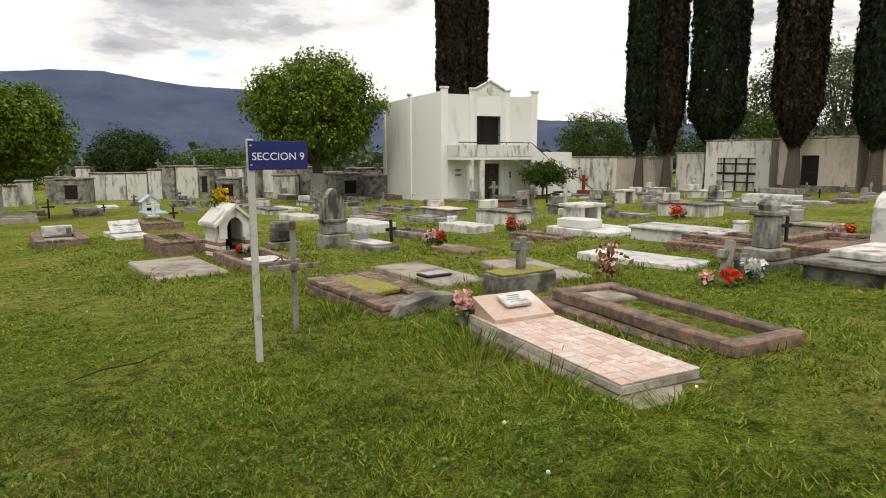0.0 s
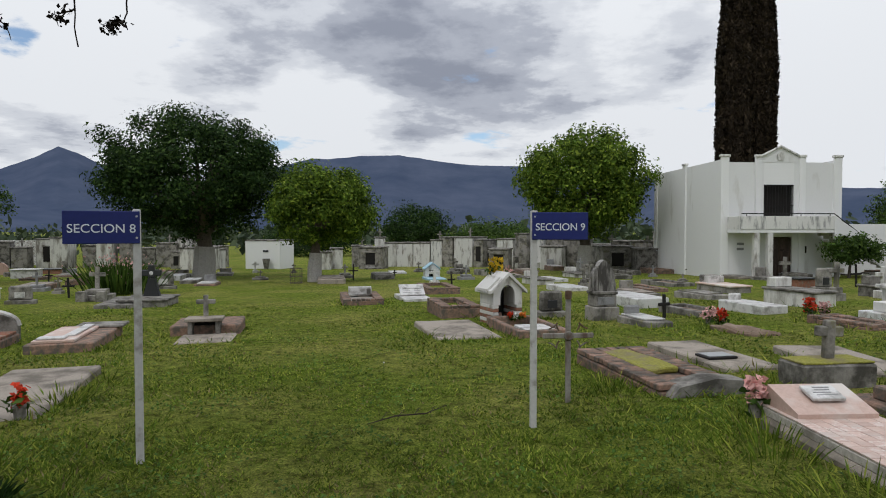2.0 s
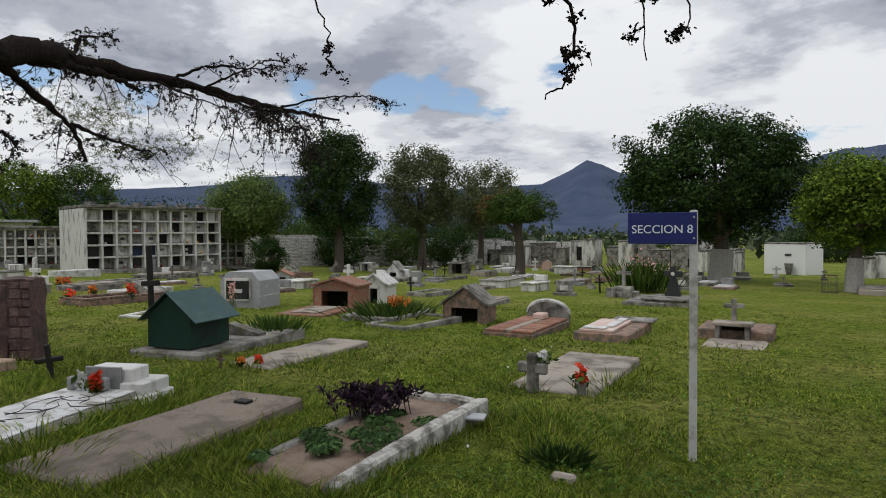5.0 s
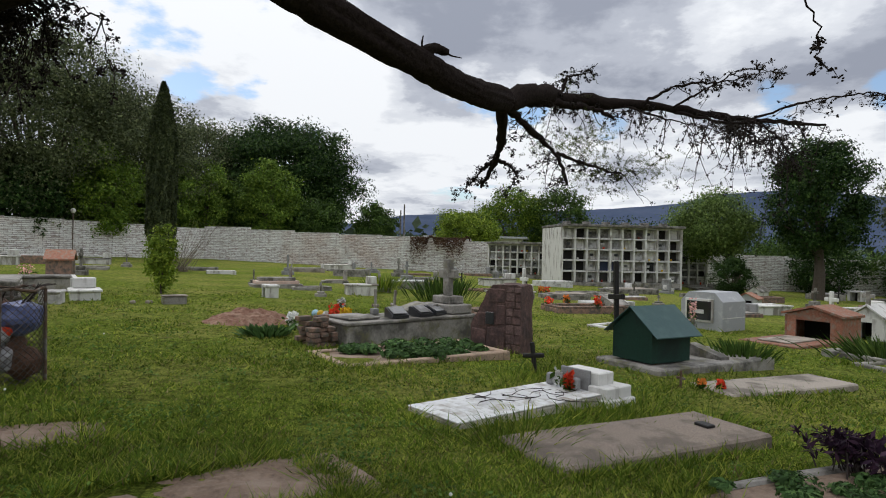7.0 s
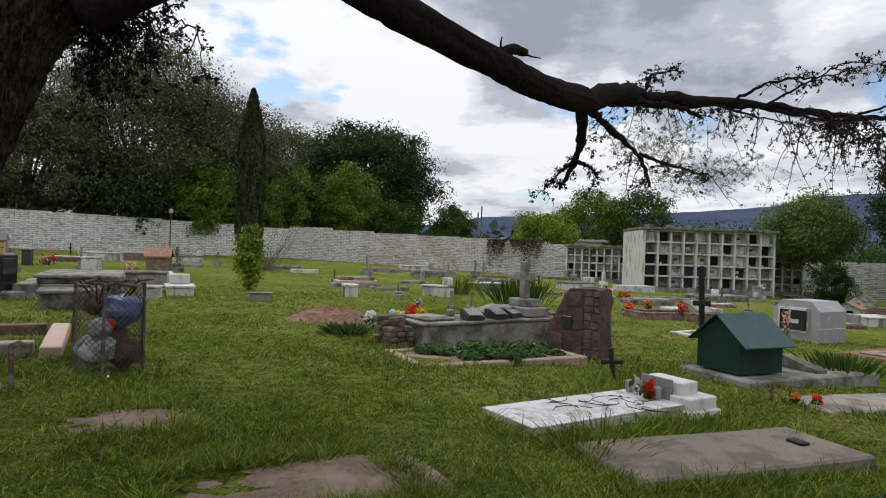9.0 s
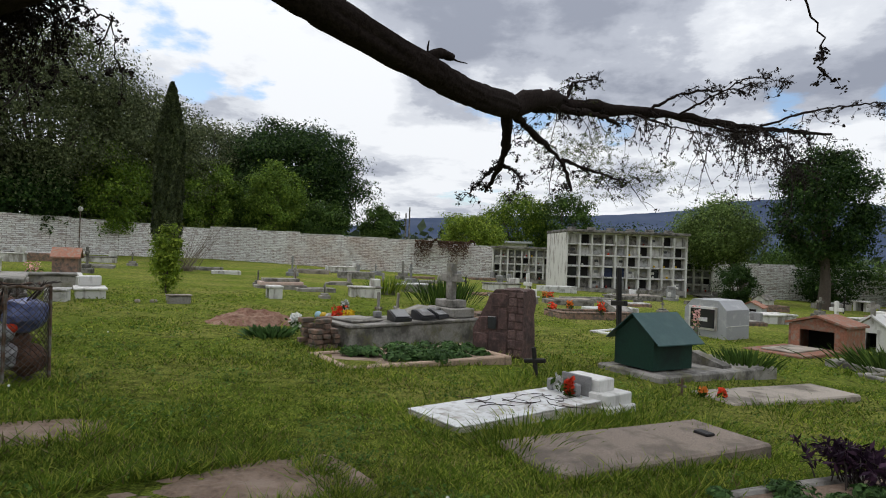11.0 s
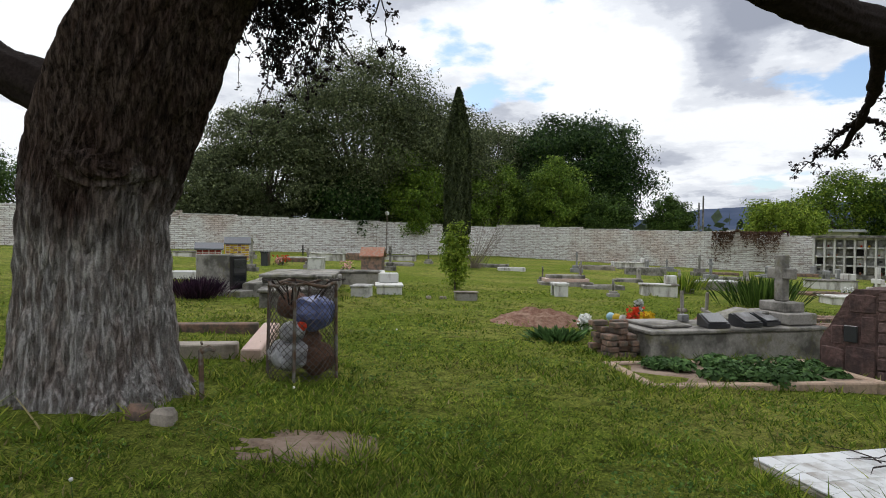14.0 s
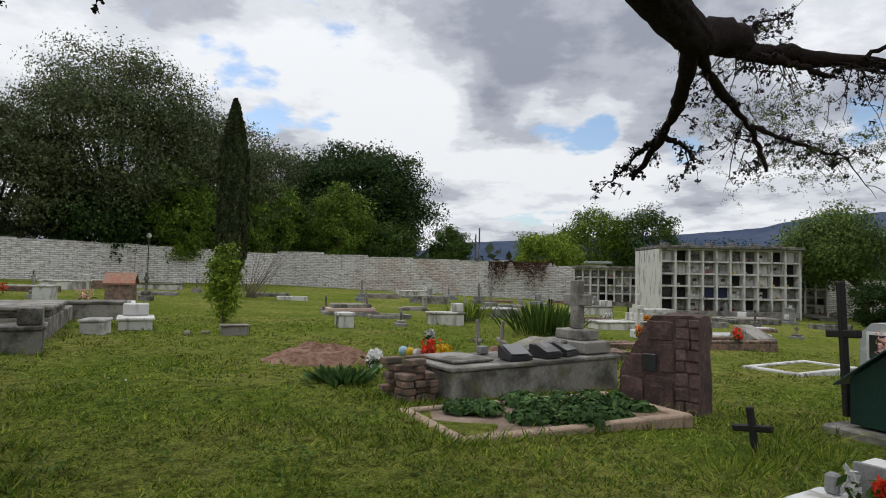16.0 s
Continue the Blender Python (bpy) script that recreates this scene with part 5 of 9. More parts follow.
def g_whitebox(x, y, yaw, W, h):
    root = thing("marble_box", x, y, yaw, "white marble block on a grave", "headstone", "headstones", (W, W))
    part("block", box(0, 0, -0.1, W, W * 0.7, h + 0.1, 0.02), marble, root)
    part("lid", box(0, 0, h + 0.003, W * 1.08, W * 0.78, 0.05, 0.015), marble, root)


def g_blackbox(x, y, yaw, W, h):
    root = thing("black_headstone", x, y, yaw, "dark polished headstone block", "headstone", "headstones", (W, W))
    part("block", box(0, 0, -0.1, W, W * 0.5, h + 0.1, 0.02), black_granite, root)
    part("cap", box(0, 0, h + 0.003, W * 1.1, W * 0.6, 0.05, 0.015), black_granite, root)


def g_urnbox(x, y, yaw, W, h):
    W = min(W, 0.8)
    root = thing("niche_block", x, y, yaw, "small cement block with a dark arched niche", "grave niche", "grave niches", (W, W))
    for s in (-1, 1):
        part("side", box(s * W * 0.4, 0, -0.1, W * 0.2, W * 0.7, h + 0.1, 0.01), white_paint, root)
    # back of the niche coloured near black as its shade
    part("back", box(0, W * 0.25, -0.1, W * 0.6, W * 0.1, h + 0.1, 0.01), painted_shade, root)
    part("top", box(0, 0, h + 0.003, W * 1.1, W * 0.8, 0.08, 0.015), white_paint, root)


def g_redbox(x, y, yaw, W, h):
    root = thing("red_tiled_box", x, y, yaw, "low tomb block faced with red tiles under a dark lid", "grave", "graves", (W, W))
    part("block", box(0, 0, -0.1, W, W * 0.9, h + 0.1, 0.02), brick_red, root)
    part("lid", box(0, 0, h + 0.003, W * 1.12, W, 0.06, 0.015), black_granite, root)


def g_bluechapel(x, y, yaw, W, h):
    root = thing("toy_chapel_grave", x, y, yaw, "small white and light blue chapel-shaped grave", "grave", "graves", (1.8, 1.0))
    part("base", box(0, -0.4, -0.1, 1.0, 1.7, 0.2, 0.015), light_blue, root)
    little_house(root, 0.8, 0.6, 0.45, 0.75, white_paint, light_blue, 0.1, 0.3)


def little_house(root, w, d, wall, ridge_h, mat, roof, z=0.0, y=0.0, over=0.06, opening=0.5, deep=True):
    """A gabled box with an open front towards -y."""
    o = w * opening / 2
    hh = wall * 0.8
    for s in (-1, 1):
        part("side_wall", box(s * (w / 2 - 0.03), y, z - 0.02, 0.06, d, wall, 0.006), mat, root)
        part("front_wall", box(s * (o + w / 2 - 0.06) / 2, y - d / 2 + 0.03, z - 0.02, w / 2 - 0.06 - o, 0.06, wall, 0), mat, root)
    part("back_wall", box(0, y + d / 2 - 0.03, z - 0.02, w - 0.12, 0.055, wall, 0), mat, root)
    part("gable", prism([(-w / 2, z + wall - 0.02), (-o, z + wall - 0.02), (-o, z + hh), (o, z + hh), (o, z + wall - 0.02), (w / 2, z + wall - 0.02), (0, z + ridge_h - 0.02)], y - d / 2, y - d / 2 + 0.06), mat, root)
    part("back_gable", prism([(-w / 2, z + wall - 0.02), (w / 2, z + wall - 0.02), (0, z + ridge_h - 0.02)], y + d / 2 - 0.06, y + d / 2), mat, root)
    # sheet before the back wall, painted as the shade inside
    part("recess", box(0, y + d / 2 - 0.075, z, w - 0.13, 0.02, wall, 0), painted_shade, root)
    e = 0.05
    for s in (-1, 1):
        k = (ridge_h - wall) / (w / 2)
        part("roof_slope", prism([(0, z + ridge_h), (s * (w / 2 + over), z + wall - k * over), (s * (w / 2 + over), z + wall - k * over + e), (0, z + ridge_h + e)], y - d / 2 - over, y + d / 2 + over), roof, root)


def g_whitehouse(x, y, yaw, W, h):
    root = thing("house_shaped_tomb", x, y, yaw + 18, "small white house-shaped grave shrine with a pitched roof", "grave shrine", "grave shrines", (1.0, 1.0))
    little_house(root, 0.7, 0.9, h * 0.72, h * 1.25, white_paint, concrete)


def g_whitehouse2(x, y, yaw, W, h):
    root = thing("house_shaped_tomb", x, y, yaw + 18, "white house-shaped shrine with a stone cross on its roof", "grave shrine", "grave shrines", (1.2, 1.0))
    little_house(root, 0.8, 1.0, h * 0.85, h * 1.3, white_paint, white_paint, opening=0.3)
    cross_parts(root, h * 1.25, 0.4, 0.28, 0.1, concrete, -0.4)


def g_redhouse(x, y, yaw, W, h):
    root = thing("house_shaped_tomb", x, y, yaw + 30, "small house-shaped shrine with a red roof", "grave shrine", "grave shrines", (1.0, 1.0))
    little_house(root, 0.9, 0.9, h * 0.7, h * 1.2, silver_sheet, brick_red)


def g_brokenhouse(x, y, yaw, W, h):
    root = thing("house_shaped_tomb", x, y, yaw + 12, "dark weathered house-shaped grave shrine with stepped brick sides", "grave shrine", "grave shrines", (1.4, 1.2))
    little_house(root, 1.0, 0.7, 0.42, 0.78, brick_worn, old_concrete, opening=0.62)
    kerb = g_kerb(x - 0.2, y - 1.35, yaw, 2.0, 1.1, 0.1)


def g_ovenhouse(x, y, yaw, W, h):
    root = thing("brick_shrine", x, y, yaw + 20, "red brick grave shrine with open front and low gable", "grave shrine", "grave shrines", (1.4, 1.3))
    little_house(root, 1.25, 0.9, 0.62, 0.8, brick_red, brick_red, opening=0.6)
    part("forecourt", box(-0.1, -1.3, -0.1, 1.3, 1.8, 0.2, 0.015), brick_red, root)
    part("forecourt_slab", box(-0.1, -1.3, 0.103, 0.7, 1.3, 0.03, 0.01), pale_slab, root)


def g_brickshed(x, y, yaw, W, h):
    root = thing("brick_shrine", x, y, yaw, "small brown brick shrine by the wall", "grave shrine", "grave shrines", (0.9, 0.9))
    little_house(root, 0.8, 0.7, 0.7, 0.95, brick_worn, brick_red, opening=0.4)


def g_yellowhouse(x, y, yaw, W, h):
    root = thing("brick_shrine", x, y, yaw + 20, "grave shrine painted as orange bricks with dark tiled roof", "grave shrine", "grave shrines", (1.2, 1.2))
    little_house(root, 0.8, 1.0, 0.75, 1.0, white_paint, roof_dark, opening=0.5)
    me = mesh_of("brick", box(0, 0, 0, 0.015, 0.15, 0.08, 0.004), yellow_paint)
    me2 = mesh_of("brick", box(0, 0, 0, 0.015, 0.15, 0.08, 0.004), brick_red)
    for s in (-1, 1):
        for j in range(7):
            for i in range(6):
                part("brick", me if (i + j) % 3 else me2, None, root).matrix_basis = pose(s * 0.4, -0.4 + i * 0.16, 0.03 + j * 0.1)
    part("yellow_post", box(-0.38, -0.53, 0, 0.06, 0.05, 0.75, 0.005), yellow_paint, root)
    part("yellow_post", box(0.38, -0.53, 0, 0.06, 0.05, 0.75, 0.005), yellow_paint, root)


def g_redwhitehouse(x, y, yaw, W, h):
    root = thing("brick_shrine", x, y, yaw + 20, "low grave shrine painted as red bricks with white joints", "grave shrine", "grave shrines", (1.2, 1.2))
    little_house(root, 1.0, 0.9, 0.6, 0.8, white_paint, roof_dark, opening=0.4)
    me = mesh_of("brick", box(0, 0, 0, 0.015, 0.19, 0.09, 0.004), red_paint)
    for s in (-1, 1):
        for j in range(5):
            for i in range(4):
                part("brick", me, None, root).matrix_basis = pose(s * 0.5, -0.33 + i * 0.22, 0.02 + j * 0.115)


def g_pinkarch(x, y, yaw, W, h):
    root = thing("pink_arch_headstone", x, y, yaw, "salmon pink arched headstone", "headstone", "headstones", (1.0, 0.8))
    a = [(-0.45, -0.1), (0.45, -0.1)] + [(0.45 * math.cos(t * math.pi / 10), 0.35 + 0.45 * math.sin(t * math.pi / 10)) for t in range(11)]
    part("arch", prism(a, -0.1, 0.1), pinkish_plaster, root)


def g_crossbox(x, y, yaw, W, h):
    root = thing("dark_tomb", x, y, yaw, "dark weathered tomb with a cement cross on top", "grave", "graves", (1.6, 1.3))
    for s in (-1, 1):
        # back of the opening is painted as shade
        part("side", box(s * 0.5, 0, -0.1, 0.3, 1.0, 0.75, 0.02), old_concrete, root)
    part("back", box(0, 0.3, -0.1, 0.7, 0.3, 0.74, 0.02), painted_shade, root)
    part("top", box(0, 0, 0.653, 1.4, 1.1, 0.12, 0.02), old_concrete, root)
    cross_parts(root, 0.77, 0.6, 0.4, 0.11, concrete)


def g_wirebin(x, y, yaw, W, h):
    root = thing("wire_bin", x, y, 0, "open wire litter basket on the lawn", "bin", "wire bins")
    for z in (0.02, 0.35, 0.75):
        part("hoop", tube([(0.3 * math.cos(a * math.pi / 8), 0.3 * math.sin(a * math.pi / 8), z) for a in range(17)], [0.012] * 17, 5), wire, root)
    for a in range(14):
        c, s = 0.3 * math.cos(a * math.pi / 7), 0.3 * math.sin(a * math.pi / 7)
        part("wire_rod", rod((c, s, 0), (c, s, 0.76), 0.008, seg=4), wire, root)


def plant(name, x, y, n, r, h, leaf, label, long=5.0, size=0.09, seed=1, dz=0.0):
    root = thing(name, x, y, 0, label, "plant", dz=dz)
    rg = np.random.default_rng(seed)
    base = rg.normal(size=(n, 2)) * r * 0.45
    hh = h * rg.uniform(0.5, 1.1, n)
    lean = base * rg.uniform(0.3, 0.9, (n, 1)) + rg.normal(size=(n, 2)) * 0.12 * h
    b = np.concatenate([base, np.zeros((n, 1)) - 0.02], 1)
    t = np.concatenate([base + lean, hh[:, None]], 1)
    side = rg.normal(size=(n, 3)) * np.array([1, 1, 0.1])
    side *= size / 2 / (np.linalg.norm(side, axis=1)[:, None] + 1e-6)
    m = (b + t) / 2 + np.array([0, 0, 0.1 * h])
    part("leaves", quick_mesh("leaves", np.stack([b, m + side, t, m - side], 1), 4, leaf), None, root)
    return root


def g_reeds(x, y, yaw, W, h):
    plant("dry_grass_tuft", x, y, 350, 0.7, 0.65, grass_blade, "tuft of tall yellowish grass", size=0.03, seed=3)


def g_irises(x, y, yaw, W, h):
    plant("iris_clump", x, y, 420, 0.75, 0.85, leaf_mid, "clump of long sword-shaped green leaves", size=0.05, seed=4)


def g_oleander(x, y, yaw, W, h):
    root = plant("oleander_bush", x, y, 500, 1.0, 1.3, leaf_mid, "oleander bush covered with pale pink blossom", size=0.09, seed=6)
    rg = np.random.default_rng(8)
    c = rg.normal(size=(260, 3)) * np.array([0.6, 0.5, 0.3]) + np.array([0, 0, 0.95])
    part("blossom", quick_mesh("blossom", leaves(c, 0.1, rg, 1.1), 4, petal["pink"]), None, root)


def g_topiary(x, y, yaw, W, h):
    tree(x, y, "small_tree", 1.9, (0, 0, 1.35), (0.42, 0.42, 0.4), 0.05, leaf_bright, 0.09, 50, 30, 0.08, "small clipped round-headed tree among the graves", 77, limbs=4)


def g_flowerbed(x, y, yaw, W, h):
    g_kerb(x, y, yaw, 1.9, 1.3, 0.16)
    plant("flower_bed", x, y, 500, 0.8, 0.4, leaf_mid, "low green plants with orange flowers in a grave bed", size=0.05, seed=9)
    for i in range(5):
        bouquet(x + RG.uniform(-0.4, 0.4), y + RG.uniform(-0.3, 0.5), "orange", 0.12, 0.2, 0.2, 30, False)


def g_flower(x, y, yaw, W, h):
    bouquet(x, y, "red", 0.2, 0.25)


def g_pinkflower(x, y, yaw, W, h):
    bouquet(x, y, "pink", 0.2, 0.22)
    bouquet(x + 0.25, y, "red", 0.12, 0.2)


def g_redflower(x, y, yaw, W, h):
    bouquet(x, y, "red", max(0.15, W * 0.3), 0.25, n=140)
    bouquet(x + 0.3, y + 0.1, "pink", 0.15, 0.2)


def g_whiteflower(x, y, yaw, W, h):
    bouquet(x, y, "white", max(0.1, W * 0.3), 0.22, n=120)


def g_orangeflower(x, y, yaw, W, h):
    bouquet(x, y, "orange", 0.15, 0.22)
    bouquet(x + 0.4, y + 0.2, "red", 0.2, 0.22)


# ---- graves: the field ----
g_kerbplaque(-4.17, 20.19, 20, 2.36, 1.18, 0.20)
g_book(-2.72, 21.13, 23, 1.79, 0.89, 0.10)
g_bluechapel(-4.38, 35.02, 21, 1.10, 0.50)
g_redslab(-9.66, 59.43, 23, 2.70, 1.35, 0.35)
g_pedcross(-10.05, 37.36, 24, 1.41, 0.70)
g_flower(-21.72, 69.18, 19, 1.06, 0.30)
g_pedcross(-4.02, 41.60, 18, 1.33, 0.90)
g_blackcross(-2.34, 27.67, 26, 0.35, 0.55)
g_brickkerb(-2.48, 24.63, 20, 2.40, 1.20, 0.25)
g_brickkerb(-0.82, 16.45, 20, 1.84, 0.92, 0.30)
g_pedcross(-4.63, 56.25, 27, 1.19, 0.50)
g_slab(-12.40, 52.12, 22, 2.70, 1.35, 0.15)
g_pedcross(-12.05, 60.45, 26, 1.24, 0.60)
g_blackcross(-7.31, 38.70, 22, 0.42, 0.40)
g_headstone(1.48, 15.87, 24, 0.67, 0.50)
g_tomb(1.37, 51.28, 19, 2.61, 1.31, 0.40)
g_slab(3.27, 14.39, 24, 1.10, 0.55, 0.12)
g_blackcross(3.91, 15.68, 26, 0.19, 0.50)
g_kerb(4.64, 16.43, 23, 1.45, 0.73, 0.15)
g_pinkflower(4.46, 14.31, 25, 0.35, 0.25)
g_soilpatch(4.78, 13.27, 24, 1.12, 0.56, 0.05)
g_slab(4.39, 22.55, 19, 1.62, 0.81, 0.12)
g_kerb(6.48, 28.16, 25, 2.12, 1.06, 0.15)
g_slab(7.03, 45.05, 23, 2.03, 1.01, 0.20)
g_smallpedcross(7.16, 35.07, 21, 0.46, 0.55)
g_smallpedcross(7.75, 31.08, 18, 0.33, 0.30)
g_slab(6.08, 21.26, 26, 1.55, 0.77, 0.15)
g_pinktomb(7.46, 23.98, 22, 1.80, 0.90, 0.30)
g_whiteslab(6.16, 17.13, 24, 1.42, 0.71, 0.20)
g_oldtomb(7.84, 18.82, 26, 1.63, 0.81, 0.35)
g_redbox(10.35, 25.24, 24, 0.79, 0.35)
g_headstone(10.80, 24.38, 26, 0.76, 0.70)
g_brickkerb(7.03, 14.28, 22, 1.44, 0.72, 0.12)
g_slab(6.14, 17.29, 25, 1.10, 0.55, 0.10)
g_redflower(6.89, 15.79, 22, 0.33, 0.30)
g_kerb(16.64, 36.52, 26, 1.83, 0.92, 0.10)
g_redcross(18.45, 33.76, 26, 0.76, 0.90)
g_whitecross(11.04, 21.21, 19, 0.46, 0.70)
g_headstone(15.48, 27.00, 19, 1.01, 0.55)
g_urnbox(16.36, 26.10, 20, 0.74, 0.50)
g_pedcross(11.62, 19.06, 27, 0.39, 0.60)
g_slab(11.98, 18.36, 22, 1.10, 0.55, 0.10)
g_slab(14.87, 21.43, 24, 1.10, 0.55, 0.20)
g_oldtomb(13.78, 18.22, 21, 1.81, 0.91, 0.35)
g_headstone(19.54, 24.30, 23, 0.84, 0.65)
g_redflower(12.75, 17.50, 21, 0.66, 0.30)
g_slab(17.39, 24.48, 21, 1.67, 0.83, 0.15)
g_tomb(19.68, 30.65, 23, 1.10, 0.55, 0.35)
g_tomb(22.47, 32.75, 23, 1.10, 0.55, 0.35)
g_slab(18.34, 21.62, 26, 1.32, 0.66, 0.15)
g_slab(16.01, 18.13, 24, 1.10, 0.55, 0.15)
g_slab(17.91, 18.73, 26, 1.17, 0.59, 0.10)
g_slab(20.21, 19.81, 26, 1.27, 0.64, 0.12)
g_slab(22.37, 20.35, 27, 1.16, 0.58, 0.12)
g_pedcross(26.50, 22.92, 24, 0.49, 0.60)
g_blackcross(23.34, 26.17, 19, 0.32, 0.40)
g_blackcross(25.13, 24.24, 26, 0.30, 0.40)
g_pedcross(25.85, 23.59, 27, 0.45, 0.60)
g_mosskerb(8.82, 11.01, 26, 1.37, 0.69, 0.12)
g_whitebox(10.18, 11.90, 23, 0.29, 0.35)
g_pinkflower(11.47, 10.90, 24, 0.31, 0.40)
g_tomb(12.06, 12.11, 20, 1.10, 0.55, 0.20)
g_whitehead(10.15, 8.75, 25, 0.36, 0.55)
g_slab(-4.17, 20.56, 23, 1.10, 0.55, 0.10)
g_wirebin(-10.60, 31.12, 21, 0.51, 0.70)
g_slab(-9.10, 32.06, 19, 2.70, 1.35, 0.25)
g_smallpedcross(-16.00, 44.24, 26, 0.83, 0.60)
g_pedcross(-14.21, 34.85, 27, 0.86, 0.50)
g_slab(-20.61, 37.08, 19, 2.70, 1.35, 0.15)
g_headstone(-15.00, 26.85, 25, 1.06, 0.70)
g_slabped(-11.07, 18.91, 22, 2.47, 1.24, 0.15)
g_crossped(-13.45, 20.66, 19, 1.05, 1.00)
g_oleander(-14.71, 23.69, 21, 1.43, 1.00)
g_pedcross(-19.58, 25.00, 25, 0.81, 0.70)
g_headstone(-14.88, 19.06, 26, 0.81, 0.50)
g_tomb(-17.62, 20.30, 18, 1.47, 0.73, 0.30)
g_whitetomb(-20.56, 21.14, 24, 2.54, 1.27, 0.30)
g_pinkarch(-34.73, 38.99, 18, 1.15, 0.50)
g_whitebox(-29.43, 35.33, 24, 1.41, 0.50)
g_redbox(-32.61, 41.14, 21, 1.35, 0.30)
g_slab(-28.67, 37.72, 26, 2.23, 1.11, 0.10)
g_crossbox(-32.24, 27.89, 27, 1.71, 0.80)
g_kerb(-26.47, 22.37, 23, 2.55, 1.27, 0.15)
g_pedcross(-29.83, 22.96, 27, 0.70, 0.50)
g_kerb(-17.23, 14.59, 21, 1.75, 0.87, 0.15)
g_pedcross(-47.95, 42.72, 19, 1.26, 0.50)
g_pedcross(-25.11, 26.42, 23, 0.78, 0.50)
g_brokenhouse(-9.84, 10.36, 18, 1.22, 0.62)
g_whitehouse(-26.34, 18.97, 20, 1.72, 0.75)
g_whitehouse2(-15.56, 11.46, 22, 1.14, 0.65)
g_flowerbed(-11.22, 9.14, 23, 1.38, 0.30)
g_kerb(-19.21, 18.57, 19, 1.57, 0.78, 0.12)
g_ovenhouse(-14.10, 9.42, 18, 1.21, 0.62)
g_redhouse(-26.72, 12.98, 26, 1.04, 0.45)
g_whitehouse(-34.53, 16.75, 21, 1.34, 0.50)
g_kerb(-24.44, 15.29, 27, 2.02, 1.01, 0.12)
g_slab(-25.67, 18.52, 26, 2.03, 1.02, 0.15)
g_pedcross(-28.10, 16.45, 21, 0.52, 0.80)
g_urnbox(-37.23, 23.56, 22, 0.94, 0.50)
g_tomb(-23.84, 16.13, 23, 1.51, 0.75, 0.30)
g_slab(-13.55, 14.28, 24, 1.34, 0.67, 0.12)
g_slab(-20.80, 10.10, 23, 1.66, 0.83, 0.08)
g_pedcross(-24.40, 20.06, 23, 0.84, 0.60)
g_slab(-20.51, 25.97, 24, 2.48, 1.24, 0.20)
g_slab(-33.52, 8.83, 26, 1.80, 0.90, 0.10)
g_kerb(-27.44, 6.05, 23, 2.19, 1.09, 0.15)
g_slab(-26.38, 7.97, 22, 1.24, 0.62, 0.10)
g_steptomb(-21.06, -5.84, 30, 1.75, 0.88, 0.35)
g_smallpedcross(-21.59, -6.86, 26, 0.28, 0.50)
g_whitekerb(-27.26, -10.53, 27, 1.27, 0.64, 0.15)
g_urnbox(-16.85, -4.59, 33, 0.52, 0.28)
g_kerb(-21.06, -4.56, 29, 1.36, 0.68, 0.10)
g_pedcross(-18.30, -3.48, 29, 0.32, 0.40)
g_tomb(-19.94, -2.54, 24, 1.10, 0.55, 0.30)
g_slab(-25.52, -4.77, 28, 1.10, 0.55, 0.10)
g_pedcross(-37.97, -5.44, 29, 0.97, 0.60)
g_slab(-36.81, -7.10, 24, 1.78, 0.89, 0.10)
g_brickkerb(-37.64, -2.70, 30, 1.91, 0.96, 0.10)
g_headstone(-39.12, -0.27, 30, 0.62, 0.50)
g_slab(-42.19, 1.23, 25, 1.74, 0.87, 0.15)
g_whiteflower(-13.77, -1.78, 30, 0.14, 0.30)
g_brickshed(-17.81, -11.62, 28, 0.54, 0.60)
g_kerb(-14.81, -10.88, 30, 1.38, 0.69, 0.15)
g_whitebox(-18.91, -15.12, 27, 0.74, 0.40)
g_whitekerb(-15.05, -10.64, 30, 1.10, 0.55, 0.20)
g_redflower(-19.46, -17.43, 31, 1.38, 0.30)
g_whitebox(-12.12, -7.79, 24, 0.57, 0.20)
g_slab(-25.00, -15.86, 25, 2.22, 1.11, 0.08)
g_pedcross(-18.94, -15.58, 30, 0.31, 0.70)
g_blackbox(-18.64, -17.56, 33, 0.54, 0.50)
g_pedcross(-15.69, -15.21, 26, 0.39, 0.60)
g_yellowhouse(-19.86, -20.53, 28, 1.14, 0.85)
g_redwhitehouse(-16.48, -18.30, 29, 1.06, 0.70)
g_whitekerb(-11.70, -13.46, 27, 1.10, 0.55, 0.20)
g_tomb(-22.93, 2.62, 27, 1.76, 0.88, 0.20)
g_whiteflower(-26.59, 2.66, 27, 0.86, 0.30)
g_orangeflower(-26.25, 4.07, 27, 0.42, 0.35)
g_whiteslab(-38.40, 8.23, 29, 1.14, 0.57, 0.15)
g_headstone(-37.74, 9.68, 27, 0.73, 0.70)
g_slab(-31.81, 9.13, 27, 2.70, 1.35, 0.20)
g_topiary(-40.40, 12.20, 31, 0.77, 0.90)
g_slab(-45.93, 16.95, 24, 2.70, 1.35, 0.15)
g_kerb(-31.01, 12.29, 29, 1.62, 0.81, 0.20)
g_smallpedcross(-23.90, 8.42, 31, 0.37, 0.35)
g_brickkerb(-14.08, 1.45, 27, 1.10, 0.55, 0.15)
g_mosskerb(-16.40, 1.80, 26, 1.32, 0.66, 0.12)
g_pedcross(-37.57, -0.30, 26, 0.95, 0.50)
g_slab(-32.77, -1.57, 26, 1.47, 0.74, 0.10)
g_reeds(-21.77, -2.17, 28, 1.61, 0.45)
g_irises(-18.60, 0.31, 30, 1.32, 0.90)


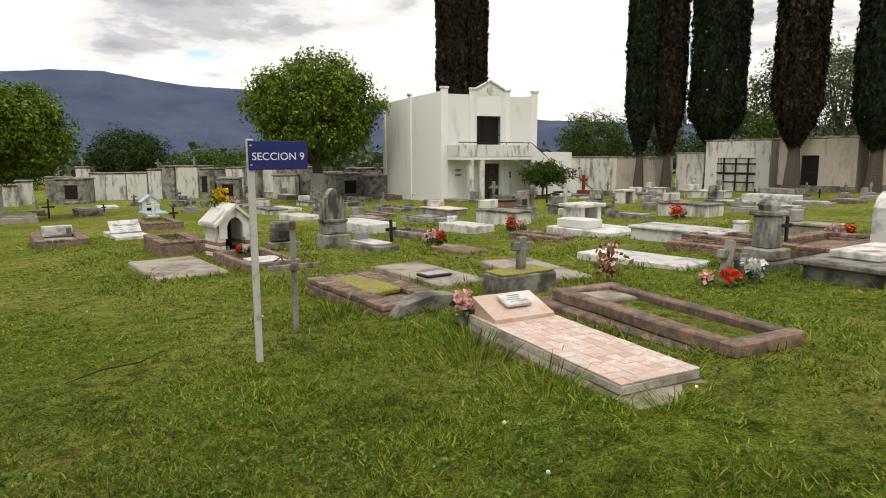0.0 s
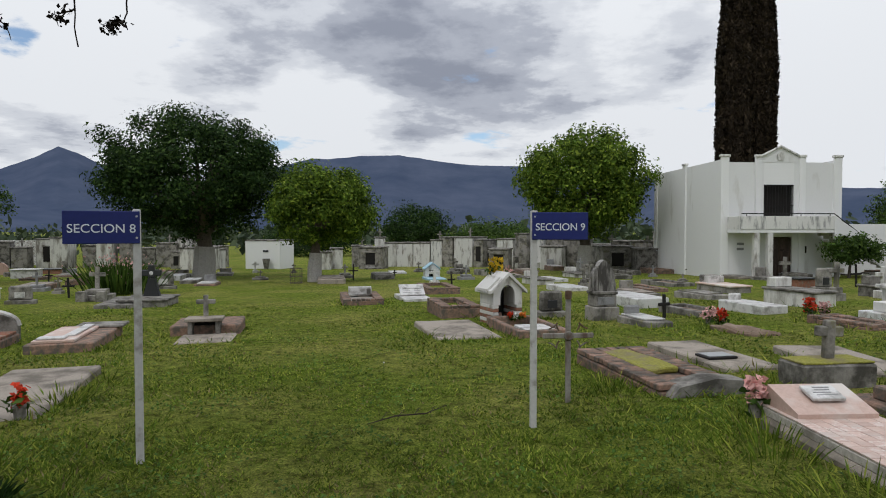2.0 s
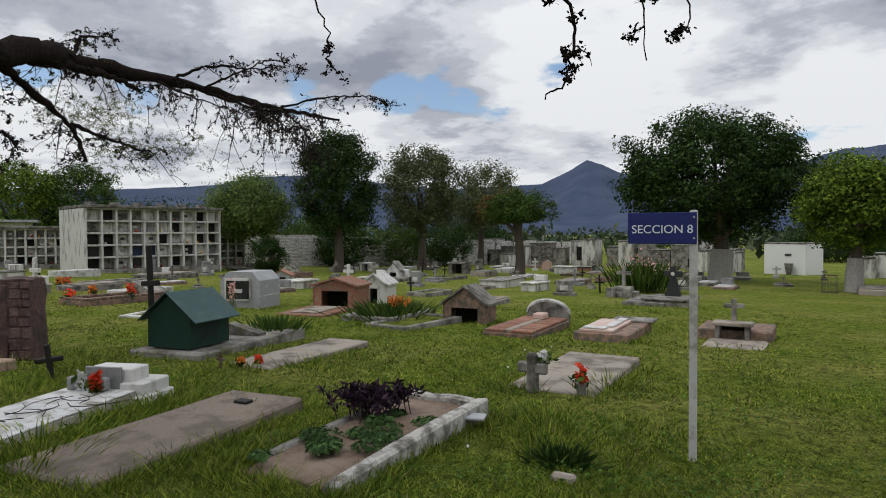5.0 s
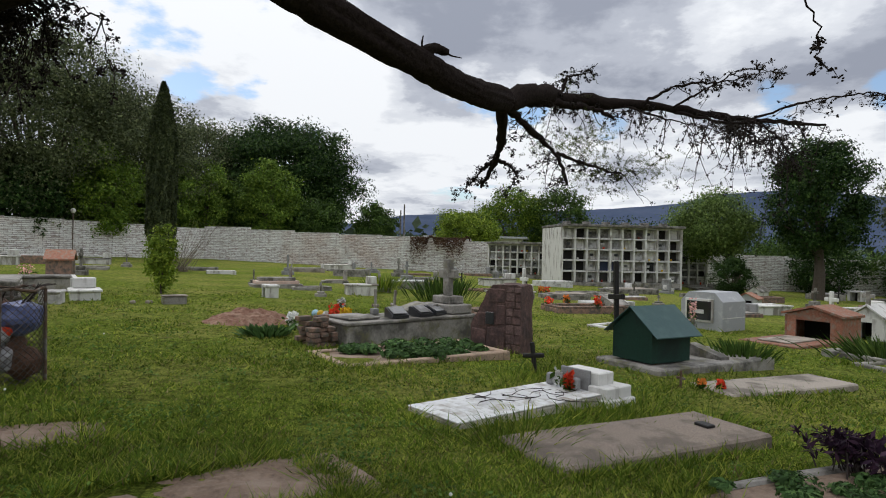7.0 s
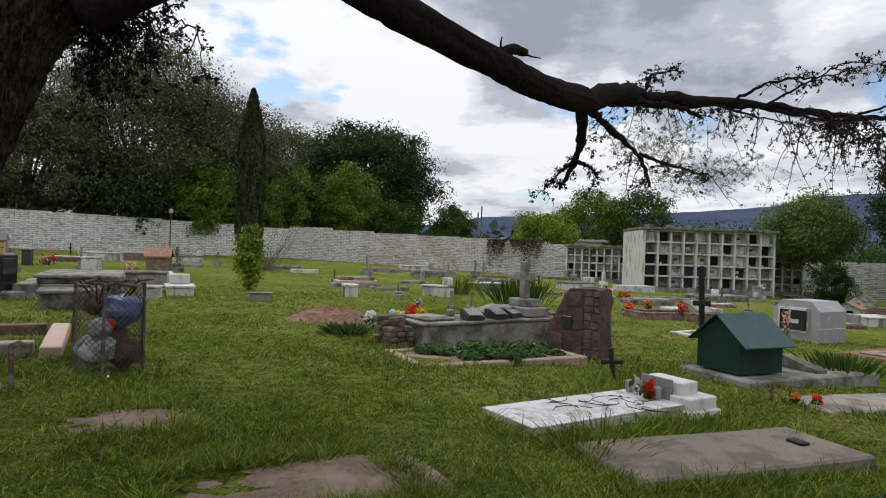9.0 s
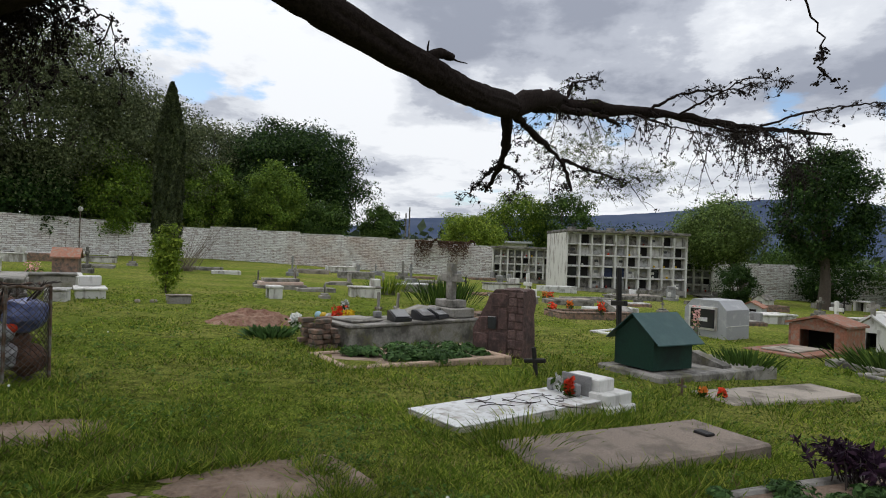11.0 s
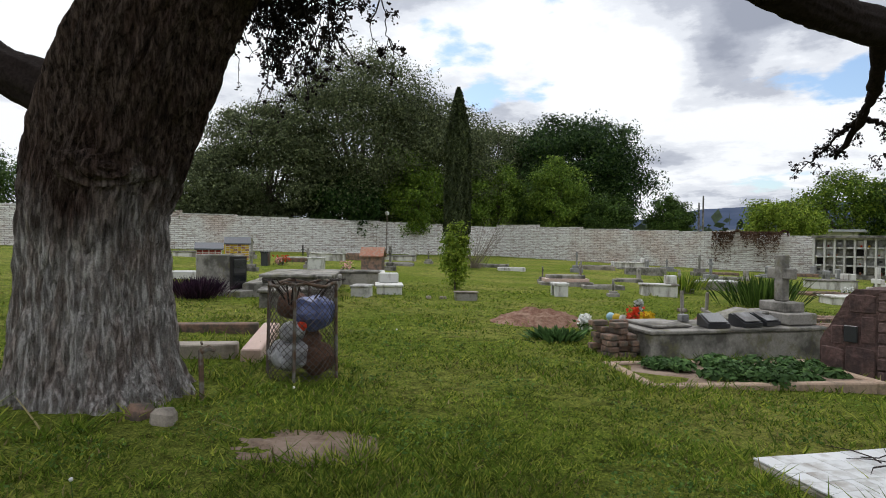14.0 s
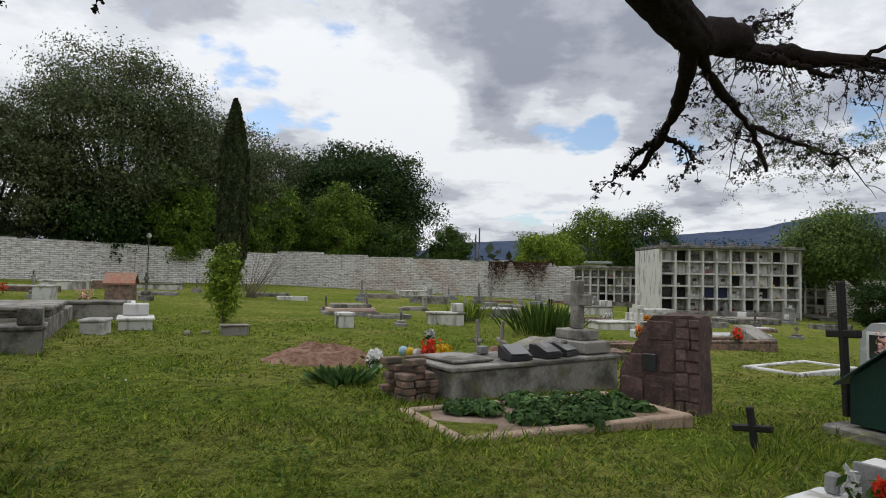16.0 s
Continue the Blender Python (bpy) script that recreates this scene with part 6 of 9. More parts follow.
# ---- more graves farther back, row by row ----
def far_rows(x0, x1, y0, y1, n, seed):
    r = random.Random(seed)
    done = 0
    for k in range(n * 6):
        x, y = r.uniform(x0, x1), r.uniform(y0, y1)
        if abs((x + 0.3) * 0.92 + (y - 6.3) * 0.39) < 2.2 or any(math.hypot(x - f[0], y - f[1]) < 1.9 for f in FOOT):
            continue
        kind = r.choice([g_slab, g_kerb, g_tomb, g_oldtomb, g_pedcross, g_headstone, g_smallpedcross, g_brickkerb, g_slab, g_blackcross, g_whitecross, g_whiteslab])
        if kind in (g_pedcross, g_headstone, g_smallpedcross, g_blackcross, g_whitecross):
            kind(x, y, 22 + r.uniform(-5, 5), r.uniform(0.4, 0.8), r.uniform(0.5, 1.0))
            FOOT.append((x, y, 0, 0.3, 0.3))
        else:
            kind(x, y, 22 + r.uniform(-4, 4), r.uniform(1.7, 2.1), r.uniform(0.8, 1.1), r.uniform(0.1, 0.35))
        done += 1
        if done == n:
            break


far_rows(3, 27, 18, 42, 42, 1)
far_rows(-9, 3, 24, 47, 16, 2)
far_rows(-40, -14, 14, 45, 48, 3)
far_rows(-40, -20, -9, 14, 26, 4)
far_rows(-30, -13, -24, -12, 14, 5)


# ---- things near the walk ----
def section_sign(x, y, yaw, text, side):
    root = thing("section_sign", x, y, yaw, f"navy section sign reading {text} on a grey post", "sign", "section signs")
    part("post", box(0, 0, -0.3, 0.055, 0.035, 2.1, 0.006), post_grey, root, "light grey painted post")
    board = part("board", box(side * 0.215, -0.026, 1.56, 0.47, 0.012, 0.225, 0.004), sign_blue, root, "navy painted sheet board")
    fc = bpy.data.curves.new("lettering", "FONT")
    fc.body, fc.size, fc.extrude, fc.align_x, fc.offset = text, 0.084, 0.001, "CENTER", 0.0004
    fc.materials.append(sign_white)
    f = new("lettering", fc)
    f.parent = board
    f.matrix_basis = pose(side * 0.215, -0.034, 1.637, 90, 0, 0)
    for z in (1.6, 1.75):
        part("bolt", rod((0, -0.03, z), (0, -0.038, z), 0.008, seg=8), silver_sheet, board)


section_sign(1.12, 6.87, 14, "SECCION 9", 1)
section_sign(-1.65, 5.71, 34, "SECCION 8", -1)


def iron_cross():
    root = thing("iron_cross", 1.45, 7.78, 14, "weathered iron cross with scroll ornaments", "grave cross", "grave crosses")
    part("upright", box(0, 0, -0.2, 0.052, 0.022, 1.2, 0.005), grey_wood, root)
    part("finial", tube([(0, 0, 1.0), (0, 0, 1.05), (0, 0, 1.08)], [0.03, 0.034, 0.03], 8), rust_iron, root)
    part("arm", box(0, 0, 0.62, 0.5, 0.03, 0.05, 0.006), grey_wood, root)
    part("boss", tube([(0, -0.03, 0.645), (0, -0.015, 0.645)], [0.04, 0.05], 10), rust_iron, root)
    for sx in (-1, 1):
        for sz in (-1, 1):
            pts = [(sx * (0.06 + 0.13 * (1 - math.exp(-k / 3)) + 0.03 * math.cos(k)), 0, 0.645 + sz * (0.05 + 0.05 * math.sin(k * 0.8) + 0.012 * k)) for k in np.arange(0, 6, 0.5)]
            part("scroll", tube(pts, [0.008] * len(pts), 5), rust_iron, root)


iron_cross()


def tiles(root, L, W, z, nx, ny, mat, t=0.012, gap=0.004, y0=0.0, alt=None):
    me = mesh_of("tile", box(0, 0, 0, W / nx - gap, L / ny - gap, t, 0.002), mat)
    me2 = mesh_of("tile", box(0, 0, 0, W / nx - gap, L / ny - gap, t, 0.002), alt) if alt else me
    for i in range(nx):
        for j in range(ny):
            q = part("tile", me2 if alt and RG.random() < 0.4 else me, None, root)
            q.matrix_basis = pose(-W / 2 + (i + 0.5) * W / nx, y0 - L / 2 + (j + 0.5) * L / ny, z + RG.uniform(-0.002, 0.001))


def pink_grave():
    L, W = 2.05, 0.72
    root = thing("tiled_grave", 3.55, 6.2, 11, "grave slab with salmon and white mosaic tiles and sloping plaque", "grave", "graves", (L + 0.3, W + 0.15))
    part("plinth", box(0, -0.12, -0.1, W + 0.08, L + 0.2, 0.14, 0.03, rough=0.015), pale_slab, root, "crumbling cement plinth")
    part("bed", box(0, 0, 0.041, W, L, 0.07, 0.01), mortar, root)
    tiles(root, L, W, 0.113, 7, 20, pink_tile, alt=surface("mosaic_tile", (0.58, 0.42, 0.36), 0.5, stain=(0.68, 0.6, 0.55), amount=0.5, stain_scale=24, grain=0.2, bump=0.1))
    head = prism([(0.08, 0.115), (0.5, 0.115), (0.5, 0.29), (0.08, 0.16)], -W / 2 + 0.04, W / 2 - 0.04)
    head.transform(Matrix.Translation((0, L / 2 - 0.5, 0)) @ Matrix.Rotation(radians(90), 4, "Z"))
    part("sloping_head", head, pink_tile, root, "salmon tiled sloping head block")
    pl = box(0, 0, 0, 0.27, 0.2, 0.03, 0.006)
    pl.transform(Matrix.Translation((0.02, L / 2 - 0.19, 0.248)) @ Matrix.Rotation(radians(17), 4, "X"))
    part("plaque", pl, marble, root, "white marble plaque")
    w = bmesh.new()
    for k in range(5):
        box(RG.uniform(-0.02, 0.02), -0.08 + 0.035 * k, 0.031, RG.uniform(0.12, 0.2), 0.01, 0.002, 0, w)
    w.transform(Matrix.Translation((0.02, L / 2 - 0.19, 0.248)) @ Matrix.Rotation(radians(20), 4, "X"))
    part("inscription", w, grey_granite, root)
    bouquet(2.95, 7.15, "pink", 0.09, 0.2, 0.08, 90, True, "pale pink flowers in a vase at the grave's head")


pink_grave()


def brick_kerb_grave():
    L, W = 2.35, 0.85
    root = thing("brick_kerbed_grave", 4.84, 6.8, 11, "long grave edged by a cracked brick and cement kerb, grassy inside", "grave", "graves", (L, W))
    part("outer_step", box(0, 0, -0.1, W + 0.25, L + 0.35, 0.12, 0.02, rough=0.02), brick_worn, root)
    for s in (-1, 1):
        part("side_kerb", box(s * (W / 2 - 0.08), 0, 0.023, 0.16, L - 0.32, 0.12, 0.015, rough=0.012), brick_worn, root)
        part("end_kerb", box(0, s * (L / 2 - 0.08), 0.023, W, 0.16, 0.12, 0.015, rough=0.012), brick_worn, root)
    part("soil_fill", box(0, -0.2, 0.053, W - 0.37, L - 0.8, 0.02, 0.01, rough=0.015), grass_mat, root)
    part("broken_slab", box(0, L / 2 - 0.42, 0.053, W - 0.38, 0.45, 0.06, 0.02, rough=0.012), pale_slab, root)


brick_kerb_grave()


def moss_grave():
    L, W = 2.0, 0.92
    root = thing("brick_kerbed_grave", 2.45, 9.2, 20, "grave edged with bricks, yellow moss and a broken headstone", "grave", "graves", (L, W))
    part("footing", box(0, 0, -0.1, W, L, 0.17, 0.02, rough=0.012), brick_worn, root)
    brick_course(root, L, W, 0.145, brick_worn)
    part("moss_bed", box(0, 0.25, 0.072, W - 0.5, L - 0.9, 0.07, 0.02, rough=0.03), moss_bed, root, "bed of yellow moss")
    part("broken_headstone", prism([(-0.42, 0.0), (0.45, 0.0), (0.47, 0.17), (0.1, 0.21), (-0.3, 0.14)], -L / 2 - 0.12, -L / 2 + 0.16), old_concrete, root, "broken dark stone at the foot")


moss_grave()


def cross_pedestal_grave():
    root = thing("cross_grave", 4.24, 8.87, 16, "mossy cement pedestal with a lichened stone cross", "grave", "graves", (0.5, 0.95))
    part("pedestal", box(0, 0, -0.1, 0.86, 0.42, 0.34, 0.02, rough=0.01), old_concrete, root)
    part("moss_top", box(0, 0, 0.243, 0.82, 0.38, 0.02, 0.008, rough=0.006), moss_bed, root)
    cross_parts(root, 0.255, 0.42, 0.3, 0.11, concrete, 0.05, 0.05, 2)
    g_slab(5.0, 10.2, 8, 1.7, 0.9, 0.06, pale_slab, "thin cement slab in the grass")
    r2 = thing("grave_slab", 3.45, 10.45, 20, "low cement slab with a steel-framed plaque", "grave", "graves", (1.8, 0.8))
    part("slab", box(0, 0, -0.1, 0.8, 1.8, 0.17, 0.02, rough=0.01), pale_slab, r2)
    part("plaque_frame", box(-0.1, -0.3, 0.073, 0.42, 0.3, 0.03, 0.01), black_iron, r2)
    part("plaque", box(-0.1, -0.3, 0.104, 0.36, 0.24, 0.01, 0.004), silver_sheet, r2, "shiny steel plaque")


cross_pedestal_grave()


def flower_post():
    root = thing("flower_post", 5.33, 8.62, 0, "dark iron post tied with faded pink flowers", "grave cross", "grave crosses")
    part("post", rod((0, 0, -0.1), (0, 0, 0.5), 0.02), rust_iron, root)
    part("arm", rod((-0.13, 0, 0.35), (0.13, 0, 0.35), 0.018), rust_iron, root)
    part("blossom", flower_mesh(75, 0.15, 0.36, "pink", 5, 0.05), None, root)
    rg = np.random.default_rng(3)
    part("dry_leaves", quick_mesh("dry_leaves", leaves(rg.normal(size=(90, 3)) * np.array([0.09, 0.09, 0.12]) + np.array([0, 0, 0.3]), 0.06, rg), 4, leaf_brown), None, root)


flower_post()
g_slab(6.9, 10.3, 26, 1.9, 0.8, 0.1, marble, "pale marble slab grave with a leaning plaque")
g_brickkerb(9.6, 10.9, 22, 2.2, 1.1, 0.2, moss_bed)
g_tomb(9.4, 12.6, 22, 2.0, 1.0, 0.2, marble, marble, "low white marble tomb with vases")
bouquet(6.75, 8.1, "red", 0.15, 0.12, n=90, label="scattered red and pink artificial flowers")
bouquet(6.5, 8.25, "pink", 0.1, 0.1, n=50)
bouquet(7.15, 8.15, "white", 0.16, 0.18, n=130)


def angel_monument():
    root = thing("stone_monument", 8.05, 8.95, 15, "weathered stone pillar monument with a carved top and dark crucifix", "monument", foot=(0.8, 0.8))
    part("base", box(0, 0, -0.1, 0.62, 0.62, 0.24, 0.02), concrete, root)
    part("lower_block", box(0, 0, 0.143, 0.46, 0.46, 0.16, 0.02), concrete, root)
    part("shaft", box(0, 0, 0.303, 0.3, 0.3, 0.46, 0.02, taper=0.06), streaked_stone, root)
    part("capital", box(0, 0, 0.763, 0.38, 0.38, 0.07, 0.02), concrete, root)
    part("carved_top", tube([(0, 0, 0.83), (0, 0, 0.9), (0.02, 0, 0.98), (0, 0, 1.04)], [0.11, 0.14, 0.1, 0.04], 9, wobble=0.5), streaked_stone, root)
    cross_parts(root, 0.4, 0.36, 0.22, 0.05, black_iron, -0.19, 0.14)
    r2 = thing("leaning_cross", 6.95, 8.5, 12, "leaning grey cement cross among flowers", "grave cross", "grave crosses")
    cross_parts(r2, -0.1, 0.62, 0.36, 0.12, concrete, 0, 0, 12)
    r3 = thing("headstone", 7.35, 8.6, 12, "small dark arched headstone", "headstone", "headstones")
    part("stone", prism([(-0.12, -0.1), (0.12, -0.1), (0.12, 0.22), (0.06, 0.3), (-0.06, 0.3), (-0.12, 0.22)], -0.04, 0.04), old_concrete, r3)
    r4 = thing("dark_slab_tomb", 8.9, 7.9, 18, "dark weathered stone tomb with overhanging cover and brick edge", "grave", "graves", (1.4, 2.3))
    part("body", box(0, 0, -0.1, 1.9, 1.05, 0.26, 0.02), old_concrete, r4)
    part("cover", box(0, 0, 0.163, 2.1, 1.2, 0.07, 0.015), old_concrete, r4)
    part("upper_block", box(0.1, 0.1, 0.236, 1.3, 0.6, 0.1, 0.015), stained_white, r4)
    g_brickkerb(9.6, 9.4, 20, 1.2, 2.3, 0.3, soil)


angel_monument()


def shrine():
    root = thing("grave_shrine", 0.42, 14.75, 30, "white grave shrine with striped brick sides and arched niche", "grave shrine", "grave shrines", (1.0, 0.9))
    w, d, wall, top = 0.66, 0.64, 0.7, 0.99
    for s in (-1, 1):
        for j in range(6):
            part("brick_band", box(s * (w / 2 - 0.06), 0, -0.04 + j * 0.072, 0.13, d, 0.068, 0.008), (brick_red, white_paint)[j % 2], root)
        part("wall", box(s * (w / 2 - 0.06), 0, 0.393, 0.12, d, wall - 0.393, 0.008), white_paint, root)
    arch = [(0.17 * math.cos(a * math.pi / 10), 0.56 + 0.24 * math.sin(a * math.pi / 10)) for a in range(11)]
    part("front_gable", prism([(w / 2, wall - 0.003), (0, top), (-w / 2, wall - 0.003), (-w / 2, 0.39), (-0.17, 0.39)] + arch[::-1] + [(0.17, 0.39), (w / 2, 0.39)], -d / 2 - 0.004, -d / 2 + 0.07), white_paint, root)
    # back wall coloured near black for the shade in the arch
    part("back_wall", box(0, d / 2 - 0.035, -0.05, w - 0.26, 0.06, 0.85, 0), painted_shade, root)
    for s in (-1, 1):
        part("roof_slope", prism([(0, top + 0.003), (s * (w / 2 + 0.09), wall - 0.075), (s * (w / 2 + 0.09), wall - 0.01), (0, top + 0.075)], -d / 2 - 0.07, d / 2 + 0.07), white_paint, root)
        part("roof_edge", prism([(s * 0.16, top - 0.09), (s * (w / 2 + 0.11), wall - 0.03), (s * (w / 2 + 0.11), wall + 0.02), (s * 0.16, top - 0.02)], -d / 2 + 0.06, d / 2 - 0.06), white_paint, root)
    part("figure", tube([(0, 0.02, -0.02), (0, 0.02, 0.14), (0, 0.02, 0.2)], [0.05, 0.035, 0.02], 8), pinkish_plaster, root)
    k = thing("kerbed_grave", 0.95, 13.4, 21, "grave bed with brick kerb and white slab before the shrine", "grave", "graves", (1.8, 0.95))
    kerb_frame(k, 1.9, 0.95, 0.14, brick_worn, 0.12)
    part("bed_slab", box(0.1, -0.35, -0.02, 0.6, 0.8, 0.12, 0.01), marble, k)
    for i, c in enumerate(("red", "white", "orange")):
        bouquet(0.65 + 0.12 * i, 14.15, c, 0.07, 0.1, 0.1, 40, False, f"small {c} flowers at the shrine")
    bouquet(0.3, 15.0, "yellow", 0.2, 0.3, 0.88, 200, True, "large bunch of yellow flowers in a vase on the shrine")
    bouquet(0.55, 15.15, "pink", 0.12, 0.22, 0.82, 60, True)


shrine()
g_slab(-0.35, 13.2, 22, 2.1, 1.15, 0.05, pale_slab, "flat cracked stone slab in the grass")


def stele():
    root = thing("stele_monument", 2.55, 15.3, 20, "dark stained stone stele on a double pedestal", "monument", foot=(0.7, 0.7))
    root.scale = (0.74, 0.8, 1.0)
    part("plinth", box(0, 0, -0.1, 0.78, 0.6, 0.38, 0.02), concrete, root)
    part("pedestal", box(0, 0, 0.283, 0.66, 0.48, 0.26, 0.02), old_concrete, root)
    part("ledge", box(0, 0, 0.546, 0.72, 0.52, 0.06, 0.02), old_concrete, root)
    part("stele", prism([(-0.17, 0.606), (0.17, 0.606), (0.17, 1.14), (0.1, 1.22), (0.0, 1.27), (-0.1, 1.22), (-0.17, 1.14)], -0.14, 0.12), streaked_stone, root)
    for s in (-1, 1):
        part("side_wing", prism([(s * 0.175, 0.606), (s * 0.33, 0.606), (s * 0.32, 0.98), (s * 0.25, 1.08), (s * 0.175, 1.1)], -0.1, 0.1), streaked_stone, root)
        part("side_scroll", tube([(s * 0.36, 0, 0.61), (s * 0.39, 0, 0.72), (s * 0.34, 0, 0.9)], [0.05, 0.045, 0.025], 7), old_concrete, root)
    part("inscription_panel", box(0, -0.244, 0.33, 0.5, 0.02, 0.16, 0.008), grey_granite, root)


stele()


def white_tomb_niche():
    root = thing("white_tiled_tomb", 8.6, 15.3, 20, "white tiled tomb with an arched niche head and steps", "grave", "graves", (2.3, 1.4))
    part("platform", box(0, -0.4, -0.1, 1.5, 1.9, 0.24, 0.015), white_tile, root)
    part("step", box(-0.3, -0.1, 0.143, 0.6, 0.9, 0.2, 0.015), white_paint, root)
    for s in (-1, 1):
        part("niche_side", box(0.35 + s * 0.3, 0.4, 0.143, 0.14, 0.6, 0.42, 0.01), white_paint, root)
    # sheet that paints the shade at the back of the niche
    part("niche_back", box(0.35, 0.6, 0.143, 0.46, 0.05, 0.42, 0), painted_shade, root)
    part("niche_roof", box(0.35, 0.4, 0.566, 0.95, 0.75, 0.09, 0.02), white_paint, root)


white_tomb_niche()


# section 8
def table_cross_grave():
    root = thing("cross_grave", -5.0, 12.6, 22, "cement table grave with a white cross and brick bed", "grave", "graves", (2.2, 1.0))
    part("fore_slab", box(0.1, -0.75, -0.1, 0.95, 0.9, 0.15, 0.02, rough=0.012), pale_slab, root)
    part("brick_bed", box(0, 0.45, -0.1, 1.25, 1.2, 0.28, 0.02, rough=0.01), brick_worn, root)
    for s in (-1, 1):
        part("table_leg", box(s * 0.24, -0.2, 0.0, 0.08, 0.35, 0.28, 0.01), old_concrete, root)
    # added sheet that paints the shade under the table top
    part("table_back", box(0, -0.06, 0, 0.4, 0.03, 0.28, 0), painted_shade, root)
    part("table_top", box(0, -0.2, 0.283, 0.66, 0.42, 0.06, 0.01), pale_slab, root)
    cross_parts(root, 0.343, 0.4, 0.34, 0.085, concrete, -0.05)


table_cross_grave()


def arched_head_grave():
    root = thing("brick_grave", -7.95, 10.3, 24, "red brick grave slab with an arched grey headstone", "grave", "graves", (2.2, 1.0))
    part("base", box(0, 0, -0.1, 1.0, 2.1, 0.2, 0.02), brick_worn, root)
    me = mesh_of("brick", box(0, 0, 0, 0.4, 0.115, 0.05, 0.008), brick_red)
    for s in (-1, 1):
        for i in range(16):
            part("brick", me, None, root).matrix_basis = pose(s * 0.27, -0.98 + i * 0.128, 0.1 + RG.uniform(-0.004, 0.004), 0, 0, RG.uniform(-1, 1))
    part("cement_strip", box(0, -0.05, 0.103, 0.13, 1.9, 0.06, 0.01), pale_slab, root)
    part("pillow_block", box(0, 0.7, 0.15, 0.24, 0.3, 0.12, 0.02), pink_tile, root)
    a = [(0.45 * math.cos(t * math.pi / 12), 0.2 + 0.26 * math.sin(t * math.pi / 12)) for t in range(13)]
    part("headstone", prism([(-0.45, -0.1), (0.45, -0.1)] + a, 1.1, 1.25), old_concrete, root, "arched grey headstone with white rim")
    part("headstone_rim", tube([(x, 1.17, z + 0.02) for x, z in a], [0.05] * 13, 6), white_paint, root)


arched_head_grave()


def pink_strip_grave():
    root = thing("brick_grave", -6.65, 11.3, 24, "brick grave with a pale pink marble strip and plaque", "grave", "graves", (2.1, 1.0))
    part("base", box(0, 0, -0.1, 1.0, 2.0, 0.26, 0.02, rough=0.008), brick_worn, root)
    part("marble_top", box(-0.1, -0.2, 0.163, 0.6, 1.5, 0.05, 0.01), pink_tile, root)
    part("strip", box(0.05, 0, 0.216, 0.16, 1.2, 0.03, 0.01), marble, root)
    part("plaque", box(-0.15, -0.8, 0.216, 0.4, 0.22, 0.03, 0.01), marble, root)
    part("head_slab", box(0.2, 0.85, 0.163, 0.8, 0.5, 0.05, 0.02), concrete, root)


pink_strip_grave()


def small_cross_slab():
    g = g_slab(-4.33, 7.6, 24, 2.3, 1.0, 0.05, pale_slab, "flat pale cement slab half covered by grass")
    root = thing("small_stone_cross", -3.93, 6.38, 20, "small dark lichened stone cross with flowers tied to it", "grave cross", "grave crosses")
    part("upright", box(0, 0, -0.1, 0.13, 0.08, 0.52, 0.02), old_concrete, root)
    part("arm", box(0, 0, 0.2, 0.34, 0.075, 0.12, 0.02), old_concrete, root)
    bouquet(-3.82, 6.45, "white", 0.07, 0.1, 0.3, 40, False, "white and yellow flowers on the small cross")
    bouquet(-3.9, 6.5, "yellow", 0.05, 0.06, 0.3, 25, False)
    bouquet(-3.55, 6.72, "red", 0.09, 0.2, 0.0, 60, True, "red flowers in a vase on the slab")


small_cross_slab()


def weed_clump(x, y, r, h, n, seed, size=0.06, dz=0.0):
    rg = np.random.default_rng(seed)
    root = thing("weeds", x, y, 0, "leafy green weeds in a grave bed", "weeds", "weeds", dz=dz)
    p = rg.normal(size=(n, 3))
    p /= np.linalg.norm(p, axis=1)[:, None]
    p *= rg.uniform(0.3, 1, (n, 1)) ** 0.5
    p[:, 2] = np.abs(p[:, 2])
    up = p + np.array([0, 0, 0.5])
    part("foliage", quick_mesh("foliage", leaves(p * np.array([r, r, h]) + np.array([0, 0, 0.03]), size, rg, 2.0, facing=up), 4, weed_leaf), None, root)


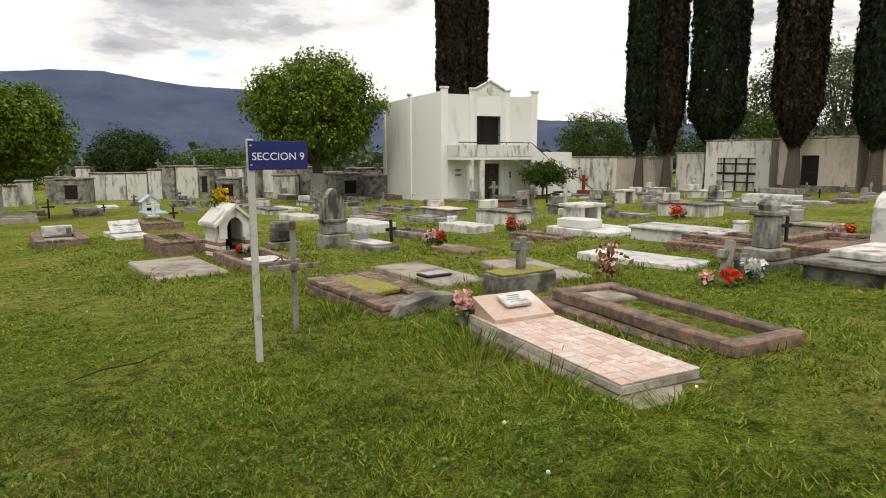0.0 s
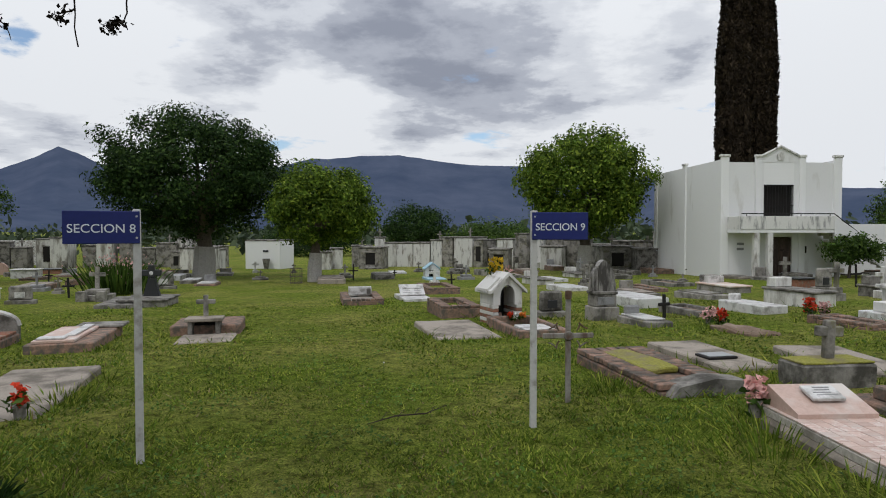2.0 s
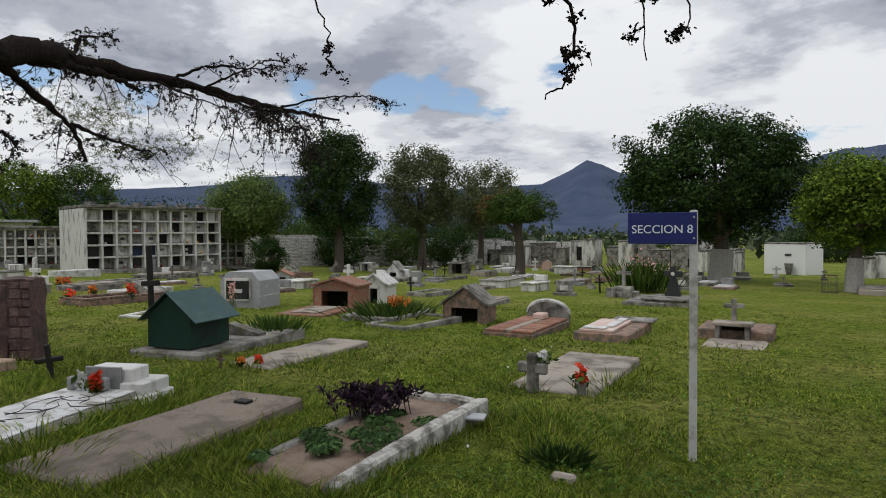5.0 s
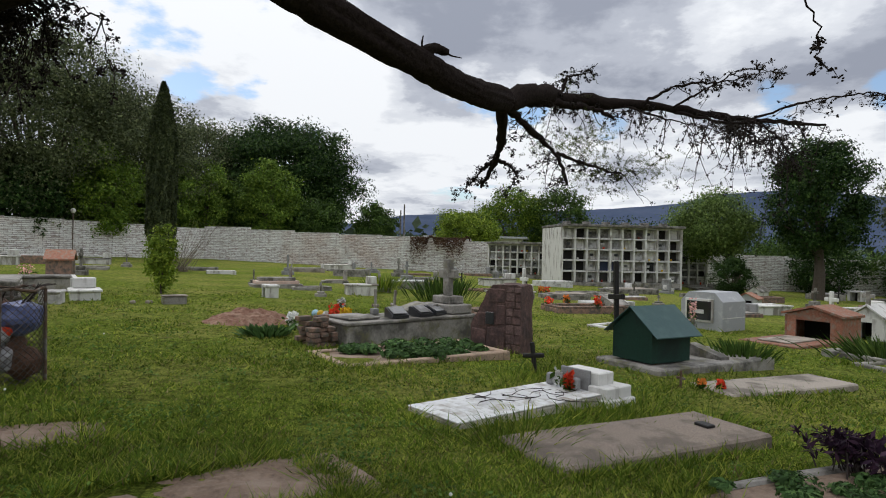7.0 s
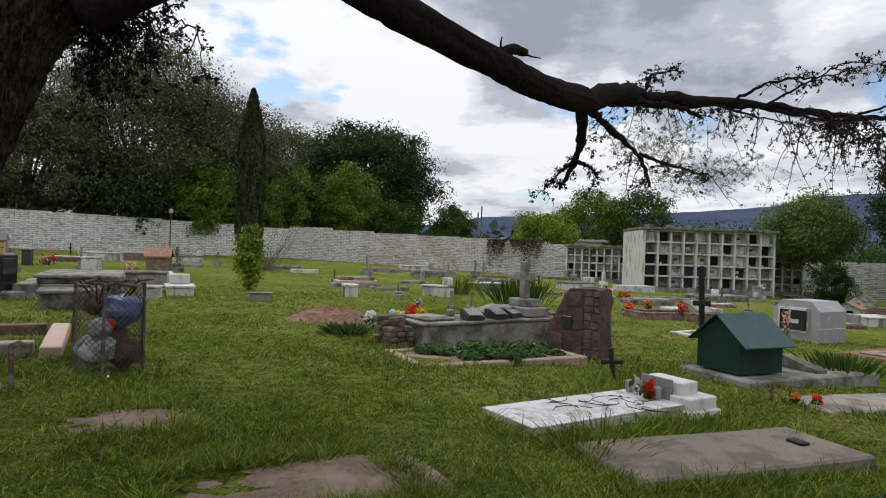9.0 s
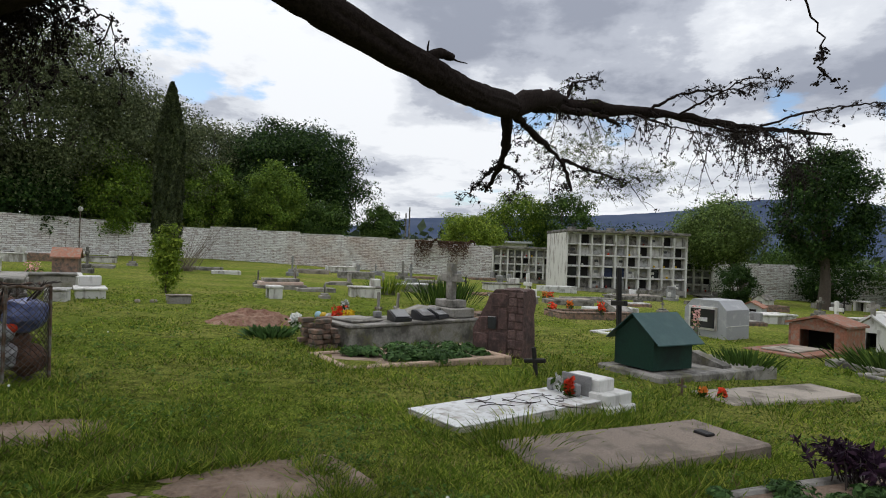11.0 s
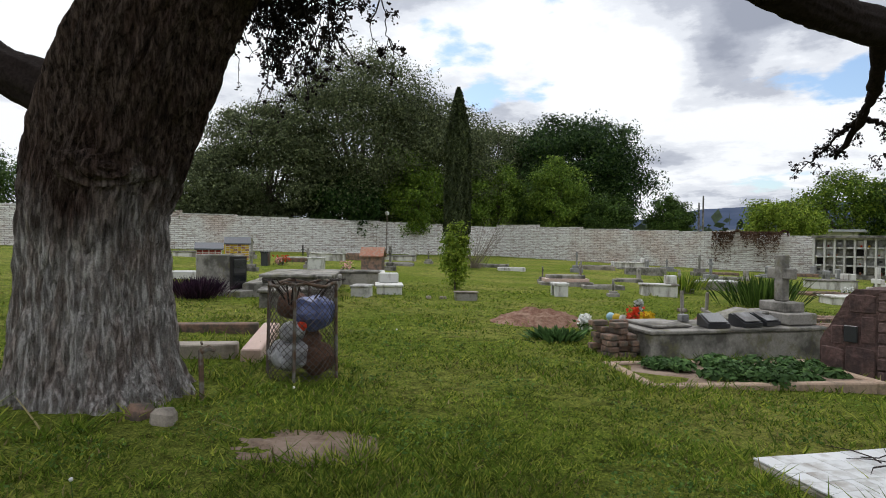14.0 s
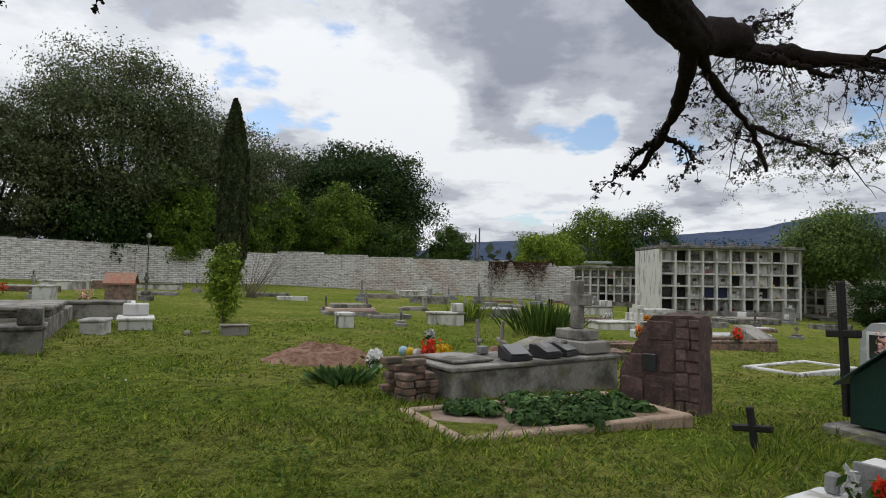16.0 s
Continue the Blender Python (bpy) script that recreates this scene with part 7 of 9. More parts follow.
def purple_bed():
    L, W = 2.25, 0.95
    root = thing("kerbed_grave", -3.4, 4.12, 25, "earth-filled grave bed inside a flaking cement kerb", "grave", "graves", (L, W))
    part("side_kerb", box(W / 2 - 0.06, 0, -0.1, 0.12, L, 0.22, 0.02, rough=0.02), flaking_kerb, root, "flaking white cement kerb")
    part("side_kerb", box(-W / 2 + 0.05, 0.1, -0.1, 0.1, L - 0.3, 0.165, 0.02, rough=0.025), old_concrete, root, "sunken mossy kerb")
    part("end_kerb", box(0, L / 2 - 0.06, -0.1, W - 0.245, 0.12, 0.21, 0.02, rough=0.02), flaking_kerb, root, "flaking white cement kerb")
    part("soil_fill", box(-0.02, 0, -0.05, W - 0.2, L - 0.13, 0.1, 0.01, rough=0.03), soil, root)
    c25, s25 = math.cos(radians(25)), math.sin(radians(25))
    for i in range(16):
        u, v = RG.uniform(-0.36, 0.26), RG.uniform(-1.05, 0.1) if i < 12 else RG.uniform(0.1, 0.9)
        weed_clump(-3.4 + u * c25 - v * s25, 4.12 + u * s25 + v * c25, RG.uniform(0.08, 0.17), RG.uniform(0.03, 0.07), 130, 60 + i, 0.026, 0.04)
    rg = np.random.default_rng(12)
    pp = thing("purple_plant", -3.82, 4.3, 0, "low spreading plant with dark purple leaves", "plant", dz=0.03)
    tips = []
    for i in range(46):
        a, l = rg.uniform(0, 6.28), rg.uniform(0.12, 0.42)
        b0 = rg.normal(size=2) * 0.11
        pts = [(b0[0] + math.cos(a) * l * f, b0[1] + math.sin(a) * l * f, 0.3 * math.sin(min(1.0, f * 1.3) * 1.9) * (1.05 - l) + 0.01) for f in (0, 0.3, 0.6, 1.0)]
        part("stem", tube(pts, [0.006, 0.005, 0.004, 0.003], 5), twig_dark, pp)
        for f in rg.uniform(0.25, 1.0, 16):
            k = min(2, int(f * 3))
            tips.append(np.array(pts[k]) + (np.array(pts[k + 1]) - np.array(pts[k])) * (f * 3 - k) + rg.normal(size=3) * 0.022)
    part("foliage", quick_mesh("foliage", leaves(np.array(tips), 0.028, rg, 3.2), 4, leaf_purple), None, pp)
    pl = thing("fallen_plaque", -3.25, 4.95, 40, "grey broken plaque lying on the bed", "plaque", dz=0.075)
    part("plate", box(0, 0, 0, 0.26, 0.16, 0.02, 0.004), silver_sheet, pl)


purple_bed()


def cement_slab():
    root = thing("grave_slab", -4.4, 2.85, 29, "large plain rough cement grave slab with a small plaque holder", "grave", "graves", (2.25, 0.85))
    part("slab", box(0, 0, -0.1, 0.85, 2.2, 0.17, 0.02, rough=0.012), brown_cement, root)
    part("plaque_holder", box(0.02, 0.75, 0.073, 0.15, 0.1, 0.025, 0.008), black_iron, root)


cement_slab()


def white_tile_grave():
    L, W = 1.95, 0.76
    root = thing("white_tiled_grave", -5.6, 2.06, 42, "white tiled grave littered with twigs, stepped white head block", "grave", "graves", (2.8, 0.95))
    part("bed", box(0, -0.3, -0.1, W, L, 0.17, 0.015), mortar, root)
    tiles(root, L, W, 0.073, 5, 14, white_tile, y0=-0.3)
    part("head_block", box(0.06, 0.85, -0.05, 0.5, 0.26, 0.33, 0.012), white_paint, root, "white stepped head block")
    part("head_plaque", box(0.02, 0.69, 0.08, 0.4, 0.03, 0.22, 0.006), grey_granite, root)
    part("head_step", box(0.33, 0.88, -0.05, 0.26, 0.42, 0.2, 0.012), white_paint, root)
    part("head_base", box(0.05, 0.86, -0.1, 0.92, 0.48, 0.13, 0.012), white_paint, root)
    for sx in (-0.26, 0.1):
        part("vase", box(sx, 0.6, 0.085, 0.08, 0.08, 0.13, 0.015), grey_granite, root)
    b = bouquet(-5.92, 2.50, "red", 0.055, 0.13, 0.09, 110, False, "bright red artificial flowers in a stone vase")
    bouquet(-6.1, 2.40, "white", 0.04, 0.13, 0.1, 30, False)
    tw = thing("fallen_twigs", -5.45, 2.0, 42, "dry twigs and seed pods fallen on the white tiles", "twigs", dz=0.085)
    r = random.Random(4)
    for i in range(16):
        x, y, a = r.uniform(-0.3, 0.3), r.uniform(-0.5, 0.5), r.uniform(0, 6.28)
        q = [(x + 0.12 * k * math.cos(a + 0.3 * k), y + 0.12 * k * math.sin(a + 0.3 * k), 0.012 + 0.01 * r.random()) for k in range(4)]
        part("twig", tube(q, [0.005, 0.0045, 0.004, 0.002], 5), twig_dark, tw)


white_tile_grave()


def green_house_grave():
    root = thing("grave_slab", -9.1, 4.75, 33, "cement slab carrying a green shrine", "grave", "graves", (2.6, 1.3))
    part("slab", box(0, 0, -0.15, 1.25, 2.6, 0.27, 0.02, rough=0.008), concrete, root)
    h = thing("green_shrine", -8.72, 4.1, 33, "dark green sheet-metal house shrine with blue-green roof on a slab", "grave shrine", "grave shrines", dz=0.12)
    w, d, wall, top = 0.76, 0.8, 0.46, 0.78
    part("body", prism([(-w / 2, 0), (w / 2, 0), (w / 2, wall), (0, top - 0.03), (-w / 2, wall)], -d / 2, d / 2), green_sheet, h)
    for s in (-1, 1):
        part("roof_slope", prism([(0, top), (s * (w / 2 + 0.14), wall - 0.09), (s * (w / 2 + 0.14), wall - 0.075), (0, top + 0.015)], -d / 2 - 0.06, d / 2 + 0.1), roof_sheet, h)
    cr = thing("black_wooden_cross", -9.24, 3.71, 12, "tall leaning black wooden cross behind the green shrine", "grave cross", "grave crosses", dz=0.1)
    cross_parts(cr, 0.0, 1.46, 0.52, 0.085, black_iron, 0, 0, -4)
    lb = thing("sloped_plaque_block", -9.15, 5.1, 33, "small grey sloped cement block on the slab", "headstone", dz=0.12)
    part("block", prism([(-0.3, 0), (0.3, 0), (0.3, 0.06), (-0.3, 0.2)], -0.1, 0.1), concrete, lb)
    plant("low_shrub", -9.55, 5.75, 260, 0.4, 0.3, leaf_mid, "low bushy plant on a grave", size=0.04, seed=21, dz=0.08)
    b = thing("small_black_cross", -7.5, 2.28, 50, "small black painted wooden cross in the grass", "grave cross", "grave crosses")
    cross_parts(b, -0.1, 0.5, 0.34, 0.06, black_iron, 0, 0, -8)
    c2 = thing("small_rusty_cross", -7.12, 4.05, 30, "tiny rusted cross at the end of a slab", "grave cross", "grave crosses")
    cross_parts(c2, -0.05, 0.26, 0.14, 0.03, rust_iron)
    bouquet(-7.1, 4.3, "orange", 0.06, 0.08, 0.0, 30, False, "small orange flowers in the grass")
    bouquet(-7.15, 4.55, "red", 0.06, 0.08, 0.0, 30, False)
    g_slab(-7.6, 5.4, 25, 2.2, 0.75, 0.05, pale_slab, "thin pale slab half hidden by grass")


green_house_grave()


def standing_stone():
    root = thing("standing_stone", -9.5, 1.9, 60, "rough dark red stone monolith with a small plaque", "monument", foot=(0.7, 1.3))
    bm = prism([(-0.52, -0.15), (0.42, -0.15), (0.41, 1.06), (0.36, 1.08), (-0.08, 1.08), (-0.2, 0.97), (-0.36, 0.62), (-0.48, 0.4)], -0.2, 0.24)
    bmesh.ops.triangulate(bm, faces=bm.faces[:])
    bmesh.ops.subdivide_edges(bm, edges=bm.edges[:], cuts=5, use_grid_fill=True)
    for v in bm.verts:
        v.co += noise.noise_vector(v.co * 3.1) * 0.035 + noise.noise_vector(v.co * 11) * 0.012
    part("stone", bm, red_stone, root)
    part("plaque", box(-0.12, -0.235, 0.42, 0.15, 0.03, 0.2, 0.005), black_granite, root, "dark unreadable plaque")
    z, k = 0.0, 0
    while z < 0.98:
        high = RG.uniform(0.09, 0.17)
        cut = RG.uniform(0.26, 0.34)
        for x0, x1 in ((0.17, cut), (cut + 0.008, 0.43)):
            part("facing_stone", box((x0 + x1) / 2, -0.198, z, x1 - x0, 0.05, min(high, 1.05 - z) - 0.006, 0.018, rough=0.022), RG.choice([facing_red, red_stone]), root)
        z += high
    for x0, x1, z0, z1 in ((-0.47, -0.2, 0.02, 0.34), (-0.2, 0.15, 0.02, 0.38), (-0.36, -0.21, 0.37, 0.62), (-0.02, 0.15, 0.42, 0.76), (-0.16, 0.15, 0.78, 1.02)):
        part("facing_stone", box((x0 + x1) / 2, -0.2, z0, x1 - x0 - 0.015, 0.04, z1 - z0 - 0.015, 0.02, rough=0.02), red_stone, root)


standing_stone()


def planted_bed():
    L, W = 2.7, 1.35
    root = thing("kerbed_bed", -8.3, 0.5, 36, "low brick-edged grave bed overgrown with weeds", "grave", "graves", (L, W))
    kerb_frame(root, L, W, 0.05, tan_kerb, 0.13)
    part("soil_fill", box(0, 0, -0.08, W - 0.25, L - 0.25, 0.1, 0.01, rough=0.02), soil, root)
    for i in range(15):
        u, v = RG.uniform(-0.5, 0.5), 1.25 - 2.2 * RG.random() ** 1.4
        c, s = math.cos(radians(36)), math.sin(radians(36))
        weed_clump(-8.3 + u * c - v * s, 0.5 + u * s + v * c, RG.uniform(0.14, 0.3), RG.uniform(0.08, 0.24), 230, 30 + i, 0.05)


planted_bed()


def long_tomb():
    L, W, h = 2.75, 1.0, 0.34
    yaw = 44
    root = thing("long_tomb", -10.05, 0.12, yaw, "grey cement tomb with book plaques and stone cross", "grave", "graves", (L + 0.2, W + 0.2))
    part("body", box(0, 0, -0.1, W, L, h + 0.1, 0.02, rough=0.006), concrete, root)
    part("cover", box(0, 0, h + 0.003, W + 0.06, L + 0.06, 0.05, 0.012), concrete, root)
    part("lid_panel", box(-0.05, -0.95, h + 0.066, 0.75, 0.6, 0.03, 0.01), concrete, root)
    for v, dx, turn in ((-0.3, 0.3, 172), (0.22, 0.3, 186), (0.58, 0.24, 196)):
        b = prism([(-0.15, 0), (0.15, 0), (0.15, 0.15), (0.11, 0.165), (-0.15, 0.05)], -0.16, 0.16)
        b.transform(Matrix.Translation((dx, v, h + 0.066)) @ Matrix.Rotation(radians(turn), 4, "Z"))
        book = part("book_plaque", b, black_granite, root, "dark sloping book plaque")
        face = box(0, 0, 0, 0.25, 0.27, 0.012, 0.003)
        face.transform(Matrix.Translation((dx, v, h + 0.066)) @ Matrix.Rotation(radians(turn), 4, "Z") @ Matrix.Translation((-0.02, 0, 0.118)) @ Matrix.Rotation(radians(-23), 4, "Y"))
        part("book_face", face, grey_granite, book, "worn grey inscribed face")
    lean = box(0, 0, 0, 0.7, 0.5, 0.05, 0.012)
    lean.transform(Matrix.Translation((-0.12, 0.45, h + 0.14)) @ Matrix.Rotation(radians(14), 4, "X"))
    part("leaning_slab", lean, concrete, root)
    part("vase_socket", box(-0.3, -0.35, h + 0.066, 0.12, 0.12, 0.1, 0.01), grey_granite, root)
    part("cross_base", box(0, L / 2 - 0.28, h + 0.066, 0.8, 0.5, 0.16, 0.015), concrete, root)
    part("cross_step", box(0, L / 2 - 0.28, h + 0.23, 0.5, 0.36, 0.14, 0.015), concrete, root)
    part("cross_upright", box(0, L / 2 - 0.28, h + 0.373, 0.17, 0.13, 0.68, 0.015), concrete, root)
    part("cross_arm", box(0, L / 2 - 0.28, h + 0.7, 0.46, 0.125, 0.16, 0.015), concrete, root)
    bp = thing("brick_pile", -8.85, -1.02, 44, "rough column of stacked reddish bricks", "bricks", foot=(0.6, 0.7))
    me = mesh_of("brick", box(0, 0, 0, 0.24, 0.13, 0.07, 0.01), brick_worn)
    for j in range(6):
        for i in range(3):
            part("brick", me, None, bp).matrix_basis = pose(-0.13 + 0.26 * (i % 2) + RG.uniform(-0.02, 0.02), -0.18 + 0.15 * i + RG.uniform(-0.02, 0.02), -0.04 + j * 0.078, 0, 0, RG.uniform(-12, 12) + 90 * (j % 2))
            if j < 4:
                part("brick", me, None, bp).matrix_basis = pose(0.14 - 0.26 * (i % 2) + RG.uniform(-0.02, 0.02), -0.18 + 0.15 * i, -0.04 + j * 0.078, 0, 0, RG.uniform(-12, 12))
    bouquet(-10.2, -1.05, "red", 0.17, 0.3, 0.05, 150, True, "red and orange flowers beside the tomb")
    bouquet(-10.05, -0.85, "yellow", 0.15, 0.26, 0.05, 150, True, "yellow chrysanthemums beside the tomb")
    bouquet(-10.0, -1.8, "white", 0.13, 0.2, 0.03, 120, False, "bunch of white artificial flowers")
    for i, m in enumerate((light_blue, yellow_paint, white_paint)):
        o = thing("toy_ball", -10.4 + 0.08 * i, -1.5 + 0.12 * i, 0, "small coloured toy ball beside a grave", "ball", "toy balls", dz=0.3)
        bm = bmesh.new()
        bmesh.ops.create_uvsphere(bm, u_segments=14, v_segments=9, radius=0.07)
        part("ball", bm, m, o)
    plant("weeds", -9.3, -2.0, 200, 0.3, 0.16, weed_leaf, "leafy green weeds by the tomb", size=0.08, seed=44)
    for i, (x, y) in enumerate(((-11.4, -0.55), (-11.7, -0.25))):
        w = thing("wooden_cross", x, y, 30, "small weathered wooden cross", "grave cross", "grave crosses")
        cross_parts(w, -0.1, 0.85, 0.35, 0.06, grey_wood, 0, 0, (-4, 7)[i])


long_tomb()


def earth_mound(x, y, rx, ry, h, label, mat, seed):
    root = thing("earth_mound", x, y, 40, label, "mound", foot=(ry * (1.25 if h > 0.1 else 1.3), rx * (1.25 if h > 0.1 else 1.3)))
    bm = bmesh.new()
    bmesh.ops.create_grid(bm, x_segments=36, y_segments=28, size=1)
    for v in bm.verts:
        r = math.hypot(v.co.x, v.co.y)
        n = noise.noise((v.co.x * 3, v.co.y * 3, seed)) * 0.5 + noise.noise((v.co.x * 9, v.co.y * 9, seed)) * 0.3
        v.co = Vector((v.co.x * rx, v.co.y * ry, max(-0.05, h * (1 - r * r) * (1 + n) - 0.03 + (0.03 * n if r < 1 else 0))))
    part("earth", bm, mat, root)


earth_mound(-11.0, -3.0, 0.62, 0.95, 0.24, "low heap of freshly dug reddish earth", red_soil, 1)
earth_mound(-12.4, -0.3, 0.5, 0.8, 0.22, "heap of reddish earth behind the tomb", red_soil, 2)
earth_mound(-2.62, -0.02, 0.6, 1.0, 0.04, "bare trodden patch of pale earth in the lawn", soil, 3)
earth_mound(-3.42, -1.76, 0.4, 0.55, 0.028, "bare brown patch in the lawn", soil, 4)


def cement_trough():
    root = thing("cement_block", -13.4, -5.7, 36, "small pale cement planter block on the lawn", "block", foot=(0.6, 0.4))
    part("block", box(0, 0, -0.05, 0.3, 0.52, 0.22, 0.02), concrete, root)
    part("rim", box(0, 0, 0.173, 0.34, 0.56, 0.03, 0.01), pale_slab, root)
    for i in range(2):
        o = thing("brick_fragment", -13.2 + 0.25 * i, -6.2 - 0.25 * i, 20 * i, "brick fragment lying in the grass", "brick")
        part("fragment", box(0, 0, -0.02, 0.2, 0.1, 0.08, 0.02, rough=0.01), pale_slab, o)


cement_trough()
tree(-15.9, -7.35, "young_shrub", 2.0, (0, 0, 0.95), (0.36, 0.36, 0.95), 0.03, leaf_bright, 0.11, 90, 22, 0.12, "bright green young leafy shrub on the lawn", 61, limbs=7, hollow=0.2)


def dead_brush(x, y, h, w, n, seed, label):
    root = thing("dry_brush", x, y, 0, label, "brush")
    r = random.Random(seed)
    for i in range(n):
        a, l = r.uniform(0, 6.28), r.uniform(0.5, 1.0)
        p = Vector((r.uniform(-0.1, 0.1) * w, r.uniform(-0.1, 0.1) * w, -0.05))
        pts = [p]
        for k in range(4):
            pts.append(pts[-1] + Vector((math.cos(a) * w * 0.16 * l + r.uniform(-0.06, 0.06), math.sin(a) * w * 0.16 * l + r.uniform(-0.06, 0.06), h * l * 0.25)))
        part("stem", tube(pts, [0.018, 0.014, 0.01, 0.007, 0.004], 4), dry_twig, root)


dead_brush(-27.6, -12.6, 2.6, 3.4, 40, 1, "leafless grey brush round the cypress foot")


def wire_bin():
    root = thing("mesh_bin", -4.98, -3.12, 30, "rusty chain-link rubbish basket full of plastic bags and waste", "bin", foot=(0.8, 0.8))
    R, H, n = 0.33, 0.9, 30
    for s in range(n):
        for d in (-1, 1):
            pts = [(R * math.cos(s * 2 * math.pi / n + d * z * 3.2) * (1 - 0.05 * z), R * math.sin(s * 2 * math.pi / n + d * z * 3.2) * (1 - 0.05 * z), z) for z in np.linspace(0, H, 14)]
            part("mesh_wire", tube(pts, [0.0035] * 14, 3), wire, root)
    part("rim", tube([(R * 0.97 * math.cos(a * math.pi / 10), R * 0.97 * math.sin(a * math.pi / 10), H + 0.02 * math.sin(a * 1.7)) for a in range(21)], [0.016] * 21, 6), rust_iron, root)
    for a in range(4):
        c, s = (R + 0.01) * math.cos(a * math.pi / 2), (R + 0.01) * math.sin(a * math.pi / 2)
        part("post", rod((c, s, -0.1), (c * 0.96, s * 0.96, H), 0.016, seg=6), rust_iron, root)

    def bag(cx, cy, z, r, mat, seed, name):
        bm = bmesh.new()
        bmesh.ops.create_icosphere(bm, subdivisions=3, radius=r)
        for v in bm.verts:
            v.co *= 1 + 0.22 * noise.noise(v.co * 9 + Vector((seed, 0, 0)))
            v.co.z *= 0.85
            v.co += Vector((cx, cy, z))
        part(name, bm, mat, root)
    bag(0.12, -0.1, 0.22, 0.19, plastic_bag, 1, "grey_bag")
    bag(0.02, 0.12, 0.62, 0.2, blue_bag, 2, "blue_bag")
    bag(-0.1, -0.02, 0.3, 0.2, brown_waste, 3, "garden_waste")
    bag(-0.02, 0.14, 0.16, 0.18, brown_waste, 4, "garden_waste")
    bag(0.18, -0.05, 0.45, 0.12, plastic_bag, 5, "white_bag")
    bag(0.2, 0.02, 0.5, 0.06, petal["red"], 6, "red_wrapper")
    bag(-0.1, -0.12, 0.68, 0.16, brown_waste, 7, "garden_waste")
    for i in range(14):
        a = RG.uniform(0, 6.28)
        part("stalk", tube([(0.15 * math.cos(a), 0.15 * math.sin(a), 0.7), (0.3 * math.cos(a + 0.5), 0.3 * math.sin(a + 0.5), 0.93), (0.42 * math.cos(a + 0.9), 0.42 * math.sin(a + 0.9), 0.94)], [0.01, 0.008, 0.003], 4), twig_dark, root)


wire_bin()
tap = thing("standpipe", -3.8, -3.12, 0, "short rusty standpipe tap in the grass", "tap")
part("pipe", rod((0, 0, -0.1), (0.02, 0, 0.4), 0.022), rust_iron, tap)
part("tap_head", tube([(0.02, 0, 0.38), (-0.03, 0.04, 0.41), (-0.07, 0.07, 0.38)], [0.03, 0.025, 0.015], 7), rust_iron, tap)
part("tap_handle", rod((-0.01, -0.03, 0.45), (0.04, 0.04, 0.45), 0.01), rust_iron, tap)


def kerb_run(a, b, w, h, mat, label):
    a, b = Vector(a), Vector(b)
    d = b - a
    m = (a + b) / 2
    root = thing("cement_kerb", m.x, m.y, math.degrees(math.atan2(d.y, d.x)), label, "kerb", "kerbs")
    FOOT.append((m.x, m.y, math.atan2(d.y, d.x), w / 2, d.length / 2))
    part("kerb", box(0, 0, -0.15, d.length, w, h + 0.15, 0.015, rough=0.008), mat, root)


kerb_run((-5.05, -3.9), (-6.75, -5.3), 0.22, 0.13, pink_tile, "pinkish cement kerb along a grave plot")
kerb_run((-5.15, -4.2), (-3.9, -5.6), 0.24, 0.13, pale_slab, "pale cement kerb along a grave plot")
kerb_run((-6.5, -5.3), (-5.2, -6.9), 0.2, 0.1, brick_worn, "brick kerb along a grave plot")


def platform_tomb():
    root = thing("platform_tomb", -11.8, -9.5, 36, "wide grey cement platform tomb with stepped ledges", "grave", "graves", (2.4, 4.6))
    part("platform", box(-0.4, 0, -0.2, 4.4, 1.9, 0.48, 0.02), concrete, root)
    part("ledge", box(0.6, 0.2, 0.283, 2.3, 1.5, 0.12, 0.02), old_concrete, root)
    part("cover", box(0.6, 0.2, 0.406, 2.5, 1.6, 0.07, 0.02), concrete, root)
    h = thing("tomb_headstone", -9.75, -9.85, 100, "grey cement headstone box with a framed glazed door", "headstone", "headstones", foot=(0.9, 1.3))
    part("base_slab", box(0.1, 0, -0.15, 1.5, 0.9, 0.25, 0.02), concrete, h)
    part("block", box(0, 0, 0.103, 0.9, 0.5, 0.74, 0.02, rough=0.006), concrete, h)
    door = part("door_frame", box(0.48, 0, 0.11, 0.06, 0.5, 0.7, 0.01), black_iron, h)
    part("door_glass", box(0.505, 0, 0.17, 0.03, 0.4, 0.58, 0.005), dark_glass, door)
    g_tomb(-14.6, -10.4, 36, 2.2, 1.0, 0.3, concrete, old_concrete)
    g_tomb(-13.4, -7.9, 126, 1.0, 0.7, 0.16, white_paint, white_paint, "low white painted block on the lawn's edge")
    g_kerb(-16.5, -10.8, 126, 2.2, 1.0, 0.25, white_paint, grass_mat, "white painted kerb round a grassy grave")
    g_tomb(-9.3, -7.2, 40, 1.4, 0.8, 0.28, old_concrete, old_concrete)
    plant("dark_shrub", -8.7, -9.3, 900, 0.4, 0.42, leaf_purple, "dark reddish low shrub", size=0.025, seed=50)
    bouquet(-17.5, -12.5, "pink", 0.25, 0.3)


platform_tomb()


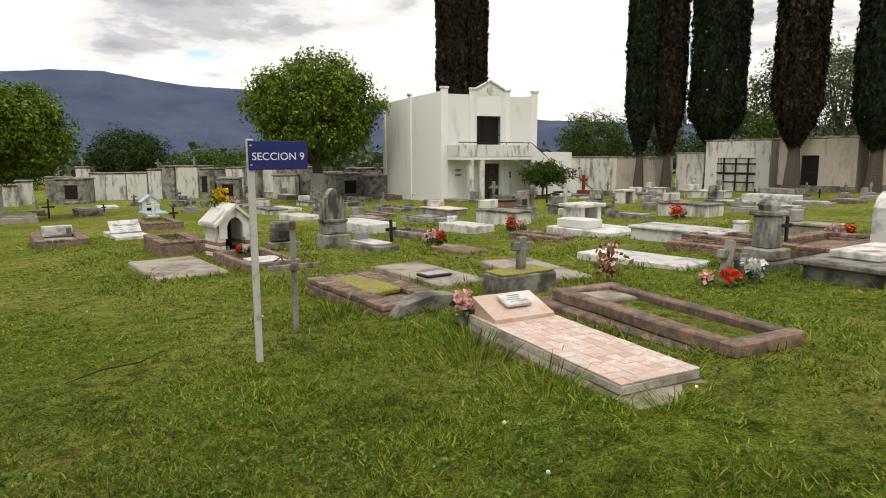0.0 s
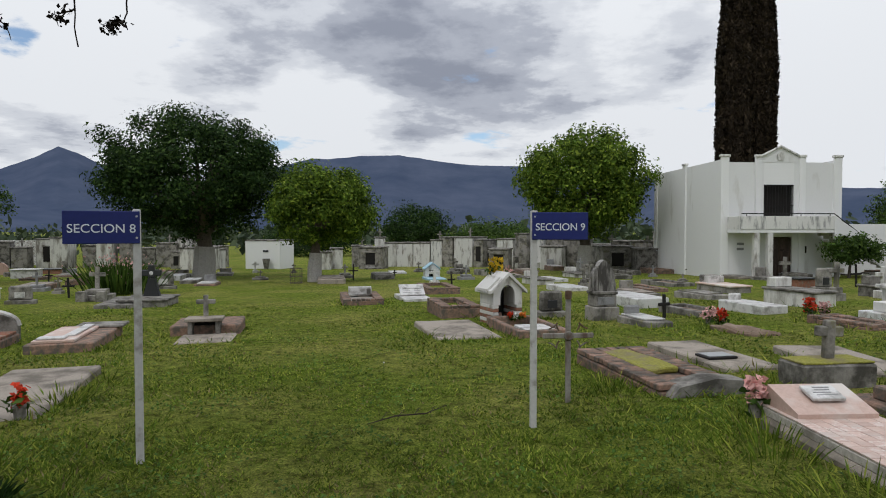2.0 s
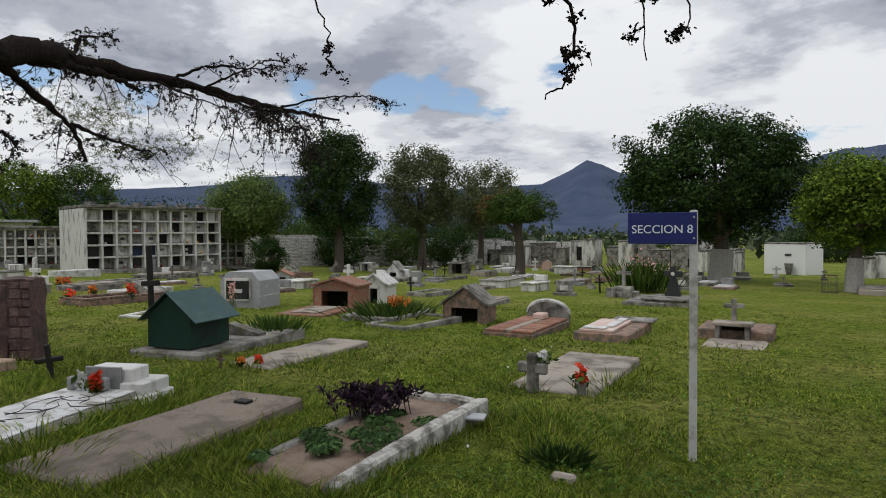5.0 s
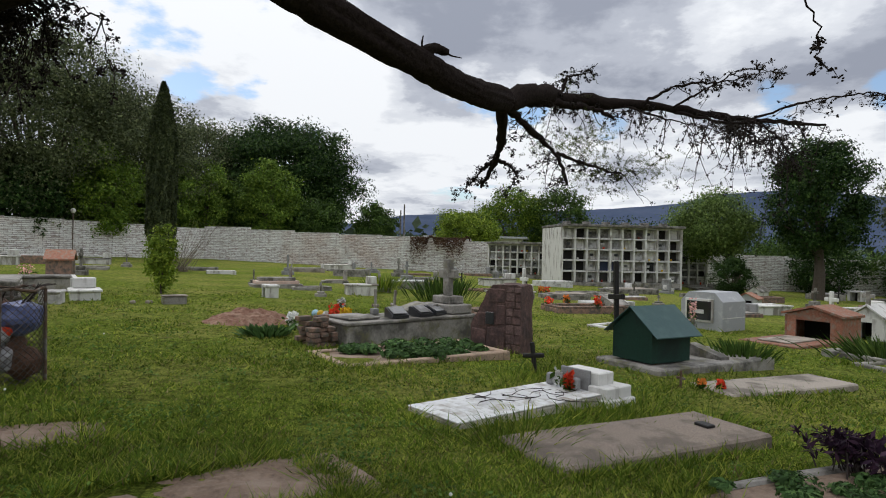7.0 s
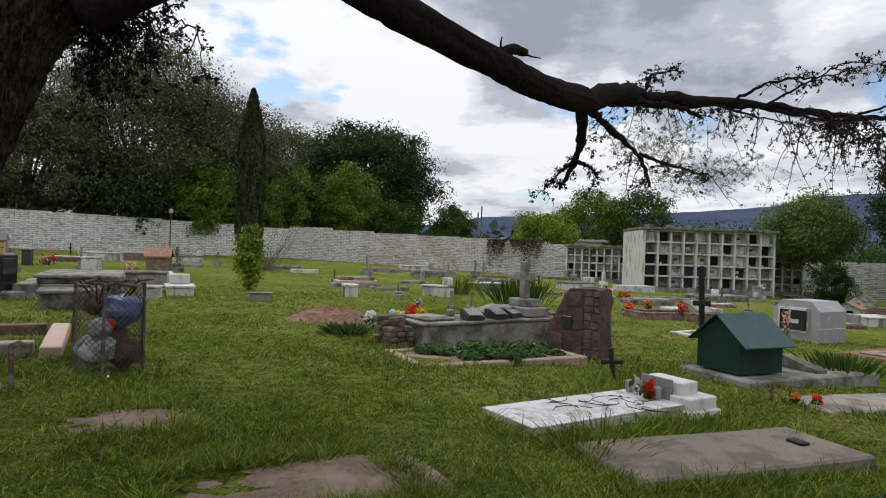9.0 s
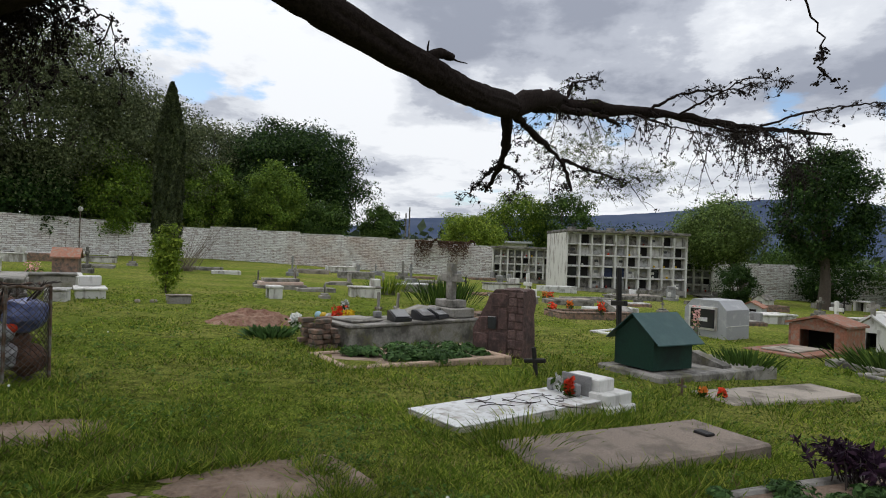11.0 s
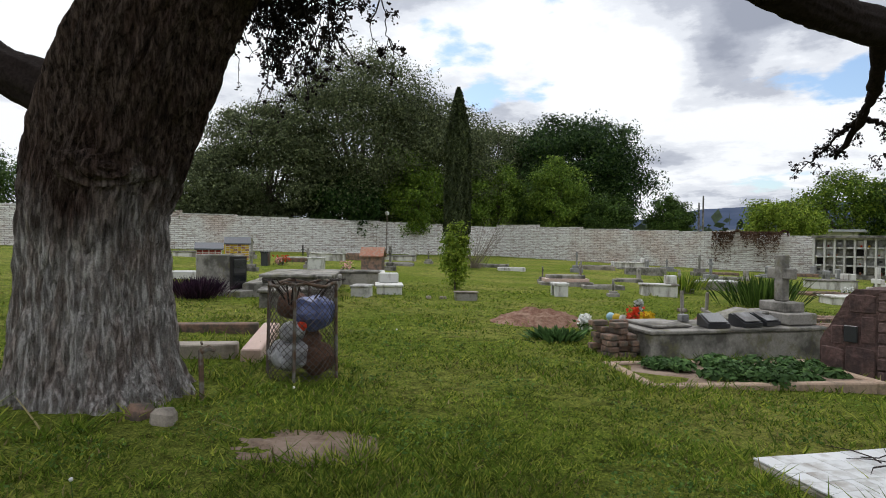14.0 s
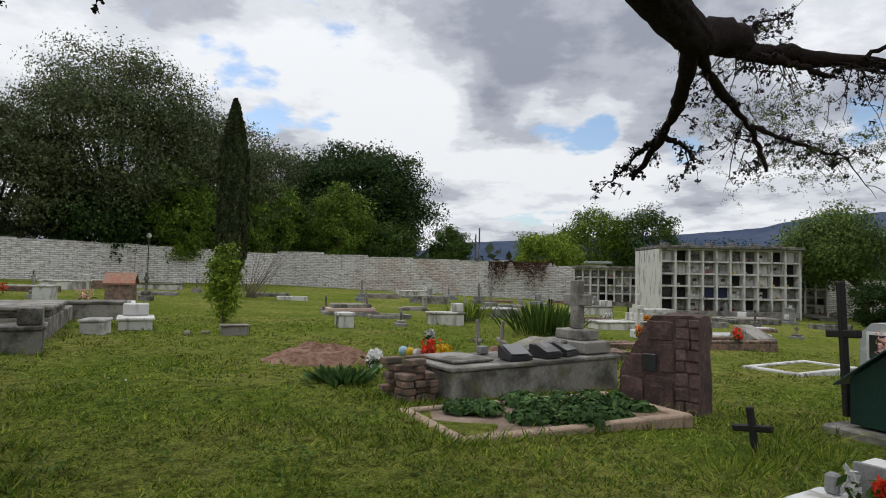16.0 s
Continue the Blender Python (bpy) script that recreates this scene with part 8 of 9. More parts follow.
def grey_box_tomb():
    root = thing("metal_tomb", -15.9, 7.6, 40, "grey metal-clad tomb with chamfered roof and glazed front", "grave", "graves", (1.7, 1.5))
    w, d = 1.15, 1.1
    part("body", prism([(-w / 2, -0.1), (w / 2, -0.1), (w / 2, 0.72), (w / 2 - 0.22, 0.95), (-w / 2 + 0.22, 0.95), (-w / 2, 0.72)], -d / 2, d / 2), silver_sheet, root)
    part("front_frame", box(-0.05, -d / 2 - 0.012, 0.18, 0.78, 0.04, 0.6, 0.01), white_paint, root)
    part("front_glass", box(-0.05, -d / 2 - 0.03, 0.24, 0.66, 0.04, 0.48, 0.006), dark_glass, root)
    part("plaque", box(-0.05, -d / 2 - 0.06, 0.4, 0.3, 0.02, 0.1, 0.004), marble, root)
    part("side_seam", box(w / 2 + 0.003, 0, 0.3, 0.012, d, 0.02, 0.003), white_paint, root)
    bouquet(-15.2, 6.85, "pink", 0.13, 0.5, n=80, label="pale pink flowers in a tall vase")
    g_kerb(-14.6, 5.2, 40, 2.0, 1.1, 0.08, white_paint, grass_mat, "flat white kerb round a grassy grave")
    g_brickkerb(-18.5, 4.7, 20, 2.4, 1.2, 0.22, grass_mat)
    bouquet(-18.0, 5.0, "red", 0.16, 0.25, 0.15)
    bouquet(-18.9, 4.2, "orange", 0.14, 0.2, 0.15)
    bouquet(-18.5, 3.6, "red", 0.18, 0.25)
    bouquet(-19.4, 2.9, "orange", 0.15, 0.25)
    part("angled_slab", prism([(-0.5, 0), (0.5, 0), (0.5, 0.1), (-0.3, 0.4)], -0.3, 0.3), concrete, thing("sloping_headstone", -19.3, 5.7, 30, "sloping grey headstone slab", "headstone", "headstones", dz=0.15))


grey_box_tomb()
fa = thing("fallen_branch", 0.05, 6.98, 32, "thin fallen branch lying in the grass", "branch")
part("branch", tube([(-0.4, -0.05, 0.03), (-0.12, 0.03, 0.045), (0.16, 0.01, 0.04), (0.42, 0.12, 0.06)], [0.004, 0.007, 0.006, 0.002], 6), twig_dark, fa)
for dx in (-0.25, -0.1, 0.05, 0.2):
    part("twig", tube([(dx, 0.01, 0.04), (dx + 0.07, 0.1, 0.06), (dx + 0.12, 0.15, 0.05)], [0.004, 0.003, 0.0015], 5), twig_dark, fa)
st = thing("stone_chip", -1.9, 4.62, 20, "pale broken stone chip in the grass", "stone")
part("chip", box(0, 0, -0.02, 0.16, 0.08, 0.07, 0.02, rough=0.01), pale_slab, st)
plant("dark_weed_tuft", -2.15, 4.9, 260, 0.22, 0.09, leaf_dark, "dark tangled weed tuft in the grass", size=0.03, seed=71)

tree(15.5, 32.9, "stair_shrub", 2.0, (0.2, 0, 1.35), (1.5, 0.7, 0.6), 0.07, leaf_mid, 0.16, 60, 40, 0.2, "straggling green shrub under the outside stair", 66, limbs=8, hollow=0.2)


def black_monument(x, y):
    root = thing("black_cross_monument", x, y, 18, "flared black stone cross with an oval photo on a slab", "monument", foot=(1.5, 1.3))
    part("slab", box(0, 0, -0.1, 1.3, 1.5, 0.28, 0.02), concrete, root)
    part("cover", box(0, 0, 0.183, 1.4, 1.6, 0.06, 0.015), old_concrete, root)
    part("flared_foot", prism([(-0.24, 0.246), (0.24, 0.246), (0.09, 0.8), (-0.09, 0.8)], 0.2, 0.36), black_granite, root)
    part("cross_upright", box(0, 0.28, 0.803, 0.19, 0.15, 0.4, 0.02), black_granite, root)
    part("cross_arm", box(0, 0.28, 0.86, 0.56, 0.14, 0.19, 0.02), black_granite, root)
    part("photo_oval", tube([(0, 0.19, 0.95), (0, 0.204, 0.95)], [0.06, 0.06], 14), marble, root, "small white oval plate")


black_monument(-10.39, 18.93)
lamp = thing("wall_lamp", -36.57, -24.11, 0, "small round lamp on a thin pipe by the boundary wall", "lamp")
part("pipe", rod((0, 0, -0.2), (0, 0, 2.75), 0.035), rust_iron, lamp)
head = bmesh.new()
bmesh.ops.create_uvsphere(head, u_segments=14, v_segments=9, radius=0.16)
head.transform(Matrix.Translation((0, 0, 2.85)))
part("globe", head, white_paint, lamp, "dusty white globe")
part("collar", rod((0, 0, 2.66), (0, 0, 2.74), 0.08), rust_iron, lamp)


# ---- the old leaning tree over the walk ----
def old_tree():
    root = thing("old_tree", -3.39, -3.99, 0, "massive old tree with furrowed bark and a long overhanging limb", "tree", "trees", (1.7, 1.7))
    o = Vector((-3.39, -3.99, gz(-3.39, -3.99)))

    def at(*p):
        return Vector(p) - o

    def trunk(pts, radii, n, seg, rough, name, mat=None):
        path = smooth_path(pts, n)
        rr = np.interp(np.linspace(0, 1, n), np.linspace(0, 1, len(radii)), radii)
        bm = bmesh.new()
        last = None
        for i, (p, r) in enumerate(zip(path, rr)):
            d = (path[min(i + 1, n - 1)] - path[max(i - 1, 0)]).normalized()
            u = d.cross(Vector((0.9, 0.1, 0.05))).normalized()
            w = d.cross(u)
            ring = []
            for k in range(seg):
                a = 2 * math.pi * k / seg
                q = u * math.cos(a) + w * math.sin(a)
                big = 0.13 * noise.noise((q * 1.3 + p * 0.5)) + 0.07 * noise.noise(q * 4 + p * 0.9)
                ridge_a = abs(noise.noise((q.x * 8, q.y * 8, p.z * 1.3 + p.x)))
                ridge_b = abs(noise.noise((q.x * 17, q.y * 17, p.z * 3.2)))
                furrow = 0.05 - 0.09 * (1 - ridge_a) ** 4 - 0.06 * (1 - ridge_b) ** 3 + 0.03 * noise.noise((q.x * 30, q.y * 30, p.z * 9))
                ring.append(bm.verts.new(p + q * r * (1 + big + furrow * rough)))
            if last:
                for k in range(seg):
                    bm.faces.new((last[k], last[(k + 1) % seg], ring[(k + 1) % seg], ring[k]))
            else:
                bm.faces.new(ring[::-1])
            last = ring
        bm.faces.new(last)
        bmesh.ops.recalc_face_normals(bm, faces=bm.faces[:])
        ob = part(name, bm, mat or bark_mat, root)
        ob.data.shade_smooth()
        return ob

    trunk([(0, 0, -0.15), (0, 0, 0.25), (0.0, 0.0, 0.9), (0.02, 0.06, 1.5), at(-3.46, -3.8, 2.1), at(-3.52, -3.52, 2.75), at(-3.6, -3.2, 3.3), at(-3.75, -2.6, 3.95)],
          [0.8, 0.64, 0.57, 0.55, 0.57, 0.59, 0.55, 0.4], 170, 180, 1.0, "trunk")
    # limbs use the bark with underside shade painted in
    trunk([at(-3.7, -2.8, 3.7), at(-4.1, -1.6, 4.25), at(-4.6, -0.7, 4.0), at(-5.0, -0.1, 3.7), at(-5.7, 0.85, 3.33), at(-6.6, 1.35, 3.3), at(-7.6, 1.78, 3.42)],
          [0.42, 0.32, 0.22, 0.18, 0.155, 0.16, 0.18], 110, 40, 1.6, "long_limb", shaded_bark)
    trunk([at(-3.5, -3.6, 2.2), at(-3.28, -4.5, 2.6), at(-3.1, -5.2, 2.95), at(-2.8, -6.3, 3.9)], [0.32, 0.23, 0.18, 0.13], 50, 36, 1.4, "side_limb", shaded_bark)
    trunk([at(-3.75, -2.5, 3.35), at(-3.9, -1.95, 3.52), at(-4.0, -1.55, 3.6)], [0.22, 0.12, 0.05], 20, 20, 1.0, "broken_stub", shaded_bark)
    trunk([at(-3.9, -1.9, 3.9), at(-3.4, 0.2, 4.9), at(-2.6, 2.6, 5.3), at(-2.0, 5.2, 4.9)], [0.3, 0.2, 0.12, 0.04], 30, 16, 1.0, "upper_limb")
    trunk([at(-3.85, -2.0, 3.9), at(-4.6, -2.4, 5.2), at(-5.6, -2.6, 6.4)], [0.3, 0.2, 0.1], 20, 16, 1.0, "upper_limb")
    burl = bmesh.new()
    bmesh.ops.create_icosphere(burl, subdivisions=5, radius=1.0)
    for v in burl.verts:
        d = v.co.copy()
        ring = math.hypot(d.x, d.z * 1.25)
        v.co = d * (1 + 0.16 * noise.noise(d * 2.1) + 0.07 * math.sin(ring * 17 + 3 * noise.noise(d * 1.7)) + 0.05 * noise.noise(d * 9))
    burl.transform(Matrix.Translation(at(-3.21, -3.5, 1.86)) @ Matrix.Rotation(radians(148.5), 4, "Z") @ Matrix.Diagonal((0.36, 0.2, 0.2, 1)))
    part("knot", burl, bark_mat, root, "swollen oval bark knot")
    trunk([at(-5.65, 0.85, 3.42), at(-5.75, 0.97, 3.52), at(-5.92, 1.1, 3.54)], [0.07, 0.06, 0.045], 14, 18, 2.5, "cut_stub", shaded_bark)
    part("stub_twig", tube([at(-5.9, 1.08, 3.53), at(-6.0, 1.16, 3.52), at(-6.12, 1.26, 3.535)], [0.014, 0.01, 0.006], 6), shaded_bark, root)
    part("stub_twig", tube([at(-5.66, 0.86, 3.46), at(-5.65, 0.86, 3.56), at(-5.66, 0.87, 3.63)], [0.014, 0.011, 0.006], 6), shaded_bark, root)
    r = random.Random(9)
    tips = []

    def branch(pts, r0, r1, kids=0, drop=0.3, reach=(0.3, 0.75)):
        path = smooth_path([at(0.4 + 0.9 * (x - 0.4), 1.42 + 0.9 * (y - 1.42), 1.37 + 0.9 * (z - 1.37)) if x < -8 else at(x, y, z) for x, y, z in pts], 7 * len(pts))
        n = len(path)
        for i in range(1, n - 1):
            path[i] = path[i] + Vector((r.uniform(-1, 1), r.uniform(-1, 1), r.uniform(-1, 1))) * 0.02
        # branches also carry the painted silhouette darkness
        part("branch", tube(path, [r0 + (r1 - r0) * i / (n - 1) for i in range(n)], 10, wobble=0.5), shaded_bark, root).data.shade_smooth()
        for k in range(kids):
            i = r.randrange(n // 4, n)
            a = r.uniform(0, 6.28)
            s = path[i]
            l = r.uniform(*reach) * r.uniform(0.45, 1.0)
            sag = drop * r.uniform(0.0, 1.0)
            q = [s]
            for j in range(6):
                a += r.uniform(-0.9, 0.9)
                q.append(q[-1] + Vector((math.cos(a) * l * 0.17, math.sin(a) * l * 0.17, (r.uniform(-0.75, 0.12) * sag + r.uniform(-0.08, 0.12)) * l)))
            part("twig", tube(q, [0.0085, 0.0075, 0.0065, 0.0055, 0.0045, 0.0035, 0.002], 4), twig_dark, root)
            tips.extend(q[2::2])
            for m in range(2):
                b = q[r.randrange(1, 7)]
                c = b + Vector((r.uniform(-0.3, 0.3), r.uniform(-0.3, 0.3), r.uniform(-0.4, 0.15))) * l
                part("twig", tube([b, (b + c) / 2 + Vector((0, 0, 0.02)), c], [0.005, 0.004, 0.002], 3), twig_dark, root)
                tips.append(c)

    branch([(-8.45, 1.82, 3.63), (-9.5, 2.5, 4.0), (-10.31, 2.82, 4.15), (-10.85, 3.72, 4.19), (-11.46, 4.97, 4.25), (-11.95, 6.14, 4.2), (-12.2, 7.3, 4.15), (-12.3, 8.5, 4.1)], 0.165, 0.02, 80, 0.9)
    branch([(-8.45, 1.82, 3.63), (-9.6, 2.45, 3.9), (-10.5, 3.4, 4.0), (-10.6, 3.9, 3.85)], 0.11, 0.02, 12, 0.5)
    branch([(-8.4, 1.8, 3.55), (-9.2, 1.82, 3.2), (-9.9, 1.75, 2.95), (-10.6, 1.5, 2.55)], 0.085, 0.025, 8, 0.3, (0.15, 0.4))
    branch([(-9.9, 1.75, 2.98), (-10.2, 1.5, 2.8), (-10.5, 1.2, 2.5)], 0.04, 0.008, 14, 0.3, (0.1, 0.35))
    branch([(-9.9, 1.8, 2.95), (-9.9, 2.05, 2.8), (-9.95, 2.1, 2.65)], 0.03, 0.006, 8, 0.6, (0.1, 0.3))
    branch([(-8.45, 1.85, 3.58), (-9.3, 2.2, 3.45), (-10.03, 2.8, 3.05), (-10.1, 3.0, 2.55)], 0.07, 0.015, 20, 0.6)
    branch([(-10.03, 2.8, 3.1), (-10.3, 3.4, 2.95), (-10.6, 4.1, 2.8)], 0.035, 0.008, 16, 0.4)
    branch([(-10.4, 2.9, 4.2), (-10.65, 3.05, 4.6), (-10.9, 3.5, 4.75)], 0.03, 0.006, 14, 0.3)
    branch([(-11.2, 4.5, 4.25), (-11.0, 5.2, 4.55), (-10.9, 6.0, 4.6), (-10.8, 6.6, 4.75)], 0.03, 0.006, 16, 0.4)
    branch([(-11.6, 5.2, 4.2), (-11.2, 6.2, 3.9), (-10.7, 7.0, 3.85)], 0.03, 0.006, 20, 0.9)
    branch([(-11.0, 4.0, 4.2), (-10.9, 4.9, 3.9), (-10.8, 5.7, 3.7)], 0.025, 0.006, 22, 1.0)
    branch([(-11.8, 5.9, 4.2), (-11.7, 6.6, 3.9), (-11.6, 7.2, 3.45)], 0.025, 0.005, 48, 1.2)
    branch([(-12.1, 6.9, 4.15), (-12.0, 7.4, 3.8), (-11.9, 7.7, 3.3)], 0.022, 0.005, 48, 1.2)
    branch([(-12.1, 7.0, 4.2), (-12.0, 8.0, 4.5), (-11.9, 9.0, 4.65), (-11.9, 9.6, 4.6)], 0.025, 0.005, 22, 0.5)
    branch([(-11.5, 5.2, 4.25), (-11.4, 5.9, 4.65), (-11.4, 6.5, 4.95), (-11.4, 7.3, 4.9)], 0.022, 0.004, 18, 0.35)
    branch([(-2.6, 2.6, 5.3), (-2.6, 4.0, 4.2), (-2.3, 5.05, 3.15), (-2.28, 5.1, 2.6), (-2.42, 5.0, 2.4)], 0.016, 0.006, 12, 0.5, (0.1, 0.26))
    branch([(-2.2, 4.6, 4.6), (-1.85, 5.25, 3.3), (-1.78, 5.33, 2.6)], 0.01, 0.004, 4, 0.6, (0.1, 0.25))
    branch([(-2.2, 4.6, 4.8), (-1.7, 5.5, 3.3), (-1.55, 5.5, 2.75)], 0.01, 0.004, 4, 0.6, (0.1, 0.25))
    branch([(-3.0, 1.4, 5.1), (-3.7, 3.2, 4.0), (-3.78, 3.85, 3.2), (-3.74, 3.9, 2.78)], 0.012, 0.005, 8, 0.6, (0.1, 0.25))
    for k in range(26):
        a = r.uniform(0, 1)
        s = (-4.0 - 0.5 * a + r.uniform(-0.3, 0.3), -3.3 + 1.1 * a - 0.4 * r.random(), 3.5 + 0.3 * r.random())
        e = (s[0] - 0.4 + r.uniform(-0.3, 0.2), s[1] + r.uniform(-0.15, 0.25), s[2] - r.uniform(0.25, 0.8))
        branch([s, ((s[0] + e[0]) / 2 - 0.1, (s[1] + e[1]) / 2 + 0.1, (s[2] + e[2]) / 2 + 0.15), e], 0.012, 0.003, 7, 1.0, (0.15, 0.4))
    rg = np.random.default_rng(6)
    base = np.array([tuple(v) for v in tips])
    heavy = base[rg.uniform(size=len(base)) < 0.72]
    pods = np.repeat(heavy, 14, 0) + rg.normal(size=(len(heavy) * 14, 3)) * np.repeat(rg.uniform(0.008, 0.026, (len(heavy), 1)), 14, 0)
    part("seed_pod_mass", quick_mesh("seed_pod_mass", leaves(pods, 0.024, rg, 1.3), 4, leafy("dark_seed_pods", (0.018, 0.013, 0.012), (0.04, 0.03, 0.025), 0.05)), None, root)
    sprays = []
    for c in ((-9.5, 3.1, 3.15), (-9.6, 3.75, 2.8), (-9.4, 3.1, 2.6), (-9.8, 2.75, 4.05), (-9.7, 3.3, 3.3), (-9.5, 2.6, 3.2), (-9.5, 4.2, 2.75)):
        o2 = np.array(at(*c))
        for k in range(60):
            start = o2 + rg.normal(size=3) * np.array([0.26, 0.3, 0.16])
            way = rg.normal(size=3) * np.array([1, 1, 0.5])
            way /= np.linalg.norm(way)
            along = rg.uniform(0, 0.26, 42)[:, None]
            sprays.append(start + way * along - np.array([0, 0, 1.2]) * along ** 2 + rg.normal(size=(42, 3)) * 0.013)
    part("feathery_leaves", quick_mesh("feathery_leaves", leaves(np.concatenate(sprays), 0.0085, rg, 3.4), 4, leafy("fine_mesquite_leaflets", (0.10, 0.13, 0.035), (0.2, 0.23, 0.065), 0.5)), None, root)
    shade = np.random.default_rng(8)
    tops, mids = crown_points(shade, tuple(at(-3.3, -2.9, 7.6)), (4.4, 4.6, 1.9), 190, 38, 0.5, 0.3, 0.6)
    part("crown", quick_mesh("crown", leaves(tops, 0.13, shade), 4, leaf_grey), None, root, "feathery grey-green crown")
    for c in mids[::13]:
        part("crown_branch", tube([at(-3.75, -2.6, 3.95), Vector(c) * 0.55 + at(-3.75, -2.6, 5.0) * 0.45, Vector(c)], [0.16, 0.09, 0.02], 7, wobble=0.3), shaded_bark, root)
    for i in range(8):
        a = 1.1 + i * 0.55
        part("root_flare", tube([(0.5 * math.cos(a), 0.5 * math.sin(a), 0.26), (0.66 * math.cos(a), 0.66 * math.sin(a), 0.06), (0.82 * math.cos(a), 0.82 * math.sin(a), -0.08)], [0.18, 0.11, 0.05], 9, wobble=0.4), bark_mat, root)
    for i, (x, y) in enumerate(((-3.2, -3.04), (-3.24, -2.83))):
        s = thing("loose_stone", x, y, 30 * i, "rough reddish stone at the tree's foot", "stone", "loose stones")
        part("stone", box(0, 0, -0.06, 0.2, 0.15, 0.13, 0.04, rough=0.035), (brick_worn, pale_slab)[i], s)


old_tree()


# ---- distance ----
def distant_woods():
    rg = np.random.default_rng(77)
    pts = []
    for k in range(900):
        a = rg.uniform(-1.2, 2.4)
        d = rg.uniform(95, 420)
        x, y = -math.sin(a) * d, math.cos(a) * d
        h = rg.uniform(2.0, 5.0) + d * 0.006
        c = rg.normal(size=(34, 3)) * np.array([h * 0.6, h * 0.6, h * 0.3]) + np.array([x, y, gz(x, y) + h * 0.45])
        pts.append(c)
    pts = np.concatenate(pts)
    tagged(new("distant_woods", quick_mesh("distant_woods", leaves(pts, 1.3, rg), 4, leafy("far_foliage", (0.06, 0.085, 0.05), (0.10, 0.125, 0.07), 0.15))),
           "distant belt of dark green trees below the mountains", "woods", kind="stuff")


distant_woods()
for x, y, h in ((-62, -6.5, 6.0), (-62.3, -6.9, 5.4), (-70, 2.0, 4.2), (-75, 72, 6.0)):
    p = thing("utility_pole", x, y, 0, "thin utility pole beyond the wall", "pole", "utility poles")
    part("pole", rod((0, 0, -0.3), (0, 0, h), 0.1, r2=0.07), old_concrete, p)
    part("cross_arm", rod((-0.5, 0, h - 0.3), (0.5, 0, h - 0.3), 0.04), old_concrete, p)
hs = thing("house", -62.0, 1.0, 84, "low white house with a pale roof beyond the wall", "house")
part("wall", box(0, 0, -0.5, 9, 5, 3.4, 0.02), white_paint, hs)
part("roof", box(0, 0, 2.903, 10, 6, 0.2, 0.02), silver_sheet, hs)


def ivy():
    rg = np.random.default_rng(15)
    root = thing("dry_creeper", -44.9, -1.2, 0, "brown dry creeper hanging over the wall", "creeper", dz=0)
    n = 3400
    y = rg.uniform(-2.6, 1.8, n)
    drop = rg.exponential(size=n) * 0.3 * (1.1 + 0.9 * np.sin(y * 2.3 + 0.6) + 0.5 * np.sin(y * 7.1))
    p = np.stack([0.2 + rg.uniform(0, 0.15, n), y, 2.55 - np.clip(drop, -0.1, 1.9)], 1)
    part("vines", quick_mesh("vines", leaves(p, 0.075, rg, 1.8), 4, leafy("dry_creeper_leaves", (0.13, 0.075, 0.05), (0.2, 0.12, 0.08), 0.1)), None, root)


ivy()


# ---- grass ----
def on_graves(p, margin=0.0):
    """Which of the points lie on a footprint, or within a margin of one."""
    inside = np.zeros(len(p), bool)
    for x, y, yaw, hl, hw in FOOT:
        d = p - np.array([x, y])
        c, s = math.cos(yaw), math.sin(yaw)
        inside |= (np.abs(d[:, 0] * c + d[:, 1] * s) < hw + margin) & (np.abs(-d[:, 0] * s + d[:, 1] * c) < hl + margin)
    return inside


def ground_z(p):
    return np.array([gz(x, y) + 0.03 * noise.noise((x * 0.7, y * 0.7, 0)) - 0.014 for x, y in p])


